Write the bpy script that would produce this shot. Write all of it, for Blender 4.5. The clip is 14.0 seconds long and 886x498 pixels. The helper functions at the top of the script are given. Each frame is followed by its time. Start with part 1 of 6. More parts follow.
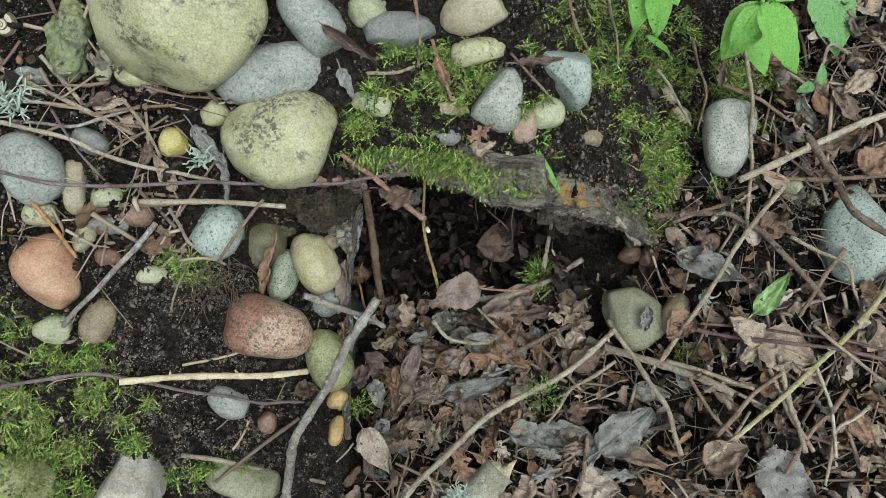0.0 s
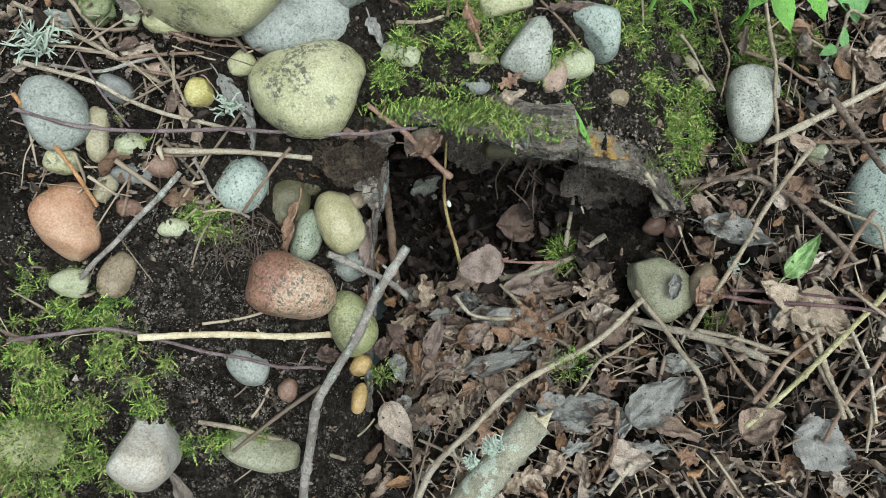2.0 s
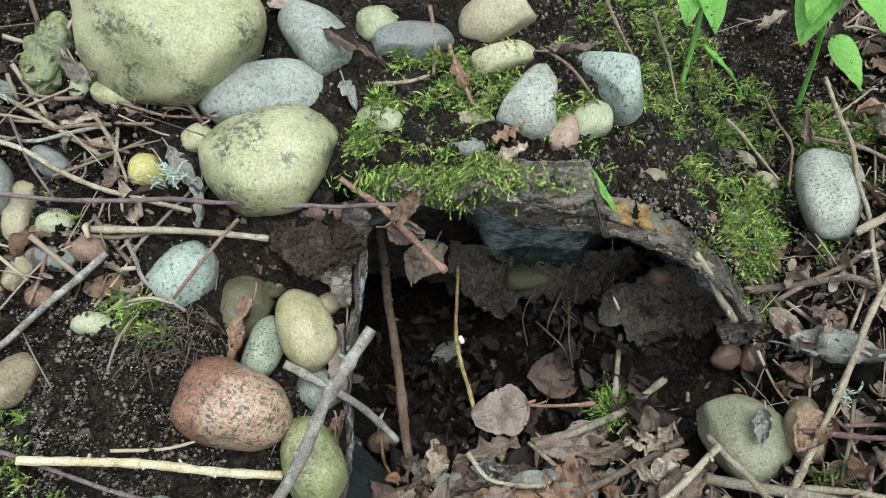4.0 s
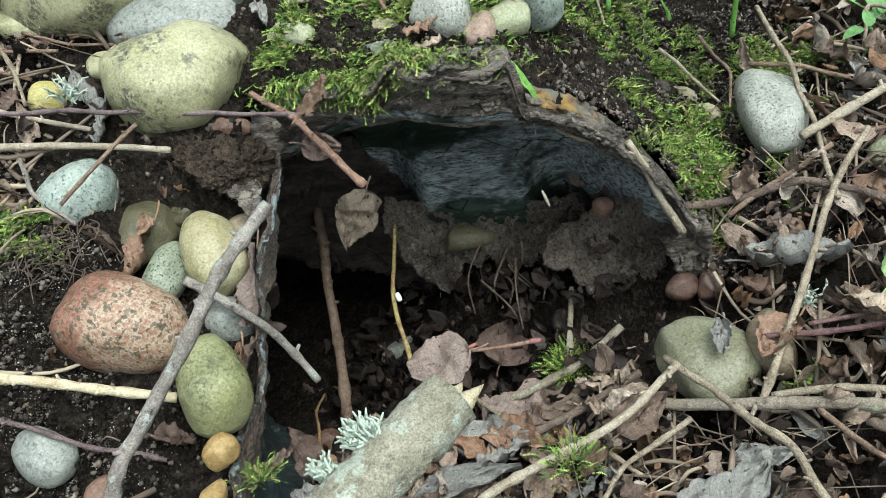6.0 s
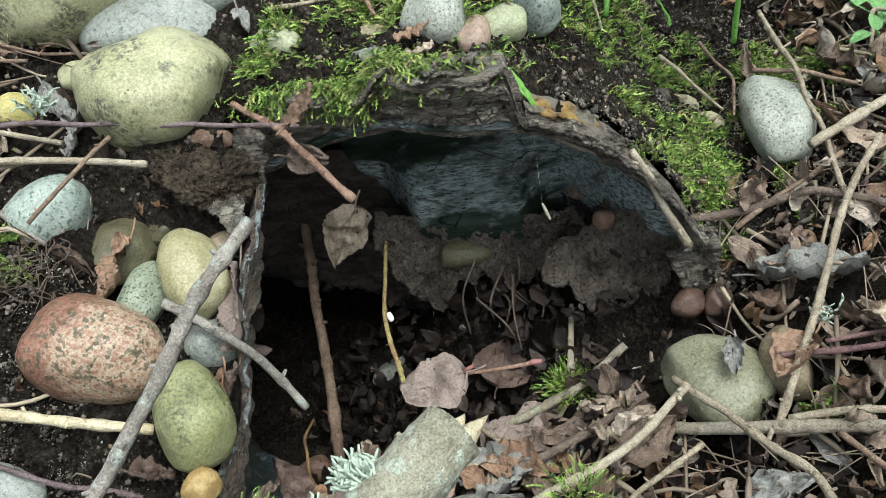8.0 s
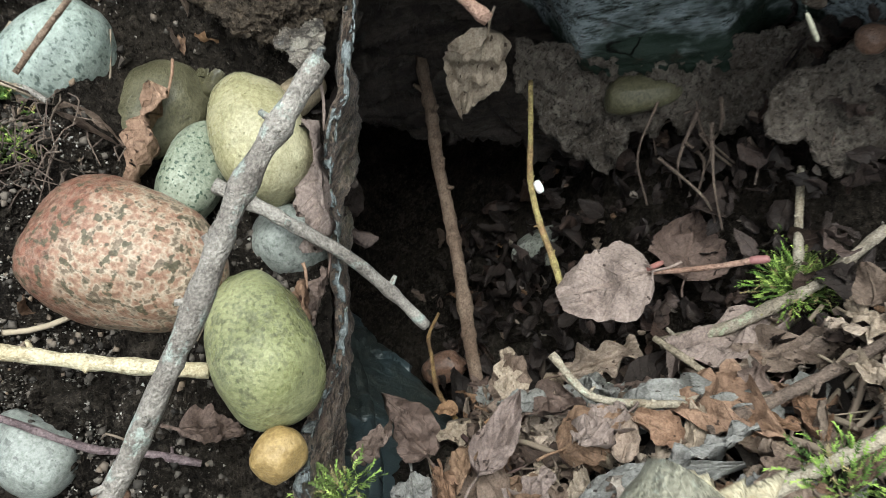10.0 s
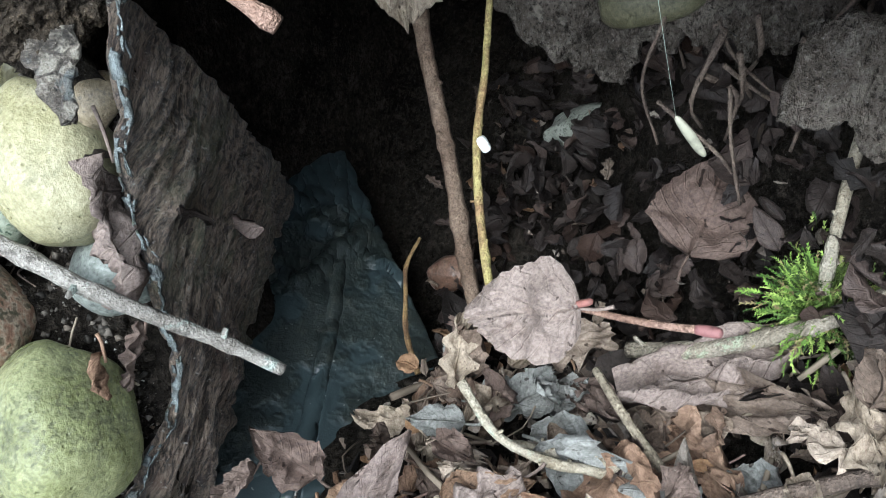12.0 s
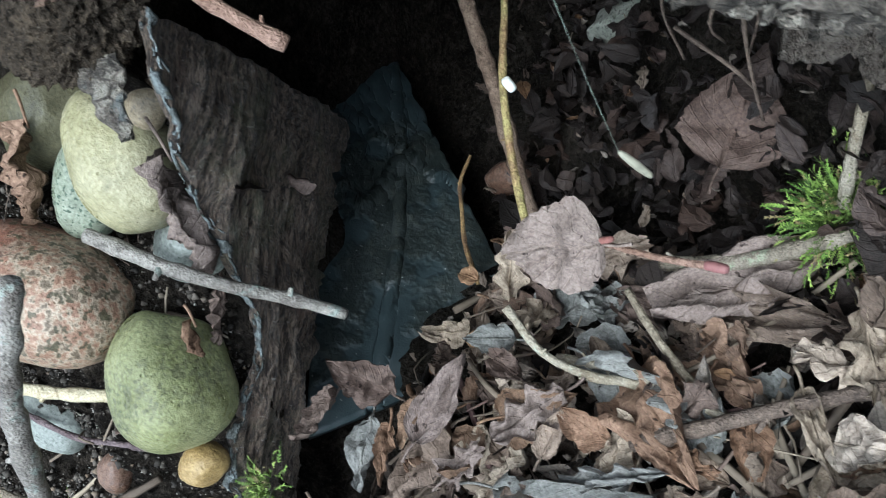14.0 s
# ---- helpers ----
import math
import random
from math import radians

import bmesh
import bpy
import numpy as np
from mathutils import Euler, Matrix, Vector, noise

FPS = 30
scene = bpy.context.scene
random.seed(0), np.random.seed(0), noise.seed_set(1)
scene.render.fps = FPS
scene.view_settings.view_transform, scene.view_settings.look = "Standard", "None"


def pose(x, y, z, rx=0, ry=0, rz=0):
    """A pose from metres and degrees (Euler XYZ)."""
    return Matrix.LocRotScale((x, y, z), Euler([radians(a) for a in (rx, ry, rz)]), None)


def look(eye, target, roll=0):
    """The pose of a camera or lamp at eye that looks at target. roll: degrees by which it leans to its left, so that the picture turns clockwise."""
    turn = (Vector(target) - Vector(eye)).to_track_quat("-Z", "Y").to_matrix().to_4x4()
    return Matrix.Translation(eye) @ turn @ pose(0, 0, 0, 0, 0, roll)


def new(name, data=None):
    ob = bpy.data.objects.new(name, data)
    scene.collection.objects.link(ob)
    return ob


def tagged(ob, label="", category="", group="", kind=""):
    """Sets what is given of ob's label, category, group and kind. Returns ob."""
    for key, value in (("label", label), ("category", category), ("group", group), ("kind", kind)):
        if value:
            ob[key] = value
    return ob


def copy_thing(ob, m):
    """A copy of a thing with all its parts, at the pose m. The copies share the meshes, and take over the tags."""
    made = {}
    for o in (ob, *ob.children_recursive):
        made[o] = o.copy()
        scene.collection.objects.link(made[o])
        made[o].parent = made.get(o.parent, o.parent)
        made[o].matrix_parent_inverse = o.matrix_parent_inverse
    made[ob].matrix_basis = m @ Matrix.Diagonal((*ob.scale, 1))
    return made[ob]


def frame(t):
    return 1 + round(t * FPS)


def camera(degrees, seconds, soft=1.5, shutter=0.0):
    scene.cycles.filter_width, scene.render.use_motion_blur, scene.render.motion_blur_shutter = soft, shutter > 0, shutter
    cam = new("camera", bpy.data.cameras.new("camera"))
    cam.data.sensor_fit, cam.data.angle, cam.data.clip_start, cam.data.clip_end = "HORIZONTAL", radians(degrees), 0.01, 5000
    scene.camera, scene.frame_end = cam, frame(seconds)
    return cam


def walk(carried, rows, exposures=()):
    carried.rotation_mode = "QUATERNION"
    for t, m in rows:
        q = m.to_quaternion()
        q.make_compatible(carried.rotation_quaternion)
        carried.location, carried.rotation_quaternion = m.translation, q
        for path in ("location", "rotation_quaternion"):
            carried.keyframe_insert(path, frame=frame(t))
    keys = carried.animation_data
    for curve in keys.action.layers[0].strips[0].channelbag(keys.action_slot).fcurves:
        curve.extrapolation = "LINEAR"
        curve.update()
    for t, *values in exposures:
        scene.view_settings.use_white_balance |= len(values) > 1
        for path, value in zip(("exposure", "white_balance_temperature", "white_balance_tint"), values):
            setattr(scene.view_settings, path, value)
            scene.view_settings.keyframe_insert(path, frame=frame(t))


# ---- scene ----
cam = camera(58.30, 14.0, soft=0.8, shutter=0.2)
SKY, SUN = 0.21, 2.1
EXPOSURES = [(0, 0.3, 6200, 9), (2.7, 0.65, 6100, 8), (5, 0.72, 6100, 8), (7, 0.93, 6250, 8), (9.5, 0.7, 6250, 10), (10, 0.9, 6250, 10), (10.5, 0.65, 6250, 9), (11.5, 1.2, 5900, 10), (12, 1.3, 5700, 10), (12.5, 1.0, 5700, 11), (13, 1.1, 5500, 9), (13.5, 1.0, 5400, 7), (14, 0.92, 5550, 9)]
PATH = [
    (0, 0.0179, -0.0001, 0.7033, 14.772, 0.556, 1.343),
    (0.5, 0.0194, -0.0028, 0.7022, 14.769, -0.248, 0.913),
    (1, 0.0021, -0.0175, 0.7108, 15.309, -1.224, -0.173),
    (1.5, -0.0197, -0.0523, 0.6901, 16.838, -1.395, -0.548),
    (2, -0.0131, -0.0844, 0.6629, 19.293, -0.069, 0.935),
    (2.5, 0.0433, -0.1119, 0.6741, 22.784, 2.718, 3.413),
    (2.7, 0.0597, -0.1221, 0.6707, 24.728, 3.669, 4.343),
    (4.8, 0.0536, -0.1697, 0.3195, 47.973, 6.995, 2.525),
    (5, 0.0650, -0.1836, 0.3071, 48.721, 7.293, 2.415),
    (5.5, 0.0902, -0.2120, 0.2973, 50.432, 7.900, 2.120),
    (6, 0.0949, -0.2199, 0.3053, 51.356, 8.022, 1.888),
    (6.5, 0.0924, -0.2211, 0.3046, 52.052, 7.847, 1.710),
    (7, 0.0932, -0.2227, 0.3014, 52.432, 7.534, 1.554),
    (7.2, 0.0917, -0.2216, 0.2992, 52.532, 7.462, 1.419),
    (9.3, 0.0812, -0.1198, 0.2554, 49.413, 11.516, 1.297),
    (9.5, 0.0742, -0.1073, 0.2453, 47.319, 12.365, 2.752),
    (10, 0.0520, -0.0669, 0.2015, 41.390, 14.591, 7.267),
    (10.5, 0.0504, 0.0196, 0.1804, 35.018, 17.127, 11.361),
    (11, 0.1011, 0.0746, 0.1534, 29.317, 20.531, 16.135),
    (11.5, 0.1175, 0.1142, 0.1358, 26.069, 24.376, 17.757),
    (12, 0.1460, 0.1086, 0.1603, 22.732, 27.333, 17.177),
    (12.5, 0.1449, 0.1244, 0.1545, 18.831, 29.611, 16.209),
    (13, 0.1450, 0.1235, 0.1868, 14.750, 31.816, 14.801),
    (13.5, 0.1490, 0.1527, 0.2021, 10.909, 33.810, 13.633),
    (14, 0.1770, 0.1481, 0.1797, 9.509, 35.699, 13.360),
]
walk(cam, [(t, pose(x, y, z, rx, ry, rz)) for t, x, y, z, rx, ry, rz in PATH], EXPOSURES)

# ---- light: overcast daylight under open tree cover ----
world = bpy.data.worlds.new("overcast_sky")
scene.world = world
world.use_nodes = True
sky = world.node_tree.nodes.new("ShaderNodeTexSky")
sky.sky_type = "NISHITA"
sky.sun_disc = False
sky.sun_elevation, sky.sun_rotation = radians(68), radians(140)
sky.air_density, sky.dust_density, sky.ozone_density = 1.0, 4.0, 1.0
cloud = world.node_tree.nodes.new("ShaderNodeHueSaturation")
cloud.inputs["Saturation"].default_value = 0.3
leafy = world.node_tree.nodes.new("ShaderNodeMix")
leafy.data_type, leafy.blend_type = "RGBA", "MULTIPLY"
leafy.inputs[0].default_value = 1.0
leafy.inputs[7].default_value = (0.95, 1.0, 0.97, 1)
world.node_tree.links.new(sky.outputs[0], cloud.inputs["Color"])
world.node_tree.links.new(cloud.outputs[0], leafy.inputs[6])
world.node_tree.links.new(leafy.outputs[2], world.node_tree.nodes["Background"].inputs[0])
world.node_tree.nodes["Background"].inputs[1].default_value = SKY
sun = new("sun", bpy.data.lights.new("sun", "SUN"))
sun.data.energy, sun.data.angle, sun.data.color = SUN, radians(38), (0.97, 1.0, 0.96)
sun.matrix_world = look((0.52, -0.52, 2.0), (0, 0.1, 0))

# ---- small tools ----
rng = random.Random(7)


def smooth(x, a, b):
    t = np.clip((x - a) / (b - a), 0.0, 1.0)
    return t * t * (3 - 2 * t)


def mesh_ob(name, verts, faces, material, parent=None, label="", shade=True, uvs=None):
    """Links one mesh object; uvs: one pair for each vertex."""
    me = bpy.data.meshes.new(name)
    me.from_pydata([tuple(v) for v in verts], [], [tuple(f) for f in faces])
    me.materials.append(material)
    if shade:
        me.shade_smooth()
    if uvs is not None:
        layer = me.uv_layers.new(name="UVMap")
        index = np.empty(len(me.loops), dtype=np.int32)
        me.loops.foreach_get("vertex_index", index)
        layer.data.foreach_set("uv", np.asarray(uvs, dtype=np.float32)[index].ravel())
    ob = new(name, me)
    if parent is not None:
        ob.parent = parent
    if label:
        ob["label"] = label
    return ob


def grid_faces(nu, nv, start=0):
    return [(start + i * nv + j, start + (i + 1) * nv + j, start + (i + 1) * nv + j + 1, start + i * nv + j + 1)
            for i in range(nu - 1) for j in range(nv - 1)]


def wob(x, y, z, scale, octaves=3):
    """Fractal noise around zero."""
    v, amp = 0.0, 1.0
    for k in range(octaves):
        s = scale * 2 ** k
        v += amp * noise.noise((x * s + 3.1 * k, y * s, z * s))
        amp *= 0.5
    return v


# ---- materials ----
class Nodes:
    """Short forms for building a node material."""

    def __init__(self, name, coord="Object"):
        self.mat = bpy.data.materials.new(name)
        self.mat.use_nodes = True
        self.nt = self.mat.node_tree
        self.bsdf = self.nt.nodes["Principled BSDF"]
        self.coord = self.nt.nodes.new("ShaderNodeTexCoord").outputs[coord]
        self.info = self.nt.nodes.new("ShaderNodeObjectInfo").outputs["Random"]

    def put(self, socket, value):
        if isinstance(value, bpy.types.NodeSocket):
            self.nt.links.new(value, socket)
        elif isinstance(value, tuple) and len(value) == 3 and socket.type == "RGBA":
            socket.default_value = (*value, 1)
        else:
            socket.default_value = value

    def math(self, op, a, b=0.0, c=0.0):
        n = self.nt.nodes.new("ShaderNodeMath")
        n.operation = op
        for s, v in zip(n.inputs, (a, b, c)):
            self.put(s, v)
        return n.outputs[0]

    def noise(self, scale, detail=4.0, rough=0.6, w=None, vector=None):
        n = self.nt.nodes.new("ShaderNodeTexNoise")
        n.noise_dimensions = "4D"
        self.put(n.inputs["Vector"], vector or self.coord)
        self.put(n.inputs["W"], w if w is not None else self.math("MULTIPLY", self.info, 37.0))
        n.inputs["Scale"].default_value, n.inputs["Detail"].default_value, n.inputs["Roughness"].default_value = scale, detail, rough
        return n.outputs["Fac"]

    def cells(self, scale, feature="F1", vector=None, out="Distance"):
        n = self.nt.nodes.new("ShaderNodeTexVoronoi")
        n.feature = feature
        self.put(n.inputs["Vector"], vector or self.coord)
        n.inputs["Scale"].default_value = scale
        return n.outputs[out]

    def stretch(self, sx, sy, sz, source=None):
        n = self.nt.nodes.new("ShaderNodeMapping")
        self.put(n.inputs["Vector"], source or self.coord)
        n.inputs["Scale"].default_value = (sx, sy, sz)
        return n.outputs[0]

    def band(self, fac, lo, hi):
        n = self.nt.nodes.new("ShaderNodeMapRange")
        n.interpolation_type = "SMOOTHSTEP"
        self.put(n.inputs[0], fac)
        n.inputs[1].default_value, n.inputs[2].default_value = lo, hi
        return n.outputs[0]

    def mix(self, fac, a, b, mode="MIX"):
        n = self.nt.nodes.new("ShaderNodeMix")
        n.data_type, n.blend_type = "RGBA", mode
        self.put(n.inputs[0], fac)
        self.put(n.inputs[6], a)
        self.put(n.inputs[7], b)
        return n.outputs[2]

    def ramp(self, fac, *stops):
        n = self.nt.nodes.new("ShaderNodeValToRGB")
        e = n.color_ramp.elements
        while len(e) < len(stops):
            e.new(0.5)
        for el, (pos, col) in zip(e, stops):
            el.position, el.color = pos, (*col, 1)
        self.put(n.inputs[0], fac)
        return n.outputs[0]

    def bump(self, height, strength=0.4, distance=0.001, normal=None):
        n = self.nt.nodes.new("ShaderNodeBump")
        n.inputs["Strength"].default_value, n.inputs["Distance"].default_value = strength, distance
        self.put(n.inputs["Height"], height)
        if normal is not None:
            self.put(n.inputs["Normal"], normal)
        return n.outputs[0]

    def done(self, color, rough=0.8, normal=None, spec=0.3):
        self.put(self.bsdf.inputs["Base Color"], color)
        self.put(self.bsdf.inputs["Roughness"], rough)
        self.bsdf.inputs["Specular IOR Level"].default_value = spec
        if normal is not None:
            self.put(self.bsdf.inputs["Normal"], normal)
        return self.mat


def stone_material(name, base, light, dark, stain, speck=0.0, speck_color=(0.05, 0.05, 0.05), speck_scale=420, stain_amount=0.5, pits=0.3, crystal=None, blotch=0.0, half=None):
    n = Nodes(name)
    big = n.noise(26, 5, 0.65)
    mid = n.noise(95, 5, 0.7)
    fine = n.noise(620, 3, 0.7)
    col = n.mix(n.band(big, 0.36, 0.66), base, light)
    col = n.mix(n.math("MULTIPLY", n.band(mid, 0.5, 0.68), 0.5), col, dark)
    col = n.mix(n.math("MULTIPLY", n.band(n.noise(190, 5, 0.8), 0.54, 0.66), 0.4), col, light)
    if crystal:
        cell = n.noise(340, 2, 0.5)
        col = n.mix(0.68, col, n.ramp(cell, (0.38, crystal[0]), (0.46, crystal[1]), (0.54, crystal[2]), (0.62, crystal[3])))
    col = n.mix(n.math("MULTIPLY", n.band(n.noise(38, 6, 0.75), 0.58, 0.72), stain_amount), col, stain)
    if half:
        sep = n.nt.nodes.new("ShaderNodeSeparateXYZ")
        n.nt.links.new(n.coord, sep.inputs[0])
        edge = n.math("ADD", sep.outputs[0], n.math("MULTIPLY", n.math("SUBTRACT", big, 0.5), 0.05))
        col = n.mix(n.math("MULTIPLY", n.band(edge, 0.004, -0.012), 0.6), col, half)
    if blotch:
        patch = n.band(n.noise(30, 4, 0.6), 0.49, 0.6)
        fleck = n.band(n.noise(260, 4, 0.7), 0.46, 0.56)
        col = n.mix(n.math("MULTIPLY", n.math("MULTIPLY", patch, fleck), blotch), col, (0.055, 0.055, 0.045))
        col = n.mix(n.math("MULTIPLY", n.band(n.noise(160, 3, 0.6), 0.6, 0.7), 0.35 * blotch), col, dark)
    if speck:
        dots = n.band(n.noise(speck_scale, 2, 0.5), 0.56, 0.64)
        col = n.mix(n.math("MULTIPLY", dots, speck), col, speck_color)
    hole = n.band(n.cells(210), 0.16, 0.05)
    col = n.mix(n.math("MULTIPLY", n.math("MULTIPLY", hole, n.band(mid, 0.45, 0.6)), pits), col, dark)
    col = n.mix(0.85, col, n.ramp(fine, (0.3, (0.22, 0.22, 0.22)), (0.7, (0.78, 0.78, 0.78))), "SOFT_LIGHT")
    height = n.math("ADD", n.math("MULTIPLY", fine, 0.5), n.math("SUBTRACT", mid, n.math("MULTIPLY", hole, 0.4)))
    return n.done(n.mix(1.0, col, (0.86, 0.86, 0.86), "MULTIPLY"), n.band(big, -0.2, 1.6), n.bump(height, 0.8, 0.0014), 0.22)


STONE = {
    "olive": stone_material("olive_stone", (0.25, 0.25, 0.135), (0.33, 0.32, 0.2), (0.16, 0.15, 0.085), (0.1, 0.1, 0.08), stain_amount=0.3, pits=0.8, blotch=0.85),
    "grey": stone_material("grey_stone", (0.175, 0.19, 0.168), (0.24, 0.255, 0.228), (0.12, 0.13, 0.115), (0.13, 0.13, 0.1), 0.45, blotch=0.2),
    "slate": stone_material("slate_stone", (0.11, 0.115, 0.105), (0.16, 0.165, 0.155), (0.06, 0.06, 0.057), (0.1, 0.09, 0.06)),
    "palegreen": stone_material("pale_green_stone", (0.21, 0.225, 0.135), (0.29, 0.3, 0.2), (0.12, 0.13, 0.07), (0.11, 0.11, 0.075)),
    "tan": stone_material("tan_stone", (0.21, 0.185, 0.115), (0.28, 0.255, 0.17), (0.13, 0.11, 0.065), (0.11, 0.095, 0.065)),
    "speckle": stone_material("speckled_stone", (0.21, 0.22, 0.185), (0.29, 0.3, 0.26), (0.12, 0.125, 0.1), (0.14, 0.14, 0.105), 0.75, (0.07, 0.075, 0.058), 560, 0.4, blotch=0.25),
    "speckgreen": stone_material("speckled_green_stone", (0.17, 0.192, 0.138), (0.25, 0.272, 0.205), (0.08, 0.1, 0.065), (0.09, 0.105, 0.07), 0.9, (0.03, 0.055, 0.035), 560),
    "mint": stone_material("mint_stone", (0.19, 0.225, 0.195), (0.27, 0.31, 0.27), (0.11, 0.145, 0.125), (0.15, 0.16, 0.09), 0.75, (0.05, 0.07, 0.06), 480, blotch=0.3),
    "pink": stone_material("dusky_pink_stone", (0.21, 0.15, 0.115), (0.28, 0.205, 0.16), (0.12, 0.08, 0.06), (0.14, 0.12, 0.08)),
    "green": stone_material("mossy_green_stone", (0.19, 0.2, 0.09), (0.27, 0.275, 0.145), (0.09, 0.1, 0.045), (0.11, 0.14, 0.05), 0.4, (0.06, 0.065, 0.035), 520, 0.5, 0.7, blotch=0.4),
    "greygreen": stone_material("grey_green_stone", (0.15, 0.148, 0.092), (0.215, 0.213, 0.15), (0.085, 0.083, 0.05), (0.09, 0.1, 0.06), 0.4, (0.05, 0.055, 0.04), 560, 0.6, 0.7),
    "brown": stone_material("brown_stone", (0.16, 0.125, 0.08), (0.22, 0.18, 0.12), (0.08, 0.06, 0.035), (0.08, 0.07, 0.045), 0.35),
    "rust": stone_material("rust_stone", (0.12, 0.07, 0.048), (0.17, 0.11, 0.08), (0.07, 0.04, 0.027), (0.08, 0.06, 0.04), 0.3),
    "darkrust": stone_material("dark_rust_stone", (0.06, 0.034, 0.025), (0.09, 0.056, 0.042), (0.035, 0.02, 0.014), (0.05, 0.04, 0.028), 0.3),
    "darkgreen": stone_material("dark_green_stone", (0.07, 0.09, 0.045), (0.18, 0.2, 0.095), (0.015, 0.022, 0.014), (0.015, 0.016, 0.012), stain_amount=0.95, blotch=0.9),
    "darkolive": stone_material("dark_olive_stone", (0.055, 0.05, 0.027), (0.095, 0.088, 0.052), (0.03, 0.027, 0.013), (0.05, 0.062, 0.024)),
    "yellow": stone_material("yellow_stone", (0.3, 0.26, 0.08), (0.37, 0.34, 0.15), (0.17, 0.14, 0.04), (0.15, 0.13, 0.05), pits=0.9),
    "cream": stone_material("cream_stone", (0.25, 0.23, 0.125), (0.33, 0.305, 0.195), (0.16, 0.145, 0.07), (0.14, 0.12, 0.075), stain_amount=0.35, blotch=0.12),
    "chalk": stone_material("chalky_stained_stone", (0.25, 0.215, 0.165), (0.36, 0.35, 0.31), (0.15, 0.115, 0.085), (0.12, 0.115, 0.1), 0.3, stain_amount=0.8),
    "ochre": stone_material("ochre_stone", (0.25, 0.165, 0.06), (0.32, 0.23, 0.105), (0.13, 0.08, 0.03), (0.1, 0.07, 0.04)),
    "granite": stone_material("red_granite", (0.21, 0.145, 0.1), (0.29, 0.21, 0.15), (0.12, 0.07, 0.045), (0.13, 0.06, 0.045), 0.9, (0.06, 0.055, 0.032), 300, 0.6, half=(0.12, 0.035, 0.022),
                              crystal=((0.19, 0.095, 0.06), (0.27, 0.17, 0.115), (0.36, 0.3, 0.22), (0.08, 0.068, 0.045))),
    "orange": stone_material("orange_stone", (0.28, 0.15, 0.09), (0.34, 0.225, 0.145), (0.16, 0.08, 0.05), (0.17, 0.17, 0.115), stain_amount=0.95),
}


def soil_material(name, dark, mid, pale, grit):
    n = Nodes(name)
    a, b, c, e = n.noise(22, 5, 0.7), n.noise(130, 5, 0.75), n.noise(900, 3, 0.7), n.noise(360, 4, 0.8)
    col = n.mix(n.band(a, 0.35, 0.65), dark, mid)
    col = n.mix(n.math("MULTIPLY", n.band(b, 0.48, 0.66), 0.6), col, pale)
    col = n.mix(n.math("MULTIPLY", n.band(e, 0.54, 0.64), 0.55), col, pale)
    col = n.mix(n.math("MULTIPLY", n.band(e, 0.48, 0.38), 0.85), col, tuple(0.3 * v for v in dark))
    col = n.mix(n.math("MULTIPLY", n.band(c, 0.62, 0.7), 0.5), col, grit)
    h = n.math("ADD", n.math("MULTIPLY", b, 1.5), n.math("ADD", n.math("MULTIPLY", c, 0.5), n.math("MULTIPLY", e, 1.2)))
    return n.done(col, 0.95, n.bump(h, 1.0, 0.007), 0.05)


SOIL = soil_material("dark_soil", (0.01, 0.008, 0.0065), (0.03, 0.0245, 0.019), (0.085, 0.071, 0.056), (0.18, 0.166, 0.142))


def crumb_material(name, stops):
    n = Nodes(name)
    r = n.nt.nodes.new("ShaderNodeNewGeometry").outputs["Random Per Island"]
    return n.done(n.ramp(r, *stops), 0.85, n.bump(n.noise(1500, 3), 0.4, 0.0006), 0.25)


def wood_material(name, base, light, dark, lichen=None, lichen_amount=0.0, rough=0.75, scale=1.0, along=(1, 1, 1), spec=0.25):
    n = Nodes(name)
    v = n.stretch(*along)
    a, b, c = n.noise(40 * scale, 5, 0.7, vector=v), n.noise(240 * scale, 4, 0.7, vector=v), n.noise(1100 * scale, 2, 0.6)
    col = n.mix(n.band(a, 0.38, 0.64), base, light)
    col = n.mix(n.math("MULTIPLY", n.band(b, 0.5, 0.68), 0.65), col, dark)
    if lichen:
        patch = n.band(n.noise(75, 5, 0.7), 0.6 - 0.16 * lichen_amount, 0.68 - 0.16 * lichen_amount)
        col = n.mix(n.math("MULTIPLY", patch, 0.85), col, lichen)
    h = n.math("ADD", b, n.math("MULTIPLY", c, 0.4))
    col = n.mix(0.8, col, n.ramp(c, (0.3, (0.2, 0.2, 0.2)), (0.7, (0.8, 0.8, 0.8))), "SOFT_LIGHT")
    return n.done(col, rough, n.bump(h, 1.0, 0.0026), spec)


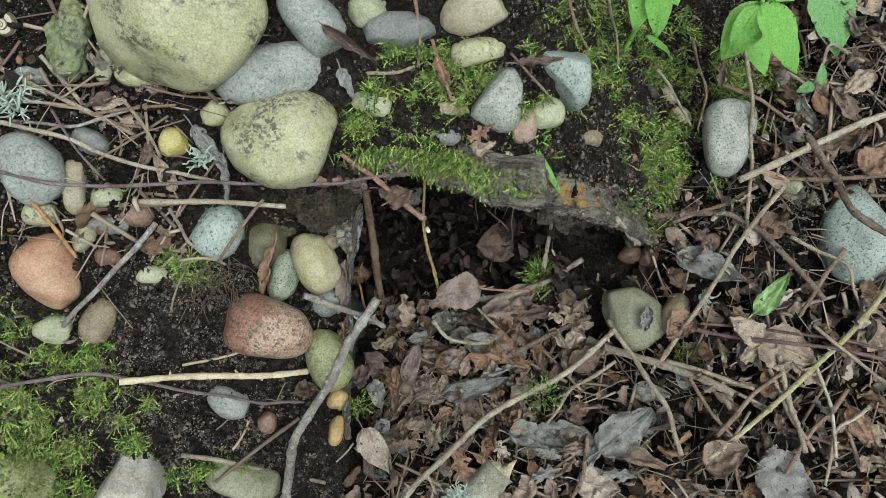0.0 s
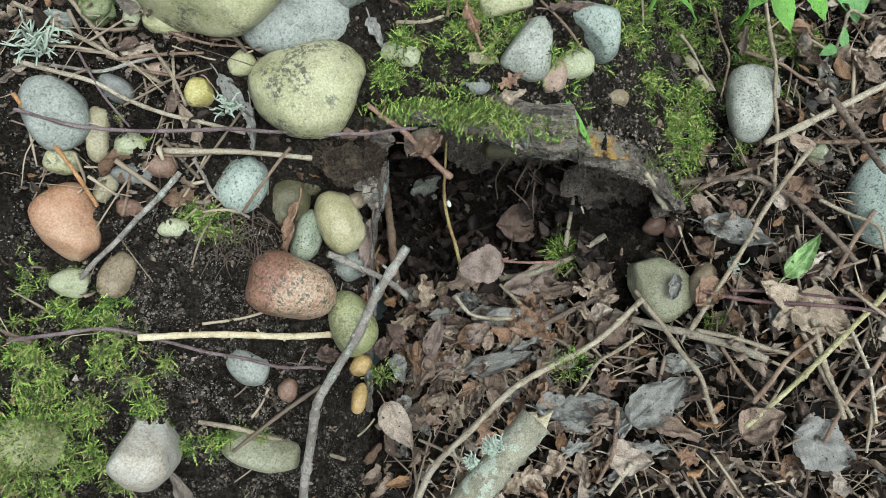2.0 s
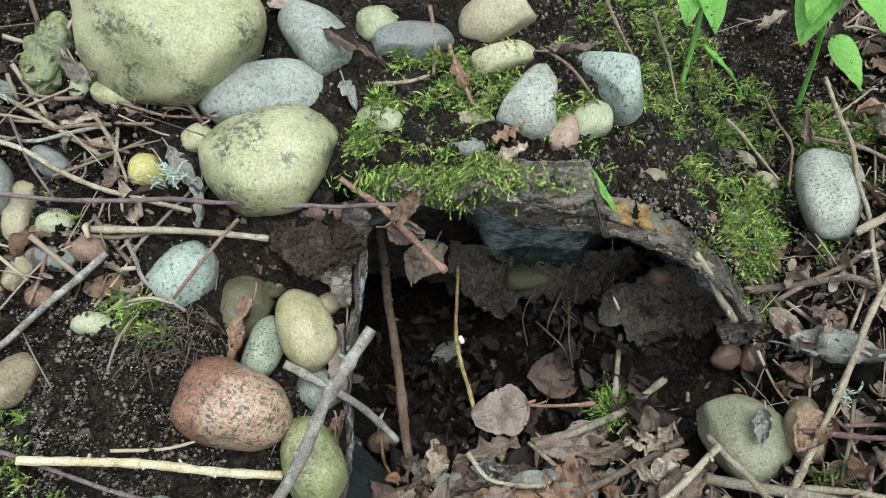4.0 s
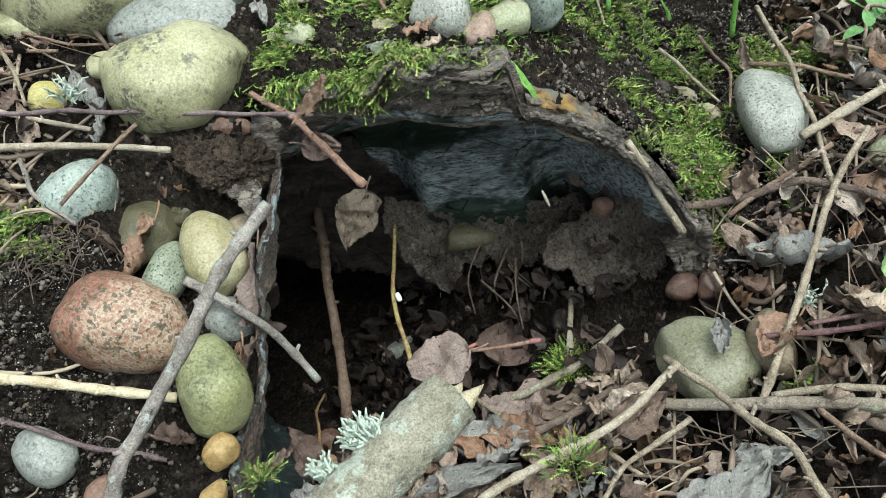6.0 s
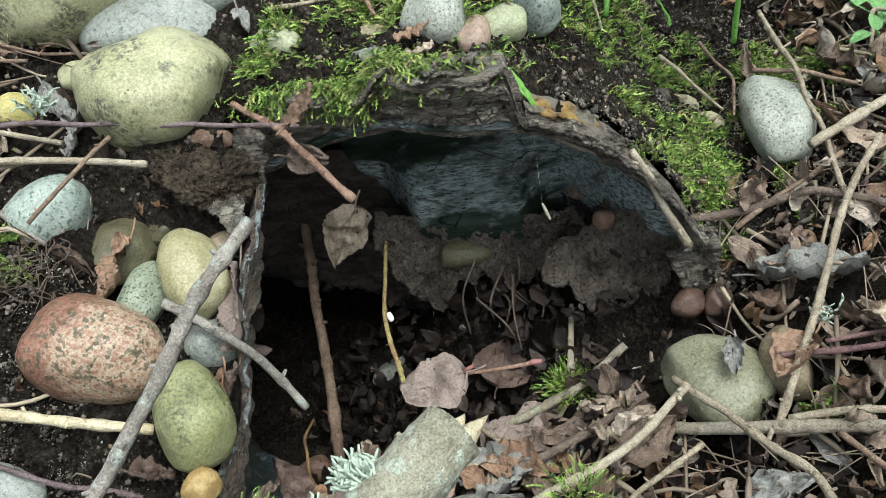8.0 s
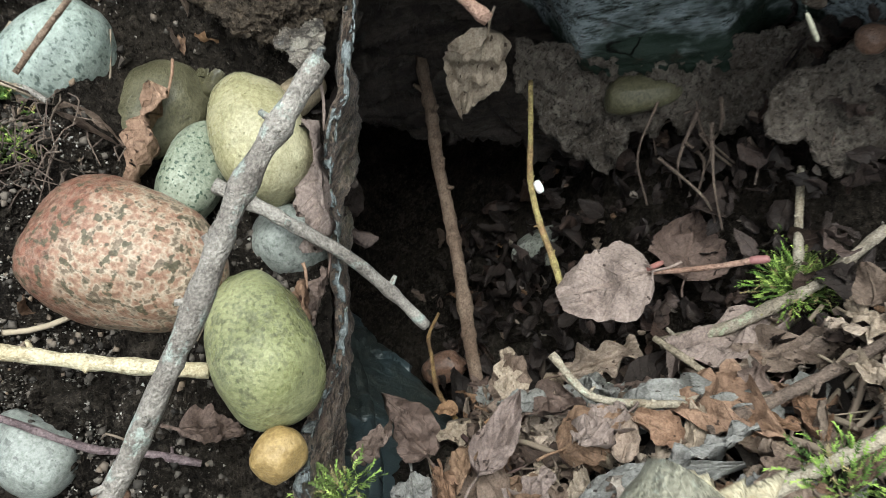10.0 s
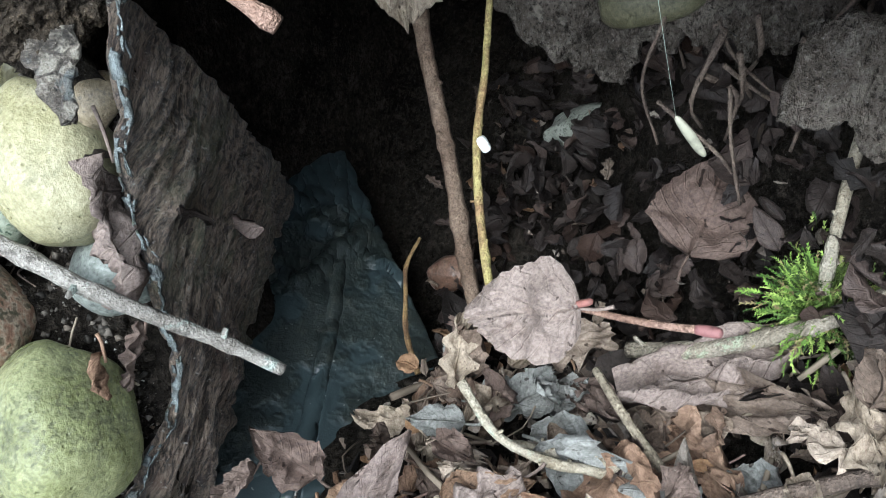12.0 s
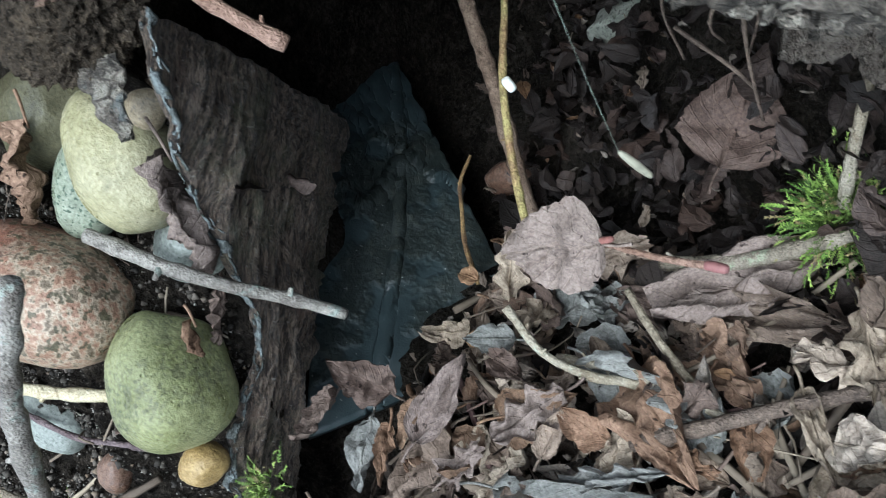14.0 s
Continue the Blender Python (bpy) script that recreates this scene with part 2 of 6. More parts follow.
WOOD = {
    "tan": wood_material("tan_twig_bark", (0.165, 0.135, 0.095), (0.26, 0.22, 0.16), (0.075, 0.058, 0.04), (0.28, 0.29, 0.22), -0.1),
    "straw": wood_material("straw_twig", (0.23, 0.195, 0.14), (0.32, 0.285, 0.22), (0.12, 0.09, 0.055), (0.33, 0.35, 0.27), -0.1),
    "purple": wood_material("purple_twig_bark", (0.085, 0.06, 0.06), (0.15, 0.115, 0.115), (0.045, 0.03, 0.033), rough=0.55),
    "redbrown": wood_material("red_brown_twig_bark", (0.17, 0.1, 0.07), (0.25, 0.16, 0.12), (0.08, 0.045, 0.03)),
    "grey": wood_material("grey_twig_bark", (0.12, 0.105, 0.09), (0.25, 0.23, 0.2), (0.04, 0.034, 0.028), (0.25, 0.285, 0.25), 0.4),
    "cream": wood_material("peeled_cream_wood", (0.38, 0.32, 0.2), (0.48, 0.43, 0.3), (0.2, 0.15, 0.08)),
    "orange": wood_material("orange_split_wood", (0.26, 0.13, 0.05), (0.34, 0.2, 0.1), (0.1, 0.05, 0.025)),
    "darkbrown": wood_material("dark_brown_twig_bark", (0.075, 0.055, 0.043), (0.14, 0.105, 0.08), (0.03, 0.022, 0.018)),
    "redpurple": wood_material("red_purple_twig_bark", (0.075, 0.042, 0.042), (0.13, 0.075, 0.07), (0.035, 0.02, 0.02), (0.26, 0.22, 0.2), -0.3, rough=0.5),
    "yellowgreen": wood_material("yellow_green_twig_bark", (0.24, 0.22, 0.11), (0.32, 0.3, 0.18), (0.13, 0.11, 0.05)),
    "bark": wood_material("grey_brown_bark", (0.16, 0.135, 0.1), (0.24, 0.21, 0.165), (0.07, 0.055, 0.04), (0.26, 0.29, 0.2), 0.2),
    "sprig": wood_material("rusty_sprig", (0.12, 0.07, 0.035), (0.26, 0.17, 0.07), (0.05, 0.03, 0.02), scale=2.0),
    "brown": wood_material("brown_twig_bark", (0.12, 0.08, 0.055), (0.2, 0.145, 0.105), (0.055, 0.036, 0.025)),
    "yellow": wood_material("yellow_stem", (0.2, 0.12, 0.06), (0.3, 0.26, 0.1), (0.09, 0.055, 0.03)),
    "lichen": wood_material("lichened_branch_bark", (0.15, 0.14, 0.1), (0.23, 0.22, 0.165), (0.06, 0.054, 0.04), (0.27, 0.305, 0.25), 0.5),
}


def rim_bark():
    """Dark rotten bark in thin strata along the arch, with grey tan weathered plates and blue grey lichen."""
    n = Nodes("layered_rotten_bark")
    v = n.stretch(0.22, 1.8, 2.6)
    a, b, c = n.noise(60, 6, 0.75, vector=v), n.noise(330, 5, 0.75, vector=v), n.noise(1300, 3, 0.7)
    col = n.mix(n.band(a, 0.4, 0.62), (0.06, 0.05, 0.04), (0.26, 0.222, 0.18))
    col = n.mix(n.math("MULTIPLY", n.band(b, 0.52, 0.66), 0.7), col, (0.38, 0.335, 0.28))
    col = n.mix(n.math("MULTIPLY", n.band(b, 0.46, 0.36), 0.85), col, (0.012, 0.01, 0.008))
    plate = n.band(n.noise(44, 5, 0.7), 0.52, 0.6)
    crack = n.band(n.cells(150, "DISTANCE_TO_EDGE", n.stretch(0.6, 1.2, 1.4)), 0.03, 0.12)
    col = n.mix(n.math("MULTIPLY", n.math("MULTIPLY", plate, crack), 0.85), col, (0.42, 0.38, 0.31))
    col = n.mix(n.math("MULTIPLY", n.band(n.noise(58, 4, 0.6), 0.6, 0.68), 0.6), col, (0.13, 0.16, 0.165))
    col = n.mix(0.8, col, n.ramp(c, (0.3, (0.15, 0.15, 0.15)), (0.7, (0.85, 0.85, 0.85))), "SOFT_LIGHT")
    h = n.math("ADD", n.math("ADD", a, n.math("MULTIPLY", b, 1.4)), n.math("ADD", n.math("MULTIPLY", c, 0.3), n.math("MULTIPLY", n.math("MULTIPLY", plate, crack), 0.6)))
    return n.done(col, 0.7, n.bump(h, 1.0, 0.006), 0.3)


def wet_wood():
    """Wet dark wood with fine broken fibres along the slab, its glints painted as pale flecks."""
    n = Nodes("wet_dark_plank")
    wavy = n.mix(0.02, n.coord, n.nt.nodes.new("ShaderNodeTexNoise").outputs["Color"])
    v = n.stretch(2.2, 0.4, 2.2, wavy)
    a, b, c = n.noise(34, 5, 0.7), n.noise(240, 7, 0.85, vector=v), n.noise(500, 5, 0.8)
    col = n.mix(n.band(b, 0.44, 0.56), (0.024, 0.016, 0.012), (0.26, 0.195, 0.145))
    # pale fibre highlights, put into the colour
    col = n.mix(n.math("MULTIPLY", n.band(b, 0.57, 0.65), 0.8), col, (0.45, 0.41, 0.35))
    col = n.mix(n.math("MULTIPLY", n.band(a, 0.5, 0.66), 0.5), col, (0.09, 0.1, 0.05))
    col = n.mix(n.math("MULTIPLY", n.band(n.noise(75, 4, 0.6), 0.58, 0.68), 0.6), col, (0.13, 0.075, 0.055))
    # small bright specks of colour in place of wet glints
    col = n.mix(n.math("MULTIPLY", n.band(n.noise(620, 3, 0.7, vector=n.stretch(0.6, 1.4, 0.6)), 0.62, 0.69), 0.8), col, (0.45, 0.44, 0.4))
    h = n.math("ADD", n.math("MULTIPLY", b, 1.2), n.math("ADD", n.math("MULTIPLY", c, 0.8), a))
    return n.done(col, n.band(c, -0.05, 1.2), n.bump(h, 1.0, 0.007), 0.8)


def plate_rot():
    """Smooth wet blue black plate with small pale specks and worn rough patches."""
    n = Nodes("dark_blue_green_plate")
    a, b, c = n.noise(24, 4, 0.6), n.noise(180, 5, 0.75), n.noise(800, 3, 0.7)
    worn = n.band(a, 0.46, 0.56)
    col = n.mix(worn, (0.03, 0.044, 0.047), (0.014, 0.021, 0.019))
    col = n.mix(n.math("MULTIPLY", n.math("MULTIPLY", n.band(b, 0.5, 0.66), worn), 0.7), col, (0.06, 0.065, 0.05))
    col = n.mix(n.band(n.noise(430, 2, 0.5), 0.7, 0.73), col, (0.3, 0.3, 0.27))
    h = n.math("ADD", n.math("MULTIPLY", n.math("MULTIPLY", b, worn), 1.5), n.math("MULTIPLY", c, 0.15))
    return n.done(col, n.math("ADD", n.math("MULTIPLY", worn, 0.15), 0.38), n.bump(h, 0.8, 0.002), 0.5)


BLACK_ROT = wood_material("black_rotten_wood", (0.03, 0.024, 0.02), (0.085, 0.069, 0.057), (0.008, 0.0065, 0.0055), (0.065, 0.07, 0.06), 0.1, rough=0.6, scale=1.4, along=(0.5, 1.5, 1.8))
BARK_OUT = rim_bark()
SLAB = wet_wood()
SLATE = plate_rot()
EDGE = wood_material("pale_worn_plank_edge", (0.06, 0.065, 0.06), (0.2, 0.225, 0.225), (0.02, 0.018, 0.015), (0.07, 0.075, 0.05), 0.3, scale=2.0)
GRANULAR = soil_material("granular_rotten_bark", (0.075, 0.062, 0.05), (0.165, 0.139, 0.115), (0.28, 0.246, 0.208), (0.46, 0.43, 0.385))
CLOD = soil_material("rusty_crust", (0.035, 0.028, 0.021), (0.085, 0.067, 0.05), (0.15, 0.115, 0.08), (0.26, 0.23, 0.19))


def crust_material():
    n = Nodes("orange_bark_crust")
    a, b, c = n.noise(60, 5, 0.7), n.noise(240, 5, 0.75), n.noise(900, 3, 0.7)
    col = n.mix(n.band(a, 0.42, 0.58), (0.3, 0.2, 0.065), (0.19, 0.11, 0.045))
    col = n.mix(n.band(n.noise(85, 4, 0.6), 0.47, 0.56), col, (0.17, 0.155, 0.125))
    col = n.mix(n.math("MULTIPLY", n.band(b, 0.52, 0.66), 0.8), col, (0.05, 0.04, 0.03))
    return n.done(col, 0.8, n.bump(n.math("ADD", b, c), 1.0, 0.003), 0.2)


ORANGE_CRUST = crust_material()


def inner_bark():
    """Smooth wet inside of the hollow: near black with a blue green film, paled to paint in sky sheen."""
    n = Nodes("wet_inner_bark")
    v = n.stretch(0.35, 1.3, 2.2)
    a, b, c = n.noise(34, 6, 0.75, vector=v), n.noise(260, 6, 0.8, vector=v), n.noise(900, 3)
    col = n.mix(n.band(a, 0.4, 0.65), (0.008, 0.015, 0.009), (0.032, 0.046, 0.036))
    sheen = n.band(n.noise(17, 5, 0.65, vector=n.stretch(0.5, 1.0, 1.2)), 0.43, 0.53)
    # blue grey film, its colour lifted to stand in for the reflected sky
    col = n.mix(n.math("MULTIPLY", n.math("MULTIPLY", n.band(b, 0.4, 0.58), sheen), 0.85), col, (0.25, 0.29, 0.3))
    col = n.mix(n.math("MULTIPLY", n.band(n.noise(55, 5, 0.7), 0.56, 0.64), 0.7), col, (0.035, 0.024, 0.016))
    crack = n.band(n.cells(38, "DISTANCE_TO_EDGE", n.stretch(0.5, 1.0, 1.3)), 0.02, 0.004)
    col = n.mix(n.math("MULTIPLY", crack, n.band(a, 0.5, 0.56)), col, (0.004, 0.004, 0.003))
    rough = n.math("ADD", n.math("MULTIPLY", b, 0.3), n.math("MULTIPLY", n.math("SUBTRACT", 1.0, sheen), 0.4))
    h = n.math("ADD", n.math("MULTIPLY", b, 1.3), n.math("SUBTRACT", n.math("MULTIPLY", c, 0.3), n.math("MULTIPLY", crack, 0.4)))
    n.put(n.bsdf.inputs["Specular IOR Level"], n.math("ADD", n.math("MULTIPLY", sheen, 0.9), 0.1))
    n.put(n.bsdf.inputs["Base Color"], col)
    n.put(n.bsdf.inputs["Roughness"], n.math("ADD", rough, 0.08))
    n.put(n.bsdf.inputs["Normal"], n.bump(h, 0.8, 0.0022))
    return n.mat


INNER = inner_bark()


def leaf_material(name, *stops, spots=0.5, rough=0.7, lit=0.0):
    """A leaf with midrib and side veins by its own UV, mottled and, among many, varied one by one."""
    n = Nodes(name)
    r = n.math("FRACT", n.math("ADD", n.nt.nodes.new("ShaderNodeNewGeometry").outputs["Random Per Island"], n.info))
    uv = n.nt.nodes.new("ShaderNodeUVMap").outputs[0]
    sep = n.nt.nodes.new("ShaderNodeSeparateXYZ")
    n.nt.links.new(uv, sep.inputs[0])
    u, side = sep.outputs[0], n.math("ABSOLUTE", sep.outputs[1])
    rib = n.band(side, 0.09, 0.02)
    wave = n.math("SINE", n.math("SUBTRACT", n.math("MULTIPLY", u, 52.0), n.math("MULTIPLY", side, 16.0)))
    vein = n.math("MULTIPLY", n.band(wave, 0.86, 0.99), 0.5)
    ridge = n.math("MAXIMUM", rib, vein)
    a, b = n.noise(90, 5, 0.7, w=n.math("MULTIPLY", r, 50.0)), n.noise(520, 4, 0.7, w=n.math("MULTIPLY", r, 50.0))
    col = n.ramp(r, *stops)
    col = n.mix(n.math("MULTIPLY", n.band(a, 0.45, 0.72), spots), col, n.mix(1.0, col, (0.42, 0.38, 0.36), "MULTIPLY"))
    col = n.mix(n.math("MULTIPLY", n.band(b, 0.52, 0.7), spots * 0.8), col, n.mix(1.0, col, (0.5, 0.45, 0.4), "MULTIPLY"))
    col = n.mix(n.band(n.noise(230, 2, 0.5, w=n.math("MULTIPLY", r, 31.0)), 0.66, 0.7), col, n.mix(1.0, col, (0.2, 0.17, 0.15), "MULTIPLY"))
    col = n.mix(n.math("MULTIPLY", ridge, 0.16), col, n.mix(1.0, col, (1.35, 1.3, 1.2), "MULTIPLY"))
    col = n.mix(0.8, col, n.ramp(n.noise(700, 4, 0.7), (0.32, (0.2, 0.2, 0.2)), (0.68, (0.8, 0.8, 0.8))), "SOFT_LIGHT")
    h = n.math("ADD", n.math("MULTIPLY", ridge, 0.45), n.math("MULTIPLY", n.math("ADD", a, b), 0.6))
    mat = n.done(col, rough, n.bump(h, 0.9, 0.0016), 0.2)
    if lit:
        tr = n.nt.nodes.new("ShaderNodeBsdfTranslucent")
        n.put(tr.inputs[0], col)
        mix = n.nt.nodes.new("ShaderNodeMixShader")
        mix.inputs[0].default_value = lit
        out = n.nt.nodes["Material Output"]
        n.nt.links.new(n.bsdf.outputs[0], mix.inputs[1])
        n.nt.links.new(tr.outputs[0], mix.inputs[2])
        n.nt.links.new(mix.outputs[0], out.inputs[0])
    return mat


LEAF = {
    "dead": leaf_material("dead_brown_leaf", (0.0, (0.05, 0.034, 0.026)), (0.25, (0.18, 0.132, 0.1)), (0.45, (0.31, 0.25, 0.195)), (0.6, (0.16, 0.1, 0.062)), (0.8, (0.1, 0.066, 0.048)), (1.0, (0.35, 0.295, 0.24)), spots=0.7),
    "litter": leaf_material("litter_leaf", (0.0, (0.018, 0.013, 0.01)), (0.18, (0.12, 0.087, 0.065)), (0.36, (0.27, 0.21, 0.16)), (0.5, (0.024, 0.017, 0.013)), (0.7, (0.35, 0.3, 0.25)), (0.85, (0.1, 0.063, 0.043)), (1.0, (0.24, 0.14, 0.075)), spots=0.7),
    # rotted leaves, coloured near black to deepen the shade between upper leaves
    "rotted": leaf_material("rotted_damp_leaf_gap_shade", (0.0, (0.006, 0.005, 0.004)), (0.4, (0.017, 0.013, 0.011)), (0.75, (0.034, 0.026, 0.022)), (1.0, (0.012, 0.009, 0.007))),
    # hollow floor leaves: the shade under the log rim is in these dark colours
    "shaded": leaf_material("shaded_hollow_leaf", (0.0, (0.011, 0.008, 0.007)), (0.3, (0.028, 0.021, 0.018)), (0.6, (0.017, 0.013, 0.011)), (0.85, (0.055, 0.04, 0.034)), (1.0, (0.036, 0.021, 0.015)), spots=0.6, rough=0.55),
    "greyleaf": leaf_material("weathered_grey_leaf", (0.0, (0.14, 0.138, 0.126)), (0.5, (0.195, 0.194, 0.178)), (1.0, (0.155, 0.15, 0.138)), spots=0.6),
    "palebrown": leaf_material("pale_tan_leaf", (0.0, (0.25, 0.198, 0.146)), (0.5, (0.3, 0.245, 0.185)), (1.0, (0.22, 0.17, 0.122)), spots=0.65),
    "rustleaf": leaf_material("rust_brown_leaf", (0.0, (0.17, 0.1, 0.062)), (0.5, (0.21, 0.135, 0.092)), (1.0, (0.145, 0.084, 0.05)), spots=0.7),
    "brownleaf": leaf_material("dark_brown_leaf", (0.0, (0.09, 0.062, 0.05)), (0.5, (0.12, 0.088, 0.072)), (1.0, (0.078, 0.053, 0.042)), spots=0.6),
    "pinkleaf": leaf_material("pinkish_brown_leaf", (0.0, (0.15, 0.115, 0.1)), (1.0, (0.185, 0.145, 0.124)), spots=0.6),
    "freshgreen": leaf_material("fallen_green_leaf", (0.0, (0.19, 0.3, 0.12)), (1.0, (0.23, 0.34, 0.15)), spots=0.15, rough=0.5),
    "plant": leaf_material("fresh_green_leaf", (0.0, (0.18, 0.4, 0.085)), (0.5, (0.23, 0.47, 0.11)), (1.0, (0.16, 0.36, 0.075)), spots=0.06, rough=0.5, lit=0.4),
    "plantdull": leaf_material("dull_green_leaf", (0.0, (0.12, 0.26, 0.09)), (1.0, (0.15, 0.3, 0.11)), spots=0.2, rough=0.55, lit=0.25),
}


def moss_material(name, *stops):
    n = Nodes(name)
    r = n.nt.nodes.new("ShaderNodeNewGeometry").outputs["Random Per Island"]
    col = n.ramp(r, *stops)
    patch = n.band(n.noise(28, 4), 0.4, 0.62)
    col = n.mix(n.math("MULTIPLY", patch, 0.4), col, (0.13, 0.15, 0.05))
    return n.done(col, 0.8, None, 0.15)


MOSS = moss_material("green_moss", (0.0, (0.015, 0.03, 0.007)), (0.35, (0.05, 0.098, 0.019)), (0.62, (0.14, 0.23, 0.042)), (0.84, (0.33, 0.44, 0.11)), (0.9, (0.16, 0.125, 0.06)), (1.0, (0.24, 0.19, 0.1)))


def soil_relief(x, y):
    return 0.008 * wob(x, y, 0, 28, 2) + 0.0055 * wob(x, y, 4, 85, 2) + 0.004 * wob(x, y, 7, 210, 1) - 0.003 * abs(wob(x, y, 9, 330, 1))


def curve_points(points, step):
    """Points along a smooth line through the given ones."""
    p = [Vector(q) for q in points]
    p = [p[0] * 2 - p[1]] + p + [p[-1] * 2 - p[-2]]
    line = []
    for i in range(1, len(p) - 2):
        n = max(2, int((p[i + 1] - p[i]).length / step))
        for k in range(n):
            t = k / n
            line.append(0.5 * (2 * p[i] + (p[i + 1] - p[i - 1]) * t + (2 * p[i - 1] - 5 * p[i] + 4 * p[i + 1] - p[i + 2]) * t * t
                               + (3 * p[i] - p[i - 1] - 3 * p[i + 1] + p[i + 2]) * t ** 3))
    return line + [p[-2]]


def tube(points, r0, r1, sides=8, step=0.004, knots=0.25, seed=0.0, cap=True):
    """Vertices and faces of a knobbly tapering stem."""
    line = curve_points(points, step)
    verts, faces, up = [], [], Vector((0.31, 0.17, 0.93))
    for i, p in enumerate(line):
        d = (line[min(i + 1, len(line) - 1)] - line[max(i - 1, 0)]).normalized()
        a = d.cross(up).normalized()
        b = a.cross(d)
        t = i / (len(line) - 1)
        bulge = 1 + knots * max(0, wob(p.x + seed, p.y, p.z, 130, 1)) * 1.6
        for s in range(sides):
            w = 2 * math.pi * s / sides
            r = (r0 + (r1 - r0) * t) * bulge * (1 + 0.16 * wob(p.x * 2 + seed + s, p.y, p.z, 220, 1))
            verts.append(p + a * (r * math.cos(w)) + b * (r * math.sin(w)))
    n = len(line)
    for i in range(n - 1):
        for s in range(sides):
            q = (s + 1) % sides
            faces.append((i * sides + s, i * sides + q, (i + 1) * sides + q, (i + 1) * sides + s))
    if cap:
        faces += [tuple(reversed(range(sides))), tuple((n - 1) * sides + s for s in range(sides))]
    return verts, faces


# ---- the ground: one sheet with the bank, the pit and the litter slope ----


def left_bank(x, y):
    up = 0.5 * (np.minimum(y, 0.45) - 0.09) + 0.35 * np.maximum(0, y - 0.45)
    dip = (0.046 * smooth(x, -0.14, -0.1) + 0.012 * smooth(x, -0.1, -0.08)) * smooth(-y, -0.21, -0.175)
    dip = dip + 0.052 * smooth(x, -0.175, -0.14) * smooth(-x, 0.1, 0.14) * smooth(y, 0.115, 0.14) * smooth(-y, -0.205, -0.185)
    dip = dip + 0.014 * smooth(-y, -0.07, -0.01) * smooth(x, -0.27, -0.2)
    return up + 0.27 * np.maximum(0, -0.143 - x) - dip


def litter_slope(x, y):
    sag = 0.034 * smooth(-x, -0.3, -0.2) * smooth(y, -0.02, 0.1) * smooth(-y, -0.27, -0.2)
    return -0.075 + 0.22 * (y - 0.1) + 0.12 * (x - 0.25) - sag


def lip(x):
    return 0.058 - 0.09 * np.maximum(0, (x - 0.06) / 0.135) ** 2.6 - 0.35 * np.maximum(0, 0.02 - x)


def bank(x, y):
    low = np.where(y < 0.19, smooth(x, -0.078, -0.062), smooth(x, -0.07, 0.2))
    w = np.where(y < 0.2, low, smooth(x, 0.08, 0.24))
    rise = 0.008 * smooth(y, 0.19, 0.215) * smooth(-y, -0.31, -0.25) * smooth(x, -0.09, -0.04) * smooth(-x, -0.11, -0.075)
    dips = 0.026 * np.exp(-((x - 0.14) / 0.04) ** 2 - ((y - 0.27) / 0.04) ** 2) + 0.015 * np.exp(-((x + 0.185) / 0.045) ** 2 - ((y - 0.04) / 0.035) ** 2) + 0.013 * np.exp(-((x + 0.22) / 0.06) ** 2 - ((y - 0.24) / 0.05) ** 2) + 0.014 * np.exp(-((x + 0.14) / 0.045) ** 2 - ((y - 0.082) / 0.022) ** 2)
    z = left_bank(x, y) * (1 - w) + litter_slope(x, y) * w + rise - dips
    over = smooth(y, 0.2, 0.205) * smooth(-y, -0.285, -0.25) * smooth(x, 0.1, 0.125) * smooth(-x, -0.212, -0.2)
    return z + over * np.maximum(0, lip(x) + 0.018 - z)


def pit_floor(x, y):
    return (litter_slope(x, y) - 0.1 * smooth(y, 0.08, 0.2) * smooth(-x, -0.22, -0.05)
            - 0.1 * smooth(y, 0.12, 0.3) * smooth(-x, -0.06, 0.08))


def hollow(x, y):
    """1 inside the pit and the hollow under the bank, 0 outside."""
    edge = -0.095 - 0.055 * smooth(y, 0.0, 0.07) - 0.06 * smooth(y, 0.15, 0.22)
    left = smooth(x, edge - 0.006, edge + 0.006 + 0.02 * smooth(-y, -0.03, 0.02))
    back = smooth(-y, -0.52, -0.48)
    right = np.where(y > 0.2, smooth(-x, -0.218, -0.195), 1.0)
    return left * back * right


def ground_height(x, y):
    x, y = np.clip(x, -0.7, 0.8), np.clip(y, -0.55, 1.0)
    h = hollow(x, y)
    return bank(x, y) * (1 - h) + pit_floor(x, y) * h


def surface(x, y):
    """The top of what lies open to the sky."""
    x, y = float(x), float(y)
    if x > -0.07 and y < 0.2:
        return float(pit_floor(x, y))
    return float(bank(x, y))


def spread(lo, hi, step, far):
    inner = list(np.arange(lo, hi + step / 2, step))
    out, d = [], step
    while (out[-1] if out else 0) < far:
        d *= 1.5
        out.append((out[-1] if out else 0) + d)
    return np.array([lo - o for o in reversed(out)] + inner + [hi + o for o in out])


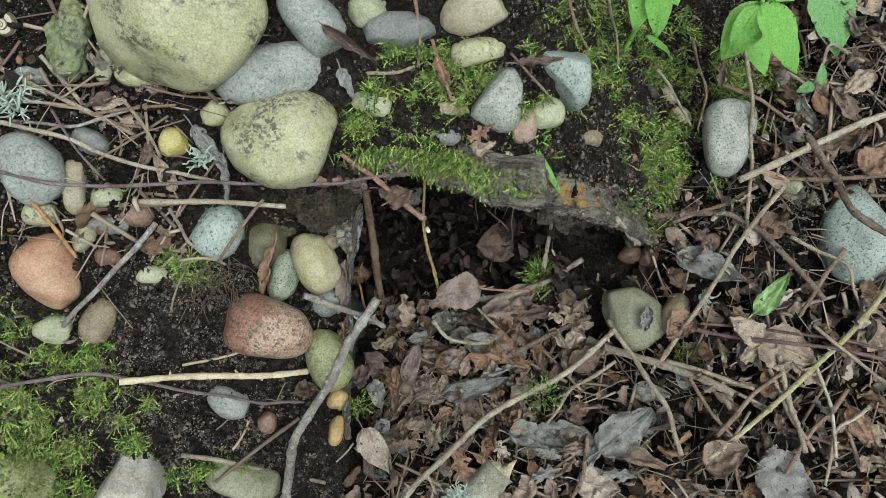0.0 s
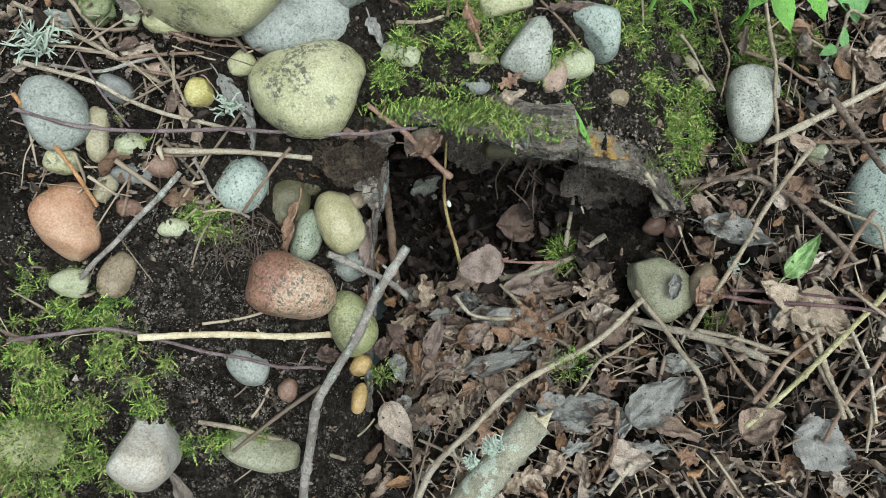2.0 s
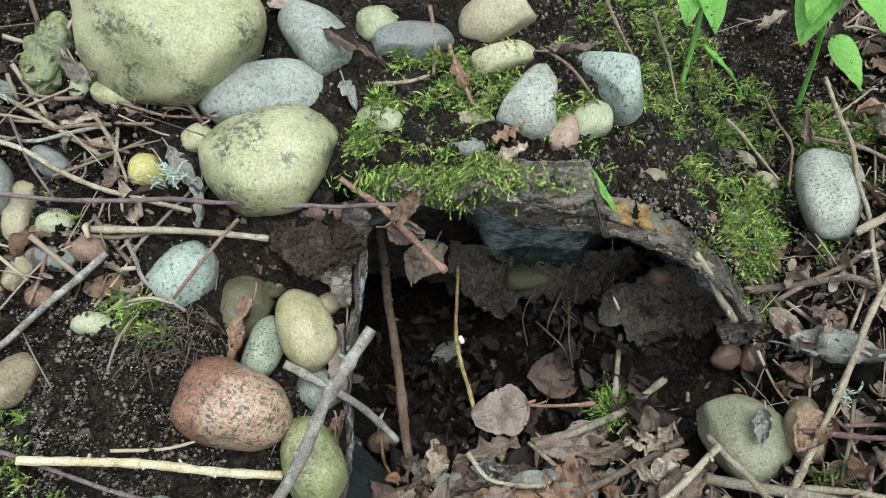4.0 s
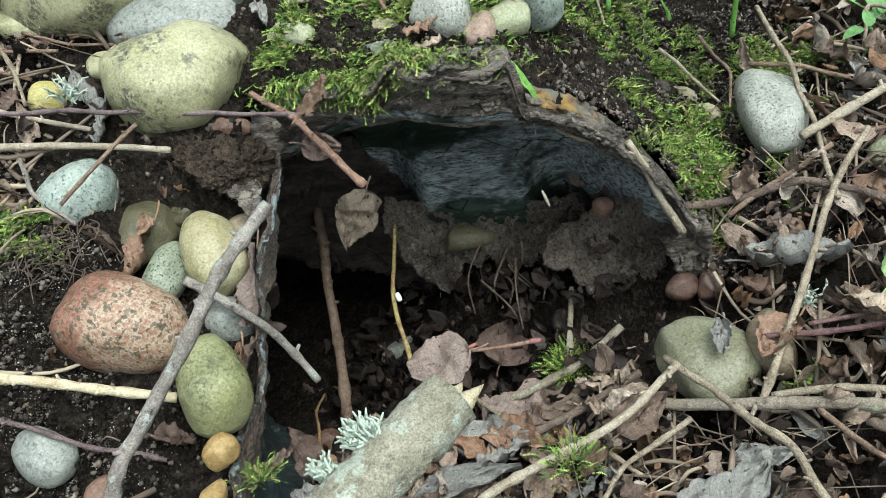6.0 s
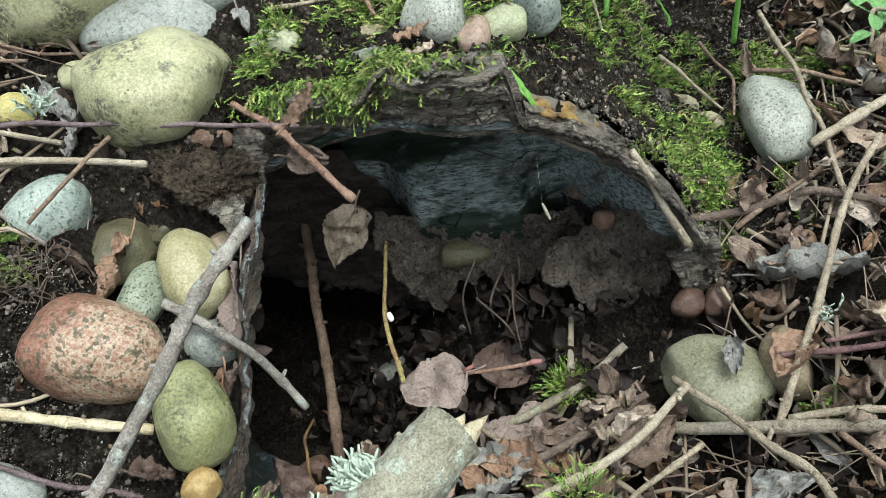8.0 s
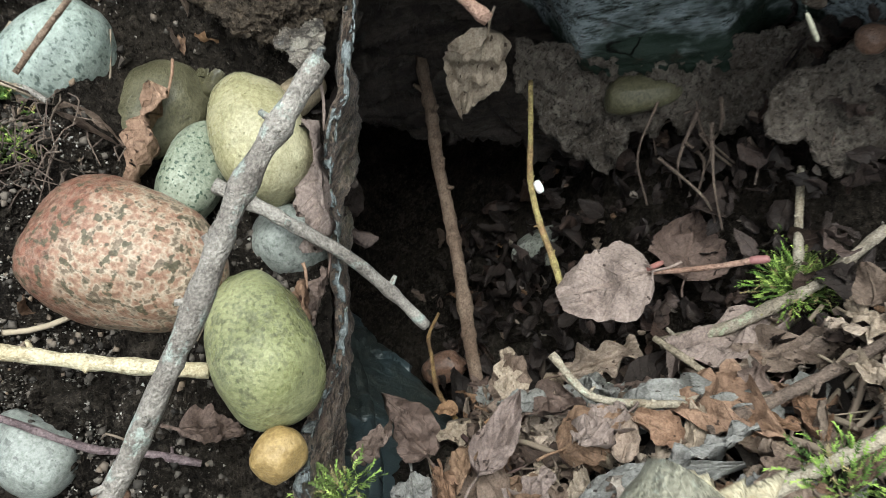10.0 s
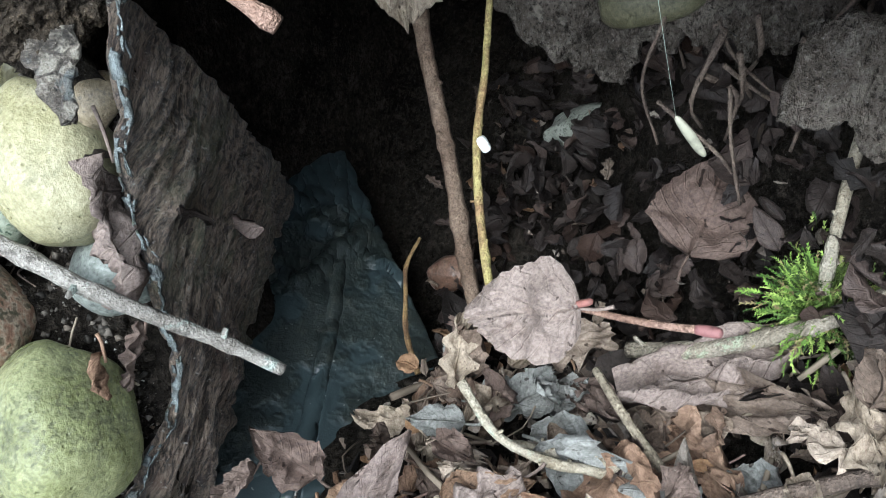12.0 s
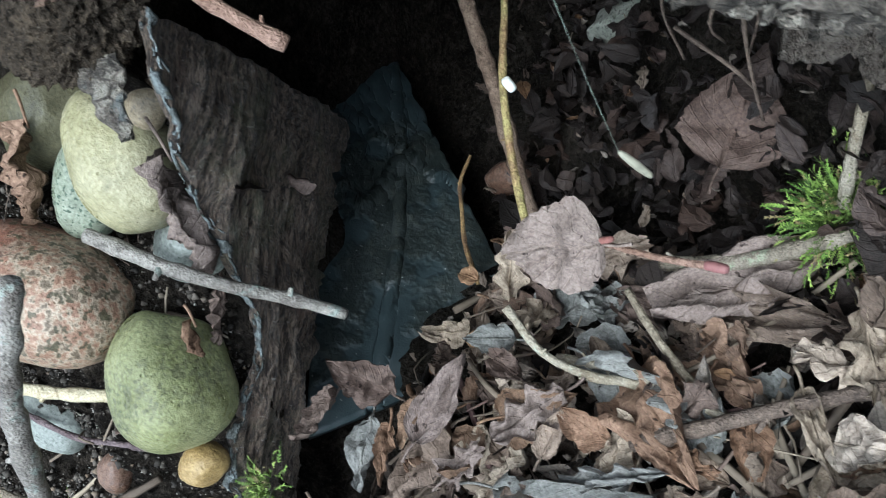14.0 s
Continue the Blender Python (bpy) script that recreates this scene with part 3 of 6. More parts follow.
def build_ground():
    xs, ys = spread(-0.44, 0.46, 0.003, 400), spread(-0.2, 0.54, 0.003, 400)
    gx, gy = np.meshgrid(xs, ys, indexing="ij")
    gz = ground_height(gx, gy)
    verts = []
    for x, y, z in zip(gx.ravel(), gy.ravel(), gz.ravel()):
        k = 1.0 if abs(x) < 1 and abs(y) < 1 else 0.2
        if (x > -0.05 and y < 0.3) or x > 0.3:
            z -= 0.022 * float(smooth(np.float64(max(min(x + 0.05, 0.31 - y), x - 0.3)), 0.0, 0.03))
        verts.append((x, y, z + k * soil_relief(x, y)))
    ob = mesh_ob("ground", verts, grid_faces(len(xs), len(ys)), SOIL)
    tagged(ob, "dark crumbly woodland soil sloping in a bank", "ground", kind="structure")


build_ground()


def set_back(x):
    """How far the rim lies back where the bank covers it."""
    return 0.036 * smooth(-np.asarray(x, dtype=float), -0.064, 0.03)


def hood_depth(x):
    """How far back the hollow's wall lies under the rim."""
    x = np.asarray(x, dtype=float)
    return 0.346 - 0.1 * smooth(x, 0.1, 0.2) + 0.046 * smooth(-x, 0.035, 0.085)


def over_hole(x, y):
    """True where nothing lies under the bank's line: between the soil's edge and the pit."""
    return -0.088 < x < 0.2 and 0.16 < y < 0.22 + float(set_back(x))


def build_overhang():
    """The soil roof over the hollow: bank surface above, flat underside, walls round it."""
    step = 0.0025
    xs, ys = np.arange(-0.233, 0.216, step), np.arange(-0.03, 0.541, step)
    inside = lambda x, y: (y > 0.214 + float(set_back(x)) and not (x > 0.12 and y < 0.238)) or (-0.165 < x < -0.082 and y > -0.03) or (x <= -0.165 and y > 0.13)
    top, low, faces, verts = {}, {}, [], []

    def vert(store, i, j, z):
        if (i, j) not in store:
            store[i, j] = len(verts)
            # the bank is undercut along the leaning slab
            lean = 0.55 * (zt(i, j) - z) if store is low and xs[i] < -0.08 else 0.0
            verts.append((xs[i] - lean, ys[j], z))
        return store[i, j]

    cells = {(i, j) for i in range(len(xs) - 1) for j in range(len(ys) - 1) if inside(xs[i] + step / 2, ys[j] + step / 2)}

    def zt(i, j):
        x, y = xs[i], ys[j]
        fade = float(smooth(min(x + 0.233 if y > 0.15 else x + 0.165, 0.215 - x, 0.54 - y), 0.0, 0.02))
        return float(bank(x, y)) + soil_relief(x, y) * fade + 0.005 * fade - 0.004 * (1 - fade)

    def zb(i, j):
        x, y = xs[i], ys[j]
        under = float(lip(np.float64(x))) + 0.012 + 0.03 * float(smooth(np.float64(x), 0.07, 0.11)) if y > 0.2 else -0.07
        if x < -0.082 and y < 0.2:
            under = -0.078 + 0.012 * wob(x, y, 9, 40)
        if x < -0.082 and y >= 0.2:
            under = -0.05
        return min(under, zt(i, j) - 0.004)

    for i, j in cells:
        ring = [(i, j), (i + 1, j), (i + 1, j + 1), (i, j + 1)]
        faces.append([vert(top, a, b, zt(a, b)) for a, b in ring])
        faces.append([vert(low, a, b, zb(a, b)) for a, b in reversed(ring)])
        for (da, db), (p, q) in {(0, -1): (0, 1), (1, 0): (1, 2), (0, 1): (2, 3), (-1, 0): (3, 0)}.items():
            if (i + da, j + db) not in cells:
                a, b = ring[p], ring[q]
                faces.append([vert(top, *b, zt(*b)), vert(top, *a, zt(*a)), vert(low, *a, zb(*a)), vert(low, *b, zb(*b))])
    ob = mesh_ob("ground_overhang", verts, faces, SOIL)
    tagged(ob, "overhanging dark soil roof of the bank", "ground", kind="structure")


build_overhang()


# ---- the hollow rotten log in the bank ----
def build_hollow_log():
    log = new("hollow_log")
    tagged(log, "hollow rotten log with wet black inside, buried in the bank", "log")
    nu = 220
    xs = np.linspace(-0.12, 0.203, nu)
    zl = lip(xs)
    zt = 0.077 + 0.023 * smooth(xs, 0.0, 0.025)
    w = smooth(xs, 0.088, 0.097)
    zt = zt * (1 - w) + (zl + 0.014) * w
    w = smooth(-xs, 0.05, 0.08)
    zt = zt * (1 - w) + (zl + 0.03) * w
    # ragged front edge: from the top flap over the front down to the inner lip
    nv = 44

    def rim_point(x, v, out=0.0):
        top, low = float(np.interp(x, xs, zt)), float(np.interp(x, xs, zl))
        rag = 0.004 * wob(x, 0, 0, 40, 2) + 0.002 * wob(x, 3, 0, 150, 2)
        if v < 0.45:
            k = v / 0.45
            y, z, s = 0.204 + 0.039 * (1 - k), top - 0.008 * (1 - k) ** 2 + rag * k, 0.04 * k
        else:
            k = (v - 0.45) / 0.55
            y, z, s = 0.204 + 0.016 * k ** 1.5, top + rag + (low - 0.003 - top - rag) * k, 0.04 + 0.05 * k
        lay = 0.0045 * wob(x * 9, s * 110, 1, 1.0, 3) + 0.0028 * wob(x * 40, s * 480, 5, 1.0, 3)
        shelf = 0.0045 * ((s * 90 + 1.5 * wob(x * 7, 0, 2, 1.0, 2)) % 1) * (v > 0.4)
        y += float(set_back(x))
        return (x, y + (lay - shelf) * (1.0 if v > 0.45 else 0.4) - out, z + lay * (1.0 if v <= 0.45 else 0.25) + out)

    verts = [rim_point(x, j / (nv - 1)) for x in xs for j in range(nv)]
    # yellow orange crust at the end of the flap, broken up at its edge
    nc, mc, crust = 64, 40, []
    for i in range(nc):
        for j in range(mc):
            u, v = i / (nc - 1), j / (mc - 1)
            crust.append(rim_point(0.092 + 0.05 * u, 0.02 + 0.36 * v, 0.0024 + 0.0016 * wob(u * 4, v * 4, 3, 1.5)))
    keep = []
    for f in grid_faces(nc, mc):
        u, v = (f[0] // mc) / nc, (f[0] % mc) / mc
        if (2 * u - 1) ** 2 + (2 * v - 1) ** 2 < 0.85 + 1.1 * wob(u * 3, v * 3, 9, 1.6):
            keep.append(f)
    sol = mesh_ob("lichen_crust", crust, keep, ORANGE_CRUST, log, "orange yellow crust on the bark edge").modifiers.new("thick", "SOLIDIFY")
    sol.thickness, sol.offset = 0.0012, -1
    # thin strata of bark that stand proud one over the other
    for k, (x0, x1, v0, v1, out) in enumerate([(-0.06, 0.07, 0.34, 0.5, 0.006), (0.0, 0.088, 0.44, 0.58, 0.005), (-0.03, 0.06, 0.55, 0.68, 0.005), (0.03, 0.11, 0.6, 0.74, 0.005),
                                               (-0.02, 0.09, 0.72, 0.84, 0.0045), (0.05, 0.15, 0.78, 0.9, 0.004), (0.02, 0.08, 0.06, 0.34, 0.005), (0.1, 0.19, 0.5, 0.72, 0.004)]):
        n1, n2, vs = 90, 9, []
        for i in range(n1):
            x = x0 + (x1 - x0) * i / (n1 - 1)
            rag = (1 + 0.9 * wob(x, k, 0, 55, 3)) * min(1.0, 6 * i / n1, 6 * (1 - i / n1) + 0.05)
            for j in range(n2):
                t = j / (n2 - 1)
                vs.append(rim_point(x, v0 + (v1 - v0) * t * max(0.1, rag), 0.0008 + out * t ** 1.5 * max(0.1, rag)))
        sol = mesh_ob("bark_layer", vs, grid_faces(n1, n2), BARK_OUT, log).modifiers.new("thick", "SOLIDIFY")
        sol.thickness, sol.offset = 0.0012, -1
    # pale ragged inner lip
    pts = [rim_point(x, 0.96, 0.0015) for x in np.linspace(0.09, 0.19, 12)]
    v2, f2 = tube(pts, 0.0012, 0.0018, 6, 0.002, 0.9)
    mesh_ob("inner_lip", v2, f2, WOOD["bark"], log, "pale frayed inner lip")
    edge = mesh_ob("bark_edge", verts, grid_faces(nu, nv), BARK_OUT, log, "layered dark rotten bark edge")
    sol = edge.modifiers.new("thick", "SOLIDIFY")
    sol.thickness, sol.offset = 0.005, 1
    # the smooth inner wall, ragged below
    verts, nv = [], 44
    for i, x in enumerate(xs):
        deep = float(hood_depth(x))
        zb = float(np.interp(x, (-0.12, -0.065, -0.05, -0.031, -0.017, 0.022, 0.063, 0.1, 0.139, 0.155, 0.2), (0.045, 0.02, -0.009, -0.037, -0.061, -0.077, -0.081, -0.085, -0.078, -0.06, -0.065)))
        zb = min(zb, float(zl[i]) - 0.012)
        torn = 0.007 * wob(x, 5, 0, 45) + 0.005 * wob(x, 7, 0, 190)
        for j in range(nv):
            v = j / (nv - 1)
            y = 0.208 + float(set_back(x)) + (deep - 0.208 - float(set_back(x))) * math.sin(min(1, v / 0.52) * math.pi / 2) ** 0.85
            y -= 0.05 * float(smooth(np.float64(v), 0.32, 0.9)) * float(smooth(np.float64(x), -0.02, 0.02)) * float(smooth(np.float64(-x), -0.135, -0.085))
            z = zl[i] + 0.004 + (zb - zl[i] - 0.006) * v + torn * max(0, v - 0.75) * 4
            rib = 0.0012 * wob(x * 0.35, y, z * 1.6, 60, 4) + 0.004 * wob(x, y, z * 2, 55, 4) * float(smooth(np.float64(v), 0.8, 1.0))
            verts.append((x, y + rib, z))
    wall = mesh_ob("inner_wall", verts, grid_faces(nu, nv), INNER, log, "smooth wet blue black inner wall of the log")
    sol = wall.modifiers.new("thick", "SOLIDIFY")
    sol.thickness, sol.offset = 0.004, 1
    # the torn layer under the smooth one, and the flake that curls off it
    for x0, x1, y0, lean, tops, lows, name in (
            (-0.02, 0.135, 0.3, -0.008, ((-0.02, 0.03, 0.135), (-0.05, -0.07, -0.066)),
             ((-0.02, -0.012, 0.006, 0.016, 0.024, 0.04, 0.054, 0.07, 0.092, 0.1, 0.125, 0.135), (-0.07, -0.1, -0.135, -0.15, -0.14, -0.118, -0.109, -0.124, -0.126, -0.108, -0.094, -0.075)), "torn granular grey brown bark layer"),
            (0.105, 0.205, 0.262, -0.02, ((0.105, 0.155, 0.205), (-0.072, -0.045, -0.05)),
             ((0.105, 0.118, 0.14, 0.165, 0.187, 0.205), (-0.078, -0.092, -0.106, -0.11, -0.093, -0.072)), "curled granular grey brown bark flake")):
        vs, n1, n2 = [], 110, 34
        for i in range(n1):
            x = x0 + (x1 - x0) * i / (n1 - 1)
            top, low = float(np.interp(x, *tops)), float(np.interp(x, *lows)) + (0.014 * wob(x, 2, 0, 55, 2) + 0.006 * wob(x, 2, 5, 260, 2)) * min(1.0, 6 * i / n1, 6 * (1 - i / n1))
            for j in range(n2):
                v = j / (n2 - 1)
                z = top + (min(low, top - 0.006) - top) * v
                y = y0 + lean * v + 0.006 * wob(x, 0, z, 40, 2) + 0.005 * wob(x, 3, z, 120, 3) + 0.0025 * wob(x, 5, z, 420, 2) - 0.006 * v ** 4
                vs.append((x + 0.004 * wob(x, 9, z, 60, 2) * v, y, z))
        sol = mesh_ob("bark_flake", vs, grid_faces(n1, n2), GRANULAR, log, name).modifiers.new("thick", "SOLIDIFY")
        sol.thickness, sol.offset = 0.003, 1
    # single flakes at both ends of the rim
    for k, (x, y, z, w, h, tilt) in enumerate([(0.196, 0.214, -0.062, 0.036, 0.05, 40), (-0.066, 0.225, 0.048, 0.022, 0.05, -35)]):
        vs, n1, n2 = [], 40, 26
        for i in range(n1):
            for j in range(n2):
                u, v = i / (n1 - 1) - 0.5, j / (n2 - 1)
                jag = 0.25 * wob(u * 3 + k, k, 0, 2.2) + 0.16 * wob(u * 9 + k, k, 0, 2.2)
                px, pz = u * w * (1 - 0.35 * v), -v * h * (1 + jag)
                py = 0.01 * v * v - 0.008 * u * u + 0.006 * wob(u + k, v, k, 3, 4)
                a = radians(tilt)
                vs.append((x + px * math.cos(a) - pz * math.sin(a) * 0.5, y + py, z + h * 0.5 + pz + px * math.sin(a)))
        sol = mesh_ob("bark_flake", vs, grid_faces(n1, n2), BARK_OUT, log, "torn grey brown bark flake").modifiers.new("thick", "SOLIDIFY")
        sol.thickness = 0.004
    # the rotten heart of the log behind: soft ledges one under the other, with torn lower edges
    for k, (x0, x1, y0, z0, z1, bend) in enumerate([(-0.22, 0.03, 0.41, 0.06, -0.2, 0.02), (-0.175, -0.06, 0.36, 0.03, -0.165, 0.02), (-0.11, 0.03, 0.358, -0.03, -0.185, 0.01),
                                                    (-0.055, 0.07, 0.332, -0.08, -0.172, 0.02), (0.02, 0.21, 0.372, 0.0, -0.16, -0.03)]):
        n1, n2, vs = 80, 60, []
        for i in range(n1):
            u = i / (n1 - 1)
            x = x0 + (x1 - x0) * u
            low = z1 + 0.022 * wob(x, k, 0, 26, 3) + 0.007 * wob(x, k, 3, 150, 2) + 0.05 * (2 * u - 1) ** 4
            for j in range(n2):
                v = j / (n2 - 1)
                z = z0 + (low - z0) * v
                step = (z * 42 + 1.3 * wob(x * 0.6, k, z, 18, 2)) % 1
                y = y0 + bend * (2 * u - 1) ** 2 + 0.013 * step ** 2 + 0.012 * wob(x * 0.5, k, z * 1.4, 24, 3) + 0.004 * wob(x * 0.5, k, z * 2, 130, 3) - 0.012 * math.sin(v * math.pi)
                vs.append((x, y, z))
        sol = mesh_ob("rotten_ledge", vs, grid_faces(n1, n2), BLACK_ROT, log, "soft layered black brown rotten wood").modifiers.new("thick", "SOLIDIFY")
        sol.thickness, sol.offset = 0.008, 1
    return log


build_hollow_log()


def slab_top(y):
    return -0.05 + 0.09 * float(smooth(np.float64(y), 0.09, 0.225)) - 0.035 * float(smooth(np.float64(-y), -0.045, -0.012)) + 0.003 * wob(0, y, 0, 90)


def slab_point(t, v):
    """A place on the slab's face: t along it into the bank, v from the upper edge down to the lower one, which leans back under the stones."""
    y = 0.015 + 0.2 * t
    top = Vector((-0.08 + 0.014 * float(smooth(np.float64(y), 0.14, 0.2)) + 0.002 * wob(0, y, 1, 25), y, slab_top(y)))
    low = Vector((float(np.interp(t, (0, 0.3, 0.72, 1), (-0.098, -0.104, -0.122, -0.159))), float(np.interp(t, (0, 0.3, 0.72, 1), (0.025, 0.075, 0.163, 0.224))),
                  float(np.interp(t, (0, 0.3, 0.72, 1), (-0.1, -0.104, -0.118, -0.155)))))
    low.z += 0.006 * wob(0, t, 3, 9, 3) + 0.003 * wob(0, t, 6, 40, 2)
    p = top.lerp(low, v)
    bow = 0.007 * math.sin(v * math.pi) + 0.0045 * wob(0, p.y * 0.5 + 2, p.z * 0.8, 45, 2) + min(1.0, 8 * v) * 0.0042 * wob(0, p.y * 0.3, p.z * 2.2, 110, 4)
    if t > 0.93:
        p.y -= 0.006 * max(0.0, wob(0, v, 2, 7, 3))
    return p + Vector((0.87, 0, -0.45)) * bow


def build_bark_slab():
    """Thin plank of rotten wood that leans back under the pebbles and holds them."""
    slab = new("bark_slab")
    tagged(slab, "thin leaning slab of dark rotten bark holding pebbles", "bark")
    nu, nv = 170, 80
    verts = [slab_point(i / (nu - 1), j / (nv - 1)) for i in range(nu) for j in range(nv)]
    body = mesh_ob("plank", verts, grid_faces(nu, nv), SLAB, slab)
    sol = body.modifiers.new("thick", "SOLIDIFY")
    sol.thickness, sol.offset = 0.004, 1
    # flat frayed crust along the upper edge, wide and narrow by turns
    rim, nw, n = [], 7, 154
    for i in range(n):
        t = 0.08 + 0.92 * i / (n - 1)
        y = 0.015 + 0.2 * t
        wide = max(0.0, 0.02 + 0.05 * wob(0, y, 2, 60, 3))
        for j in range(nw):
            q = j / (nw - 1)
            p = slab_point(t, wide * max(0.0, q - 0.4) / 0.6)
            rim.append(p + Vector((-0.0035 * (1 - min(1, 2.5 * q)) + 0.0008 + 0.0008 * wob(q, y, 5, 200), 0, 0.001 + 0.0012 * wob(q, y, 8, 160))))
    patches = [f for f in grid_faces(n, nw) if wob(f[0] // nw * 0.16, f[0] % nw * 0.3, 4, 1.0, 3) > 0.05]
    sol = mesh_ob("worn_edge", rim, patches, EDGE, slab, "pale blue grey frayed upper edge").modifiers.new("thick", "SOLIDIFY")
    sol.thickness = 0.0006


build_bark_slab()


def build_plate():
    """Smooth dark plate that leans under the slab, down into the hollow."""
    a, b, c = Vector((-0.108, 0.05, -0.12)), Vector((-0.262, 0.31, -0.2)), Vector((-0.042, 0.117, -0.213))
    d = Vector((-0.244, 0.325, -0.245))
    n, verts = 90, []
    nor = (b - a).cross(c - a).normalized()
    for i in range(n):
        for j in range(n):
            u, v = i / (n - 1), j / (n - 1)
            p = (a * (1 - u) + b * u) * (1 - v) + (c * (1 - u) + d * u) * v
            crack = 0.0
            for at, lean, wide in ((0.45, 0.25, 0.014), (0.62, -0.5, 0.01), (0.3, 1.2, 0.012)):
                crack -= 0.003 * math.exp(-((u - at - lean * (v - 0.5) - 0.06 * wob(v, at, 0, 5)) / wide) ** 2)
            crack += 0.0015 * wob(p.x, p.y, p.z, 150, 3) * (u > 0.42)
            verts.append(tuple(p + nor * (0.003 * wob(p.x, p.y, p.z, 30) + crack + 0.003 * (u > 0.46 + 0.25 * (v - 0.5)))))
    ob = mesh_ob("dark_plate", verts, grid_faces(n, n), SLATE)
    sol = ob.modifiers.new("thick", "SOLIDIFY")
    sol.thickness, sol.offset = 0.006, -1
    tagged(ob, "smooth dark blue green plate leaning in the hollow", "plate")


build_plate()


def build_crust():
    """Lump of crusty soil on the left end of the log rim."""
    bm = bmesh.new()
    bmesh.ops.create_icosphere(bm, subdivisions=6, radius=1)
    for v in bm.verts:
        x, y, z = v.co
        k = 1 + 0.3 * wob(x, y, z, 1.3) + 0.16 * wob(x, y, z, 6) + 0.1 * wob(x, y, z, 17)
        v.co = Vector((x * 0.029 * (1 + 0.35 * y), y * 0.024, z * 0.014)) * k
    ob = new("soil_crust", bpy.data.meshes.new("soil_crust"))
    bm.to_mesh(ob.data)
    bm.free()
    ob.data.materials.append(CLOD)
    ob.data.shade_smooth()
    lump = new("soil_crust")
    ob.name = "crumbly_body"
    ob.matrix_world = pose(-0.093, 0.211, 0.05, 25, 12, 20)
    ob.parent = lump
    tagged(lump, "brown crusty lump of soil over the log edge", "soil")
    for k, (top, tip, w) in enumerate([((-0.084, 0.195, 0.042), (-0.0745, 0.172, 0.031), 0.017)]):
        top, tip = Vector(top), Vector(tip)
        across = (tip - top).cross(Vector((0.2, -0.3, 1))).normalized()
        vs, n1, n2 = [], 18, 13
        for i in range(n1):
            for j in range(n2):
                t, q = i / (n1 - 1), j / (n2 - 1) - 0.5
                taper = (1 - t ** 1.6) * (1 + 0.4 * wob(t * 2, q, k, 2)) + 0.12
                vs.append(top + (tip - top) * t + across * (q * w * taper) + Vector((0, 0, 0.003 * wob(t * 3, q * 3, k + 4, 1.4) - 0.004 * q * q)))
        sol = mesh_ob("bark_flake", vs, grid_faces(n1, n2), BARK_OUT, lump, "dark pointed bark flake").modifiers.new("thick", "SOLIDIFY")
        sol.thickness = 0.0018


build_crust()


# ---- pebbles ----
def pebble(label, kind, m, a, b, c, egg=None, tip=0.0, blunt=2.35, chips=None):
    """A worn stone: egg narrows it along its length, tip across it, blunt squares it up, chips flattens faces."""
    bm = bmesh.new()
    bmesh.ops.create_icosphere(bm, subdivisions=5 if a > 0.023 else 4, radius=1)
    s = rng.uniform(0, 50)
    egg = rng.uniform(-0.18, 0.18) if egg is None else egg
    rough = 0.42 if kind == "darkgreen" else 0.0
    shape = random.Random(int(s * 1000))
    planes = []
    for _ in range(5 if chips is None else chips):
        d = Vector((shape.gauss(0, 1), shape.gauss(0, 1), shape.gauss(0, 0.7))).normalized()
        planes.append((d, shape.uniform(0.8, 0.97) if chips is None else shape.uniform(0.62, 0.88)))
    for v in bm.verts:
        x, y, z = v.co
        k = (abs(x) ** blunt + abs(y) ** blunt + abs(z) ** blunt) ** (-1 / blunt)
        p = Vector((x, y, z)) * k
        for d, far in planes:
            over = p.dot(d) - far
            if over > -0.06:
                p -= d * (0.75 * (over + 0.06) ** 2 / (over + 0.12))
        x, y, z = p
        k = 1 + 0.09 * wob(x + s, y, z, 0.9, 2) + 0.012 * wob(x, y + s, z, 4) + 0.004 * wob(x, y + s, z, 14, 2) + rough * abs(wob(x, y * 0.3, z + s, 2.2))
        v.co = (a * x * k * (1 + tip * y), b * y * k * (1 + egg * x), c * z * k * (1 + 0.4 * egg * x))
    ob = new("pebble", bpy.data.meshes.new("pebble"))
    bm.to_mesh(ob.data)
    bm.free()
    ob.data.materials.append(STONE[kind])
    ob.data.shade_smooth()
    ob.matrix_world = m
    STONES_LAID.append((m, a, b))
    return tagged(ob, label, "stone", "pebbles of the bank")


STONES_LAID = []


pebble("large olive yellow boulder pebble with dark lichen blotches", "olive", pose(-0.202, 0.324, 0.150, 30, 20, 3), 0.0672, 0.0495, 0.0481, egg=-0.05, tip=0.16, blunt=2.7)
pebble("smooth blue grey oval pebble leaning on a boulder", "grey", pose(-0.137, 0.301, 0.110, 29, 6, 17), 0.0460, 0.0241, 0.0231, egg=0.05, blunt=2.6)
pebble("big pear shaped olive pebble with fine pits", "olive", pose(-0.128, 0.251, 0.090, 24, 8, 13), 0.0464, 0.0384, 0.0371, egg=0.04, tip=0.2, blunt=2.5)
pebble("speckled blue grey pebble in the bank", "grey", pose(-0.101, 0.341, 0.130, 14, 29, -43), 0.0329, 0.0201, 0.0193, egg=0.1, blunt=2.5)
pebble("round greenish pebble at the bank top", "palegreen", pose(-0.057, 0.349, 0.132, 32, -0, 12), 0.0169, 0.0137, 0.0124)
pebble("flat dark slate grey pebble half buried", "slate", pose(-0.032, 0.335, 0.125, 30, 1, 7), 0.0294, 0.0147, 0.0133)
pebble("smooth brownish tan pebble on soil", "tan", pose(0.029, 0.348, 0.133, 30, -9, 13), 0.0282, 0.0182, 0.0165)
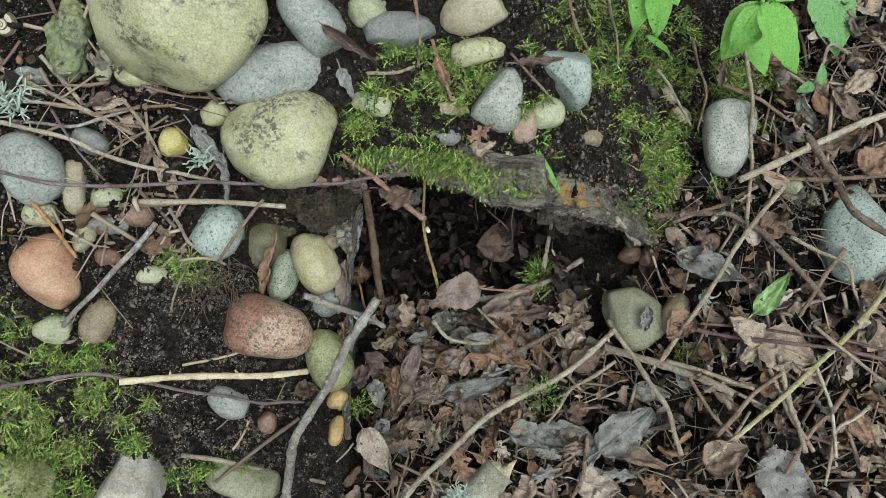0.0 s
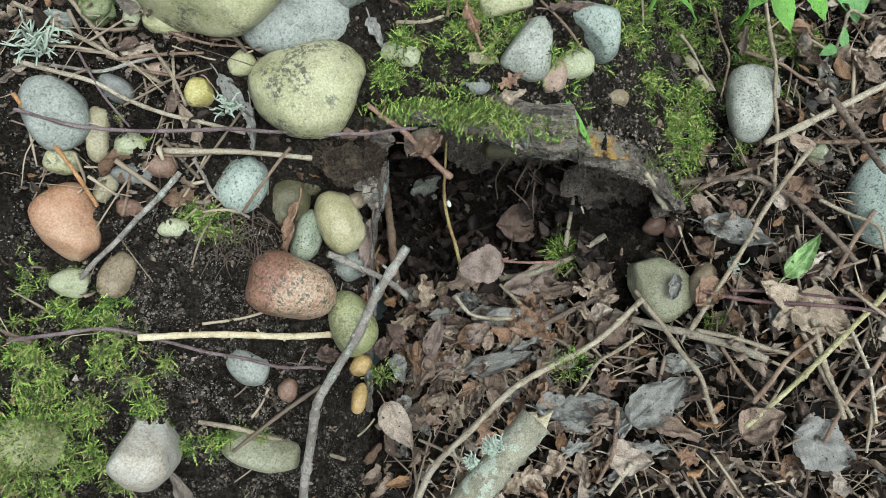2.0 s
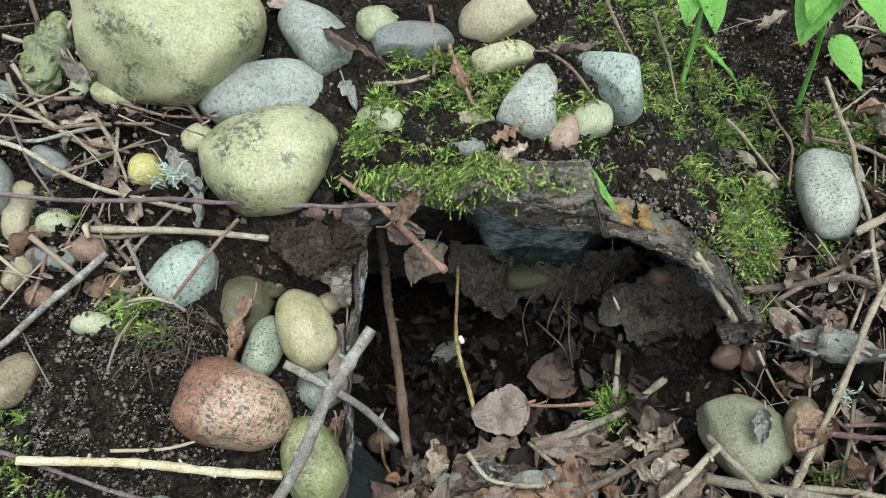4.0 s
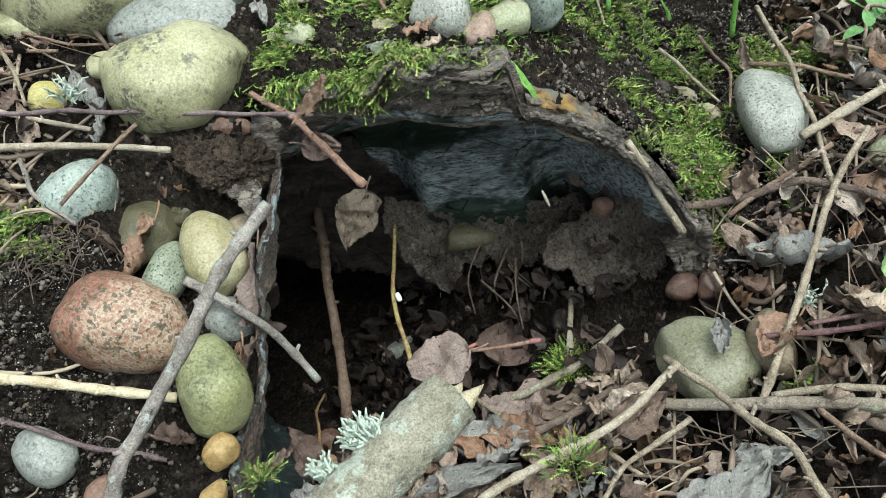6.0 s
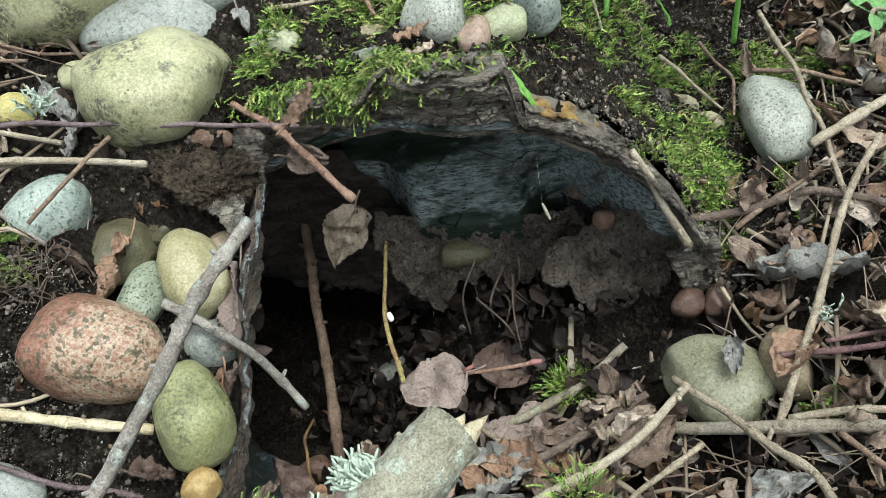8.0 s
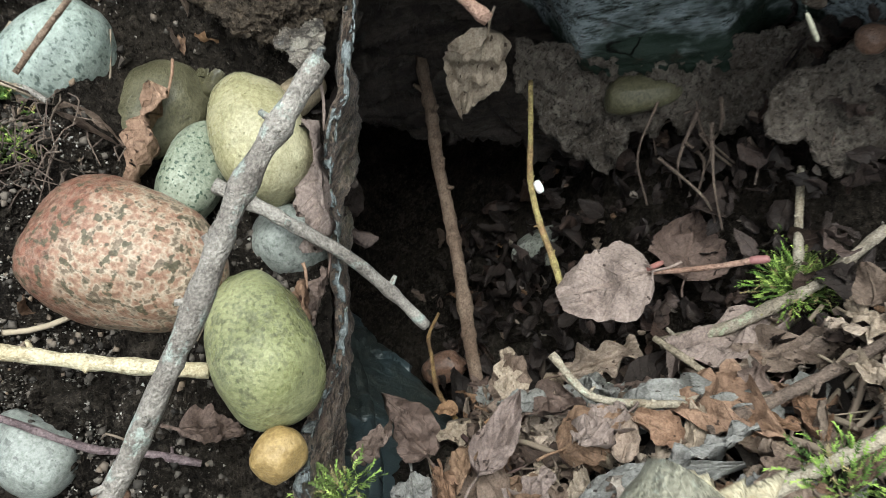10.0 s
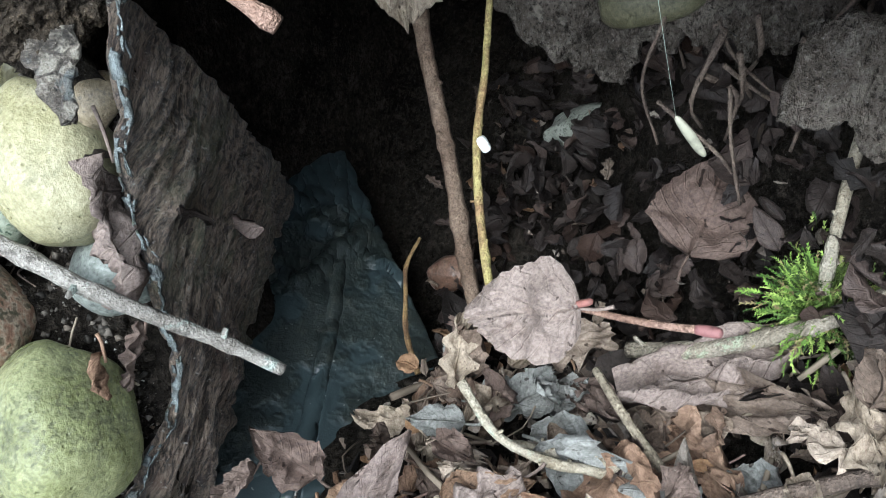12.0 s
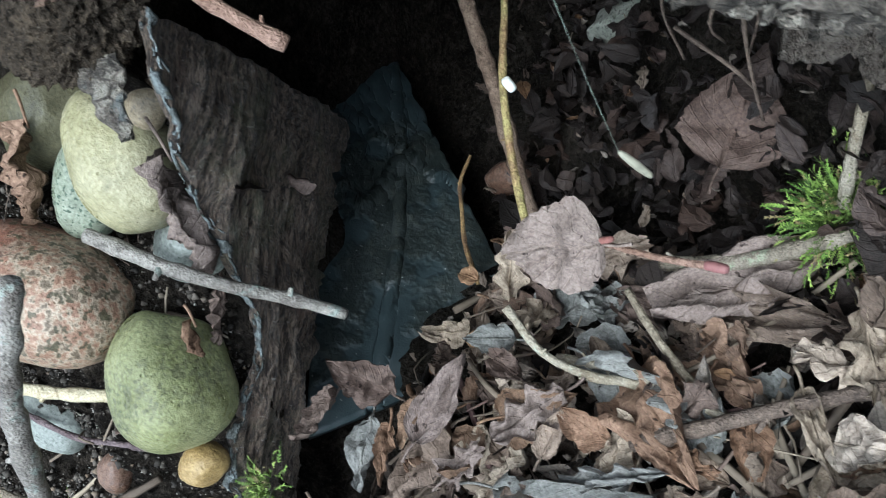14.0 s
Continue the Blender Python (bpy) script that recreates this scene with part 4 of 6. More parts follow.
pebble("olive pebble with moss on it", "olive", pose(0.033, 0.321, 0.118, 28, -5, 7), 0.0230, 0.0120, 0.0108)
pebble("light grey speckled pebble beside pink pebble", "speckle", pose(0.053, 0.287, 0.105, 7, -25, 67), 0.0296, 0.0222, 0.0212, egg=-0.2, chips=6)
pebble("pale mint white pebble beside a bark curl", "mint", pose(0.106, 0.313, 0.101, 27, 10, -35), 0.0310, 0.0226, 0.0216, egg=0.28, blunt=2.6, chips=6)
pebble("small dusky pink pebble on the bank", "pink", pose(0.073, 0.266, 0.095, 3, -24, 70), 0.0154, 0.0107, 0.0097)
pebble("grey green pebble behind pink pebble", "palegreen", pose(0.089, 0.278, 0.093, 21, -14, 17), 0.0178, 0.0136, 0.0123)
pebble("pale speckled pebble standing in moss", "speckle", pose(0.279, 0.305, -0.014, -17, -24, 86), 0.0371, 0.0229, 0.0221, egg=0.22, blunt=3.0, chips=3)
pebble("large blue green speckled pebble in leaf litter", "mint", pose(0.404, 0.215, -0.037, 29, 10, -79), 0.0501, 0.0337, 0.0318)
pebble("smooth green pebble lying in leaf litter", "greygreen", pose(0.198, 0.145, -0.095, 16, -1, -46), 0.0377, 0.0262, 0.0185, egg=0.15)
pebble("small brown pebble in a soil hollow", "brown", pose(0.136, 0.283, 0.031, 23, -9, -3), 0.0133, 0.0092, 0.0083)
pebble("tiny reddish pebble in a soil hollow", "rust", pose(0.185, 0.282, -0.011, 22, -12, -4), 0.0054, 0.0043, 0.0039)
pebble("small bluish pebble in moss on the rim", "slate", pose(0.009, 0.256, 0.093, 23, 2, -3), 0.0126, 0.0075, 0.0067)
pebble("pale green pebble wrapped in moss", "palegreen", pose(-0.053, 0.281, 0.101, 23, 11, -10), 0.0173, 0.0093, 0.0084)
pebble("rough dark green ridged stone", "darkgreen", pose(-0.286, 0.307, 0.150, 31, -23, 78), 0.0264, 0.0154, 0.0139)
pebble("small upright olive green pebble", "palegreen", pose(-0.263, 0.297, 0.135, 27, -24, 81), 0.0161, 0.0076, 0.0069)
pebble("olive pebble under the boulder", "olive", pose(-0.241, 0.293, 0.126, 25, 24, 1), 0.0172, 0.0109, 0.0098)
pebble("small flat grey pebble", "grey", pose(-0.313, 0.281, 0.142, 26, 28, 6), 0.0132, 0.0066, 0.0060)
pebble("small rounded tan olive pebble", "olive", pose(-0.183, 0.271, 0.098, 29, 1, 35), 0.0117, 0.0112, 0.0101)
pebble("small round yellow pebble", "yellow", pose(-0.218, 0.248, 0.090, 24, 18, 9), 0.0127, 0.0122, 0.0110)
pebble("pinkish brown pebble among twigs", "pink", pose(-0.247, 0.260, 0.105, 28, 15, 20), 0.0111, 0.0074, 0.0067)
pebble("dark grey green pebble under twigs", "slate", pose(-0.279, 0.240, 0.109, 11, 31, -18), 0.0155, 0.0100, 0.0091)
pebble("grey oval pebble with worn face", "grey", pose(-0.320, 0.216, 0.114, -12, 32, -54), 0.0296, 0.0242, 0.0231)
pebble("long olive grey pebble beside moss", "tan", pose(-0.291, 0.206, 0.098, 27, -18, 88), 0.0229, 0.0105, 0.0095)
pebble("rounded grey green pebble", "palegreen", pose(-0.268, 0.201, 0.088, 20, 22, 9), 0.0125, 0.0116, 0.0105)
pebble("reddish brown pebble under a tan twig", "rust", pose(-0.248, 0.189, 0.076, 15, 23, -1), 0.0155, 0.0098, 0.0089)
pebble("pale blue green pebble in the bank", "mint", pose(-0.183, 0.182, 0.055, 22, -7, 65), 0.0255, 0.0197, 0.0188, egg=-0.08, chips=2)
pebble("dark mossy green pebble half in soil", "darkolive", pose(-0.156, 0.183, 0.017, 20, 3, 34), 0.0254, 0.0223, 0.0212)
pebble("pale yellow green pebble behind a bark slab", "cream", pose(-0.1083, 0.169, 0.0075, -3, 16, -64), 0.0295, 0.0195, 0.0235, egg=0.12, chips=1)
pebble("red pink granite pebble on dark soil", "granite", pose(-0.145, 0.107, 0.010, 6, 15, -11), 0.0391, 0.0269, 0.0275, egg=-0.14, blunt=2.5, chips=0)
pebble("mossy green pebble beside a bark slab", "green", pose(-0.096, 0.085, -0.022, -5, 10, -64), 0.0287, 0.0195, 0.0255, egg=0.1, blunt=2.4, chips=1)
pebble("grey pebble wedged under a twig", "grey", pose(-0.100, 0.139, -0.024, 11, 9, 3), 0.0170, 0.0149, 0.0165)
pebble("small ochre brown pebble", "ochre", pose(-0.0885, 0.050, -0.040, 8, 3, 62), 0.0105, 0.0088, 0.0100)
pebble("long ochre yellow pebble", "ochre", pose(-0.0885, 0.022, -0.046, 8, -0, 84), 0.0140, 0.0070, 0.0070)
pebble("small grey pebble on dark soil", "grey", pose(-0.185, 0.045, -0.026, -5, 15, -28), 0.0193, 0.0143, 0.0128)
pebble("orange red pebble with grey cap", "orange", pose(-0.315, 0.138, 0.070, -19, 23, -63), 0.0319, 0.0234, 0.0221, egg=-0.3, tip=0.1)
pebble("brownish pebble in mossy soil", "brown", pose(-0.280, 0.105, 0.047, 26, 1, 69), 0.0204, 0.0133, 0.0120)
pebble("tan pebble with broken edge", "tan", pose(-0.287, 0.169, 0.079, 27, -12, 82), 0.0144, 0.0097, 0.0088, egg=0.1, chips=7)
pebble("pale grey green pebble among moss", "palegreen", pose(-0.314, 0.096, 0.052, 10, 26, 6), 0.0160, 0.0122, 0.0110)
pebble("olive pebble under a twig", "olive", pose(-0.316, 0.183, 0.095, 19, 26, 10), 0.0146, 0.0114, 0.0103)
pebble("dark pebble under reddish pebble", "slate", pose(-0.267, 0.180, 0.078, 18, 22, 8), 0.0168, 0.0088, 0.0080)
pebble("pale stained pebble in moss", "chalk", pose(-0.262, -0.028, -0.021, 19, 10, 68), 0.0318, 0.0288, 0.0276, egg=0.1, blunt=2.8, chips=5)
pebble("flat grey green stone in soil", "greygreen", pose(-0.175, -0.023, -0.059, -4, 14, -11), 0.0345, 0.0178, 0.0161, egg=0.1, blunt=2.8, chips=7)
pebble("stone overgrown with moss", "green", pose(-0.349, -0.027, 0.003, -2, 28, 1), 0.0298, 0.0231, 0.0221)
pebble("orange brown pebble under olive pebble", "rust", pose(-0.093, 0.225, 0.068, 20, 8, 4), 0.0144, 0.0062, 0.0056)
pebble("small buff pebble in moss", "tan", pose(0.013, 0.278, 0.099, 25, 2, -3), 0.0158, 0.0061, 0.0055)
pebble("tiny tan pebble on rim", "tan", pose(0.058, 0.244, 0.085, 22, -4, -0), 0.0075, 0.0052, 0.0046)
pebble("small grey green pebble under twigs", "palegreen", pose(0.342, 0.260, -0.026, 21, -22, -7), 0.0109, 0.0120, 0.0108)
pebble("small reddish pebble in soil", "rust", pose(-0.152, 0.029, -0.044, 3, 13, 2), 0.0089, 0.0110, 0.0099)
pebble("small pebble under moss", "tan", pose(0.223, 0.350, -0.017, 28, 10, -49), 0.0122, 0.0078, 0.0070)
pebble("small buff pebble under moss", "tan", pose(0.238, 0.333, -0.024, 28, 4, -41), 0.0112, 0.0078, 0.0070)
pebble("brown pebble beside green pebble", "brown", pose(0.239, 0.143, -0.084, 10, -15, -2), 0.0147, 0.0226, 0.0205)
pebble("dark pebble under soil flake", "darkolive", pose(-0.131, 0.197, 0.022, 17, 11, 5), 0.0105, 0.0085, 0.0081)
pebble("brown pebble behind pale pebble", "brown", pose(-0.092, 0.188, 0.015, 17, -4, 42), 0.0112, 0.0081, 0.0073)
pebble("rusty brown pebble under boulder", "rust", pose(-0.232, 0.283, 0.116, 28, 18, 10), 0.0119, 0.0064, 0.0058)
pebble("grey pebble in moss", "palegreen", pose(-0.236, 0.144, 0.053, 14, 20, 6), 0.0143, 0.0076, 0.0069)
pebble("brown red pebble in soil", "rust", pose(-0.270, 0.155, 0.068, 15, 23, 7), 0.0103, 0.0075, 0.0068)


# ---- twigs ----
def twig(label, kind, points, r0, r1, sides=8):
    seed = rng.uniform(0, 9)
    wavy = [points[0]]
    for a, b in zip(points, points[1:]):
        d = math.dist(a, b)
        if d > 0.03:
            wavy.append(tuple((p + q) / 2 + rng.uniform(-0.03, 0.03) * d for p, q in zip(a, b)))
        wavy.append(b)
    thing = new("twig")
    foot = Vector(points[-1])
    thing.matrix_world = Matrix.Translation(foot)
    verts, faces = tube(wavy, r0, r1, sides, 0.0035, 0.3, seed)
    stem = mesh_ob("stem", [v - foot for v in verts], faces, WOOD[kind], thing)
    # broken side spurs and bud scars
    for p in curve_points(wavy, 0.02)[1:-1]:
        if rng.random() < 0.45:
            d = Vector((rng.uniform(-1, 1), rng.uniform(-1, 1), rng.uniform(0, 1))).normalized()
            v2, f2 = tube([p - foot, p - foot + d * r0 * rng.uniform(1.6, 3.2)], r0 * 0.55, r0 * 0.3, 5, 0.003)
            mesh_ob("side_spur", v2, f2, WOOD[kind], stem)
    return tagged(thing, label, "twig", "fallen twigs")


twig("pale grey brown twig lying on pebbles", "tan", [(-0.342, 0.282, 0.161), (-0.309, 0.270, 0.148), (-0.243, 0.247, 0.106)], 0.0018, 0.0016)
twig("long pale tan twig across pebbles", "straw", [(-0.342, 0.243, 0.143), (-0.287, 0.235, 0.127), (-0.239, 0.224, 0.098), (-0.179, 0.217, 0.081)], 0.0018, 0.0016)
twig("slender dark purple twig across pebbles", "purple", [(-0.337, 0.204, 0.139), (-0.296, 0.199, 0.123), (-0.213, 0.208, 0.102), (-0.161, 0.212, 0.094), (-0.116, 0.213, 0.087), (-0.08, 0.219, 0.079), (-0.039, 0.232, 0.066)], 0.0015, 0.0015)
twig("thick straw coloured dry stem", "straw", [(-0.242, 0.197, 0.087), (-0.182, 0.201, 0.079), (-0.125, 0.201, 0.069)], 0.0024, 0.0020)
twig("thin brown twig leaning on blue pebble", "brown", [(-0.139, 0.200, 0.090), (-0.158, 0.178, 0.080), (-0.178, 0.152, 0.068)], 0.0014, 0.0012)
twig("grey lichened curved twig on soil", "grey", [(-0.228, 0.181, 0.081), (-0.259, 0.144, 0.074), (-0.294, 0.108, 0.063), (-0.309, 0.091, 0.055)], 0.0024, 0.0020)
twig("thick peeled cream stick on dark soil", "cream", [(-0.260, 0.055, 0.037), (-0.187, 0.064, 0.015), (-0.113, 0.073, -0.018)], 0.0028, 0.0026)
twig("thin grey purple twig on soil", "purple", [(-0.354, 0.047, 0.055), (-0.283, 0.061, 0.041), (-0.213, 0.051, 0.005), (-0.155, 0.044, -0.021), (-0.119, 0.047, -0.040)], 0.0016, 0.0013)
twig("orange brown split twig", "orange", [(-0.341, 0.218, 0.137), (-0.314, 0.186, 0.112), (-0.290, 0.151, 0.080)], 0.0018, 0.0016)
twig("short grey twig beside dark stone", "tan", [(-0.304, 0.292, 0.154), (-0.278, 0.263, 0.130)], 0.0018, 0.0015)
twig("grey twig among pebbles", "grey", [(-0.328, 0.245, 0.136), (-0.286, 0.247, 0.123), (-0.232, 0.269, 0.118)], 0.0015, 0.0012)
twig("dark curved root on mossy soil", "darkbrown", [(0.192, 0.231, -0.034), (0.239, 0.235, -0.035), (0.278, 0.231, -0.022), (0.308, 0.213, -0.021), (0.333, 0.185, -0.022), (0.363, 0.152, -0.029)], 0.0028, 0.0027)
twig("pale tan straight stick on litter", "straw", [(0.283, 0.259, -0.005), (0.344, 0.287, 0.009), (0.437, 0.324, 0.029)], 0.0032, 0.0031)
twig("thin tan upright twig in moss", "tan", [(0.284, 0.390, 0.034), (0.295, 0.331, 0.013), (0.296, 0.275, -0.003), (0.293, 0.209, -0.023)], 0.0018, 0.0018)
twig("forked tan twig on litter", "tan", [(0.323, 0.252, 0.001), (0.281, 0.197, -0.021), (0.254, 0.148, -0.049), (0.220, 0.094, -0.084)], 0.0022, 0.0024)
twig("slender reddish purple twig on litter", "redpurple", [(0.230, 0.132, -0.065), (0.320, 0.111, -0.032), (0.427, 0.092, -0.024)], 0.0019, 0.0017)
twig("second reddish purple twig on litter", "redpurple", [(0.255, 0.131, -0.056), (0.332, 0.120, -0.035), (0.425, 0.103, -0.027)], 0.0014, 0.0013)
twig("long yellow green stick on litter", "yellowgreen", [(0.427, 0.180, -0.005), (0.379, 0.117, -0.024), (0.331, 0.069, -0.043), (0.260, 0.005, -0.070)], 0.0026, 0.0023)
twig("dark knobbly stick over blue green pebble", "darkbrown", [(0.344, 0.299, 0.011), (0.363, 0.259, 0.013), (0.370, 0.220, 0.028), (0.412, 0.192, 0.026)], 0.0031, 0.0030)
twig("thin tan twig crossing litter", "tan", [(0.349, 0.126, -0.024), (0.378, 0.101, -0.025), (0.427, 0.065, -0.030)], 0.0018, 0.0013)
twig("thick grey bark stick in litter", "bark", [(0.154, 0.120, -0.103), (0.197, 0.103, -0.091), (0.237, 0.088, -0.076), (0.283, 0.065, -0.057)], 0.0039, 0.0036)
twig("tan jointed stick with spike", "tan", [(0.172, 0.137, -0.083), (0.193, 0.101, -0.074), (0.222, 0.050, -0.064), (0.234, 0.008, -0.069)], 0.0022, 0.0023)
twig("dry tan stem lying deep in litter", "tan", [(0.314, 0.090, -0.048), (0.334, 0.044, -0.055), (0.353, 0.014, -0.058)], 0.0023, 0.0018)
twig("dry brown stem in litter", "brown", [(0.383, 0.070, -0.042), (0.353, 0.034, -0.053), (0.329, -0.007, -0.067)], 0.0022, 0.0018)
twig("pale dry twig in litter", "straw", [(0.402, 0.055, -0.043), (0.373, 0.034, -0.051), (0.363, -0.016, -0.063)], 0.0018, 0.0013)
twig("pale wiry twig in litter", "straw", [(0.014, 0.120, -0.137), (0.046, 0.123, -0.134), (0.093, 0.115, -0.120)], 0.0020, 0.0015)
twig("thin brown root over pebbles", "brown", [(0.059, 0.313, 0.131), (0.077, 0.291, 0.131), (0.103, 0.278, 0.096)], 0.0011, 0.0008)
twig("curled brown bark strip twig", "brown", [(-0.018, 0.352, 0.143), (-0.014, 0.329, 0.131), (-0.015, 0.306, 0.118)], 0.0015, 0.0012)
twig("red brown dry leaf stalk on moss", "redbrown", [(-0.004, 0.325, 0.129), (0.008, 0.292, 0.116), (0.013, 0.280, 0.111)], 0.0015, 0.0012)
twig("grey stem on moss", "tan", [(-0.056, 0.301, 0.116), (-0.033, 0.302, 0.116), (-0.018, 0.308, 0.116)], 0.0016, 0.0012)
twig("pale stick at litter edge", "straw", [(0.160, -0.027, -0.090), (0.139, -0.054, -0.100)], 0.0023, 0.0018)
twig("brown twig lying in litter", "brown", [(0.151, 0.025, -0.093), (0.144, -0.017, -0.092), (0.129, -0.044, -0.100)], 0.0023, 0.0018)
twig("dry tan twig on litter", "tan", [(0.008, -0.026, -0.110), (-0.037, -0.006, -0.112)], 0.0019, 0.0014)
twig("grey twig in soil", "tan", [(-0.223, -0.003, -0.027), (-0.172, -0.011, -0.048), (-0.105, -0.026, -0.106)], 0.0021, 0.0019)
twig("thin dark twig among stones", "brown", [(-0.236, 0.283, 0.125), (-0.203, 0.279, 0.114), (-0.158, 0.278, 0.107)], 0.0012, 0.0008)
twig("dark purple thin twig crossing", "purple", [(-0.297, 0.254, 0.139), (-0.280, 0.226, 0.120), (-0.263, 0.208, 0.106)], 0.0011, 0.0008)
twig("short grey twig on soil", "grey", [(-0.220, 0.195, 0.077), (-0.203, 0.168, 0.068), (-0.176, 0.154, 0.052)], 0.0016, 0.0012)
twig("thin brown stem by pebble", "brown", [(-0.266, 0.177, 0.085), (-0.272, 0.146, 0.073)], 0.0012, 0.0012)
twig("thin wiry twig in moss", "brown", [(0.243, 0.397, 0.011), (0.255, 0.346, 0.005), (0.248, 0.310, -0.007)], 0.0014, 0.0009)
twig("broken brown twig in litter", "brown", [(0.418, 0.264, 0.003), (0.358, 0.261, -0.003), (0.308, 0.266, -0.010)], 0.0022, 0.0018)
twig("thin brown twig among dead leaves", "brown", [(-0.272, 0.256, 0.126), (-0.240, 0.265, 0.120), (-0.210, 0.271, 0.114)], 0.0015, 0.0012)
twig("short thin twig leaning on pebble", "tan", [(-0.233, 0.267, 0.119), (-0.233, 0.253, 0.110), (-0.234, 0.241, 0.101)], 0.0012, 0.0012)
twig("grey brown twig beside yellow pebble", "tan", [(-0.250, 0.271, 0.126), (-0.237, 0.256, 0.114), (-0.225, 0.233, 0.095)], 0.0015, 0.0012)
twig("dark broken twig under boulder", "brown", [(-0.281, 0.259, 0.127), (-0.254, 0.253, 0.115), (-0.226, 0.253, 0.104)], 0.0015, 0.0012)
twig("pale white green stem in moss", "straw", [(0.142, 0.373, 0.114), (0.155, 0.363, 0.078), (0.161, 0.345, 0.055)], 0.0012, 0.0009)
twig("thin brown stem bent over soil", "brown", [(0.105, 0.357, 0.138), (0.112, 0.341, 0.127), (0.126, 0.334, 0.101)], 0.0012, 0.0008)
twig("thin tan stem over moss", "tan", [(0.204, 0.358, 0.023), (0.224, 0.338, 0.008), (0.241, 0.313, -0.003)], 0.0014, 0.0009)
twig("brown dry twig in leaf litter", "brown", [(0.268, 0.027, -0.066), (0.297, 0.063, -0.050), (0.332, 0.089, -0.042)], 0.0023, 0.0018)
twig("grey broken twig in leaf litter", "tan", [(0.227, 0.097, -0.079), (0.260, 0.085, -0.061), (0.300, 0.069, -0.050)], 0.0024, 0.0018)
twig("dark stick under leaf litter", "darkbrown", [(0.063, 0.097, -0.114), (0.110, 0.122, -0.115), (0.158, 0.144, -0.103)], 0.0030, 0.0025)
twig("pale thin twig among leaves", "straw", [(0.352, 0.095, -0.038), (0.366, 0.054, -0.043), (0.372, 0.009, -0.055)], 0.0018, 0.0013)
twig("tan knotty twig in leaf litter", "tan", [(0.322, 0.100, -0.041), (0.332, 0.054, -0.050), (0.346, 0.013, -0.059)], 0.0027, 0.0022)
twig("short brown twig in moss", "brown", [(0.230, 0.228, -0.044), (0.277, 0.241, -0.019), (0.303, 0.256, -0.012)], 0.0019, 0.0018)
twig("dry tan twig on leaf litter", "tan", [(0.383, 0.416, 0.034), (0.417, 0.377, 0.030)], 0.0023, 0.0018)
twig("dry tan twig on leaf litter", "tan", [(0.397, 0.368, 0.025), (0.367, 0.385, 0.026), (0.353, 0.349, 0.014)], 0.0018, 0.0014)
twig("brown twig near plant", "brown", [(0.271, 0.352, 0.005), (0.304, 0.337, 0.007), (0.333, 0.316, 0.004)], 0.0018, 0.0014)
twig("tan twig beside blue green pebble", "tan", [(0.333, 0.209, -0.019), (0.382, 0.182, -0.017), (0.397, 0.136, -0.026)], 0.0018, 0.0013)
twig("dry stem among dead leaves", "brown", [(0.247, 0.080, -0.073), (0.283, 0.022, -0.065), (0.289, -0.024, -0.076)], 0.0019, 0.0013)
twig("dry stem among dead leaves", "tan", [(0.181, 0.098, -0.097), (0.136, 0.069, -0.102), (0.107, 0.030, -0.098)], 0.0019, 0.0014)
twig("dry stem among dead leaves", "brown", [(0.380, 0.197, -0.014), (0.353, 0.156, -0.027), (0.341, 0.136, -0.034)], 0.0022, 0.0018)
# twigs in and over the hollow
twig("red brown broken twig leaning over the log rim", "redbrown", [(-0.08, 0.245, 0.08), (-0.05, 0.227, 0.068), (-0.03, 0.215, 0.048), (-0.01, 0.206, 0.025)], 0.002, 0.0025)
twig("upright brown stick standing in the hollow", "brown", [(-0.0965, 0.373, -0.085), (-0.091, 0.331, -0.12), (-0.084, 0.282, -0.16), (-0.077, 0.234, -0.2), (-0.07, 0.185, -0.242)], 0.004, 0.0046)
twig("upright yellow green stem in the hollow", "yellow", [(-0.015, 0.293, -0.074), (-0.016, 0.26, -0.09), (-0.015, 0.23, -0.098), (-0.004, 0.19, -0.106), (0.003, 0.165, -0.116)], 0.0014, 0.0019)
twig("pale rotten twig along the log rim", "straw", [(0.158, 0.206, 0.038), (0.168, 0.204, 0.02), (0.18, 0.203, -0.008), (0.194, 0.204, -0.035)], 0.0022, 0.003)
twig("thick grey stick with lichen leaning over pebbles", "grey", [(-0.044, 0.123, 0.074), (-0.07, 0.085, 0.055), (-0.098, 0.04, 0.022), (-0.118, 0.01, 0.0), (-0.132, -0.05, -0.05), (-0.137, -0.1, -0.085)], 0.0033, 0.0042, 10)
twig("rough lichened side twig reaching over the slab", "grey", [(-0.115, 0.136, 0.016), (-0.09, 0.13, -0.002), (-0.072, 0.127, -0.02), (-0.05, 0.123, -0.066)], 0.003, 0.0024)
twig("pale thin twig standing in the hollow", "straw", [(0.122, 0.25, -0.118), (0.118, 0.225, -0.132), (0.115, 0.2, -0.145)], 0.002, 0.0026)
twig("pale grey twig lying in the hollow mouth", "bark", [(0.155, 0.21, -0.125), (0.12, 0.19, -0.142), (0.08, 0.175, -0.152), (0.045, 0.17, -0.158)], 0.0028, 0.0036)
twig("small rusty sprig on the dark plate", "sprig", [(-0.088, 0.216, -0.184), (-0.093, 0.2, -0.186), (-0.089, 0.185, -0.187), (-0.084, 0.165, -0.19), (-0.07, 0.145, -0.19)], 0.0009, 0.0016)
twig("pale forked stem on dead leaves", "straw", [(-0.004, 0.138, -0.115), (0.012, 0.122, -0.125), (0.035, 0.117, -0.126), (0.066, 0.117, -0.132)], 0.0018, 0.002)
twig("thin brown twig across dead leaves", "tan", [(0.043, 0.155, -0.13), (0.058, 0.14, -0.128), (0.072, 0.127, -0.13), (0.088, 0.114, -0.136)], 0.0016, 0.002)
